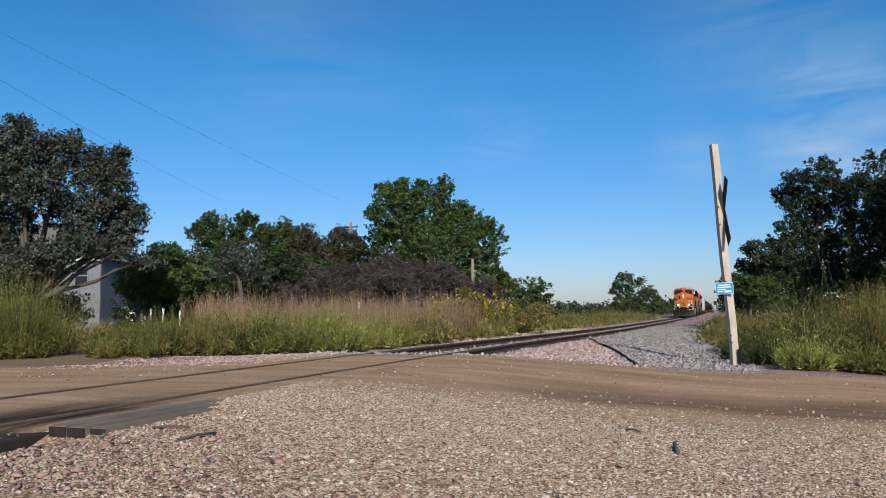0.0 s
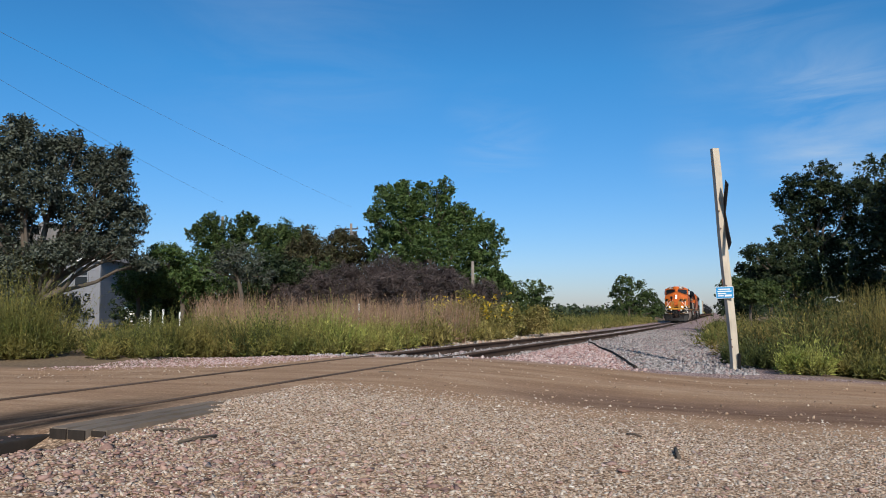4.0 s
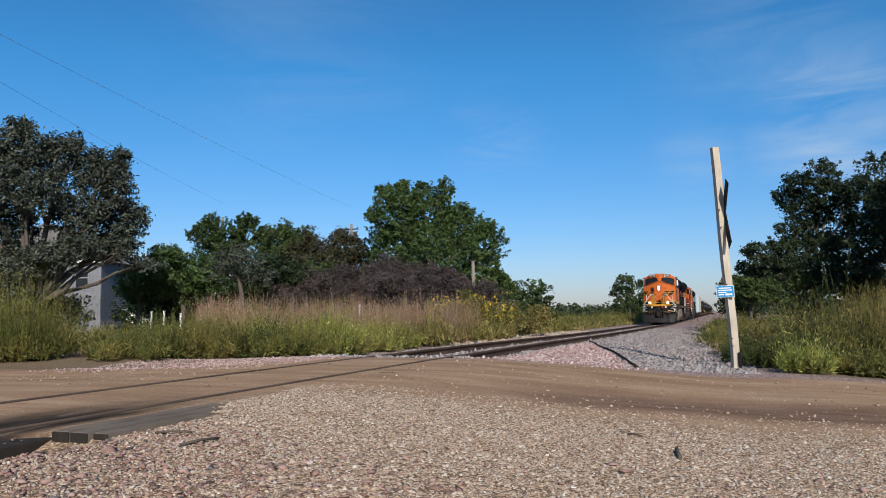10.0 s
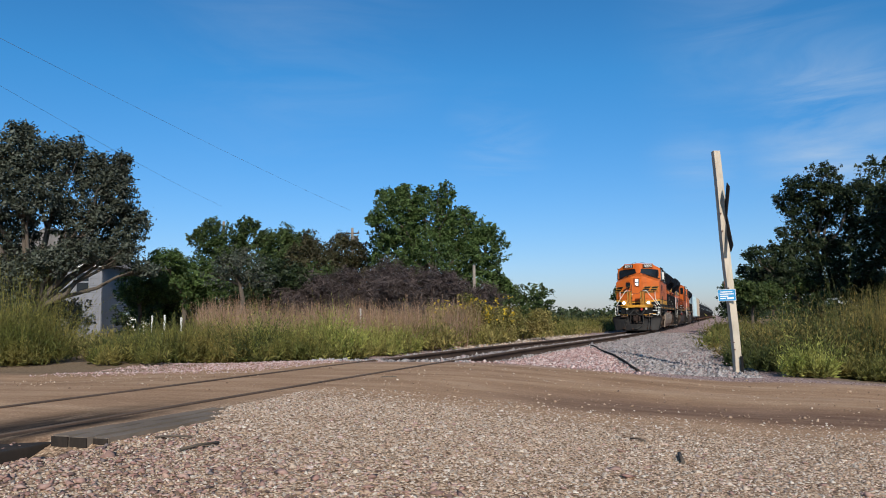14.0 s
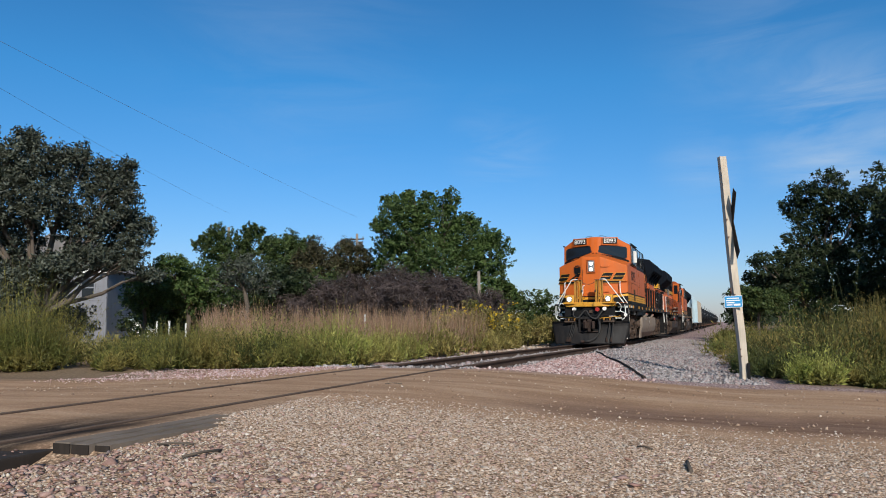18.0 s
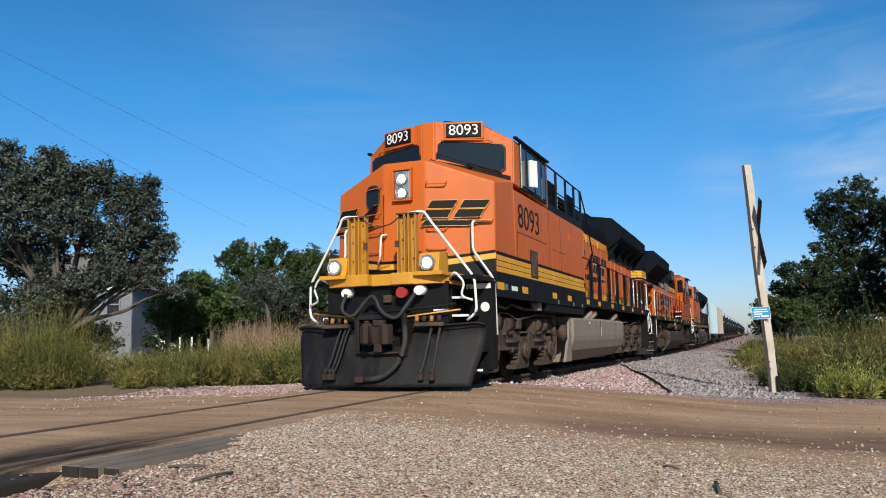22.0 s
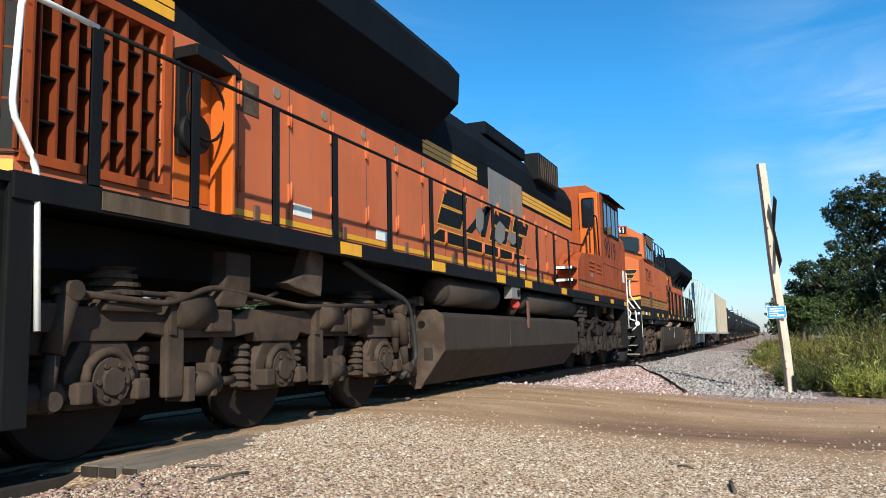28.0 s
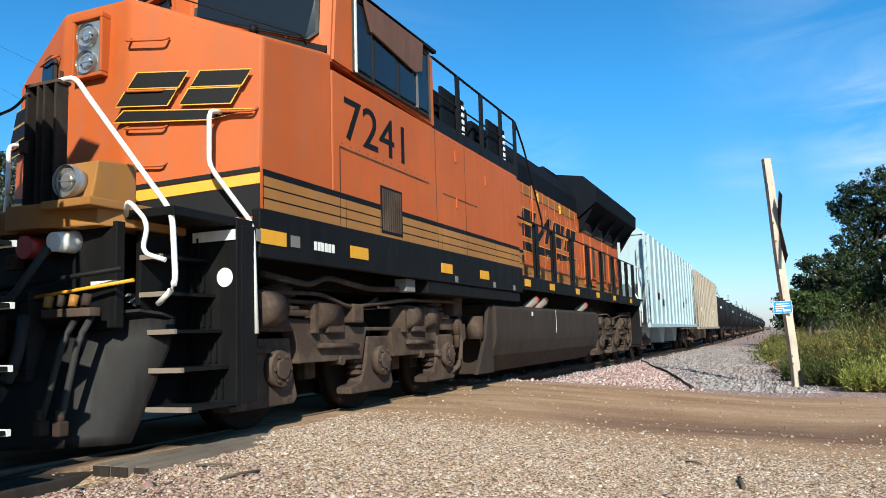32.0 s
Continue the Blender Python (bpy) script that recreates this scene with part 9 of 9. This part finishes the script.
def poles_and_wires():
    def upole(az, r, h, cross=True, label="weathered wooden utility pole", tw=1.0):
        x, y = polar(az, r)
        U = thing("utility_pole", label, "utility pole", m=pose(x, y, ground_z(x, y)))
        part("pole", cyl(nb(), (0, 0, -0.3), (0, 0, h), 0.15 * tw, 0.10 * tw, 12), "oldpole", U)
        if cross:
            part("crossarm", box(nb(), -0.6, 0.6, -0.05, 0.05, h - 0.48, h - 0.39), "oldwood", U)
            for k in (-0.52, 0.0, 0.52):
                part("insulator", cyl(nb(), (k, 0, h - 0.38), (k, 0, h - 0.22), 0.04, 0.03, 10), "grey", U)
        return U, (x, y)
    U, p1 = upole(26.25, 61, 8.35)
    part("transformer", cyl(nb(), (0.3, -0.1, 6.9), (0.3, -0.1, 7.7), 0.22, seg=16), "grey", U)
    upole(17.3, 38, 3.65, False, "short weathered wooden post beside the track", 0.7)
    x2, y2 = polar(35.4, 60)
    upole(35.4, 60, 8.6, False)
    # two wires sweep overhead to the left
    for (az, r), q in (((49.7, 24.6), p1), ((49.6, 29.7), (x2, y2))):
        a = Vector((*polar(az, r), 0))
        b = Vector((*q, 0))
        d = (b - a)
        start = a - d * 0.9
        pts = []
        for k in range(25):
            t = k / 24
            p = start + (b - start) * t
            sag = 0.5 * (1 - (2 * t - 1) ** 2)
            pts.append((p.x, p.y, 8.95 - sag + 0.25))
        tagged(part("wire", tube(nb(), pts, 0.005, 5), "grey"), "thin overhead power wire sagging between poles", "wire", "overhead wires")
    upole(71, 13.5, 8.9)
    for az, r, h in ((39.3, 26, 1.15), (38.2, 27, 1.1), (25.7, 24, 1.3), (40.1, 30, 1.2)):
        x, y = polar(az, r)
        tagged(part("marker_post", box(nb(), x - 0.025, x + 0.025, y - 0.025, y + 0.025, ground_z(x, y) - 0.1, ground_z(x, y) + h, 0.01), "white"), "white marker post standing in the weeds", "post", "marker posts")


crossing_post()
timbers()
house()
poles_and_wires()


# ---- loose stones, last ----
def below_hose(x, y):
    """One on the pink side of the hose, nought on the grey side."""
    yl = 27.5 - (x + 4.42) / 3.06 * 13.8
    return smooth(yl + 1.0, yl - 1.0, y)


def stones_all():
    def seen(x, y):
        if -4.5 < x < -3.69 and 3.8 < y < (6.8 if x < -4.1 else 5.2):
            return 0.0
        return 1.0 if y * 0.956 - x * 0.292 > 3.35 else 0.0
    scatter_stones("gravel", 78000, (-4.2, 3.4), (2.6, 7.8), 0.0175, "tan_rock", "loose mixed gravel stones beside the road", lambda x, y: seen(x, y) * (0.2 + 0.8 * smooth(7.6, 6.0, y)), 301, sink=0.0, flat=0.6)
    scatter_stones("gravel", 15000, (-4.25, 3.2), (2.4, 6.0), 0.031, "shard_rock", "coarse flat pinkish brown stones in the foreground", lambda x, y: seen(x, y) * (0.03 + 0.97 * smooth(4.6, 3.1, y + 0.42 * x + 0.9)), 302, sink=0.25, flat=0.38, tip=0.25)
    scatter_stones("pebbles", 5000, (-10, 6), (7.0, 13.6), 0.020, "dirt_rock", "small pebbles strewn on the earth road", lambda x, y: 0.5 if abs(x - TRACK_X) > 0.9 else 0.1, 303)
    scatter_stones("ballast", 21000, (-4.3, 1.2), (12.7, 28), 0.038, "pink_rock", "pink crushed stone ballast", lambda x, y: below_hose(x, y) * smooth(12.6, 13.6, y) * (1 if x < 0.4 else 0.4), 304)
    scatter_stones("ballast", 17000, (-4.35, 0.6), (14, 55), 0.050, "grey_rock", "grey crushed stone ballast beside the track", lambda x, y: 1 - below_hose(x, y), 305, power=1.7)
    scatter_stones("ballast", 15000, (-7.3, -4.2), (13.0, 60), 0.055, "grey_rock", "grey crushed stone ballast between the ties", lambda x, y: 0 if min(abs(x - TRACK_X - GAUGE), abs(x - TRACK_X + GAUGE)) < 0.09 else (1.0 if abs(x - TRACK_X) > 1.2 else 0.6), 306, power=1.6)
    scatter_stones("gravel", 8000, (-10.6, -6.5), (9.4, 14.0), 0.022, "pink_rock", "pink gravel along the weeds", lambda x, y: smooth(9.0, 11.5, y + 0.0), 307)
    scatter_stones("gravel", 3000, (-9.0, -7.0), (22, 46), 0.07, "tan_rock", "tan gravel bank behind the track", None, 308)
    # single stones that lie nearest
    r = random.Random(77)
    kinds = []
    for k in range(6):
        me = bpy.data.meshes.new("stone")
        bm = stone_mesh(k)
        bm.to_mesh(me)
        bm.free()
        me.materials.append(MAT["tan_rock" if k < 4 else "pink_rock"])
        kinds.append(me)
    for k in range(300):
        y = 3.4 + 2.6 * r.random() ** 1.5
        x = r.uniform(-0.95 * y, 0.30 * y)
        if x < -4.1:
            x = r.uniform(-3.9, 0.5)
        s = r.uniform(0.009, 0.019)
        o = new("stone", kinds[r.randrange(6)])
        o.parent = ground
        o.matrix_basis = Matrix.LocRotScale((x, y, ground_z(x, y) + s * 0.25), Euler((r.uniform(-0.4, 0.4), r.uniform(-0.4, 0.4), r.uniform(0, 6.3))), (s, s * r.uniform(0.7, 1.2), s))


stones_all()

# ---- what moves ----
RUN = (
    (0.0, 127.71), (1.0, 122.37), (2.0, 117.03), (3.0, 111.68), (3.5, 109.01), (5.5, 98.35), (6.0, 95.69), (7.0,
    90.37), (8.0, 85.06), (9.0, 79.75), (10.0, 74.45), (11.0, 69.15), (12.0, 63.87), (13.0, 58.59), (14.0, 53.31),
    (14.5, 50.67), (16.5, 40.12), (17.0, 37.46), (18.0, 32.11), (19.0, 26.76), (20.0, 21.40), (21.0, 16.08),
    (22.0, 10.89), (23.0, 5.79), (24.0, 0.73), (25.0, -4.39), (25.5, -6.98), (27.5, -17.48), (28.0, -20.12),
    (29.0, -25.42), (30.0, -30.67), (31.0, -35.82), (32.0, -40.89))


def run_at(t):
    for (t0, s0), (t1, s1) in zip(RUN, RUN[1:]):
        if t <= t1:
            return s0 + (s1 - s0) * (t - t0) / (t1 - t0)
    return RUN[-1][1]


def train_at(off):
    return [(t, pose(TRACK_X, s + off, dip(s + off + 8))) for t, s in RUN]


def rolling(y):
    """Wheels roll without slip, in steps of a tenth of a second."""
    rows = []
    for k in range(0, 321):
        t = k / 10
        a = (RUN[0][1] - run_at(t)) / 0.53
        rows.append((t, Matrix.Translation((0, y, 0.53)) @ Matrix.Rotation(a, 4, "X")))
    return rows


def motions():
    for ob, off in CARS:
        walk(ob, train_at(off))
    for ob, y in WHEELS:
        if ob.parent.name.startswith("locomotive") or ob.parent.name.startswith("hopper"):
            walk(ob, rolling(y))


motions()
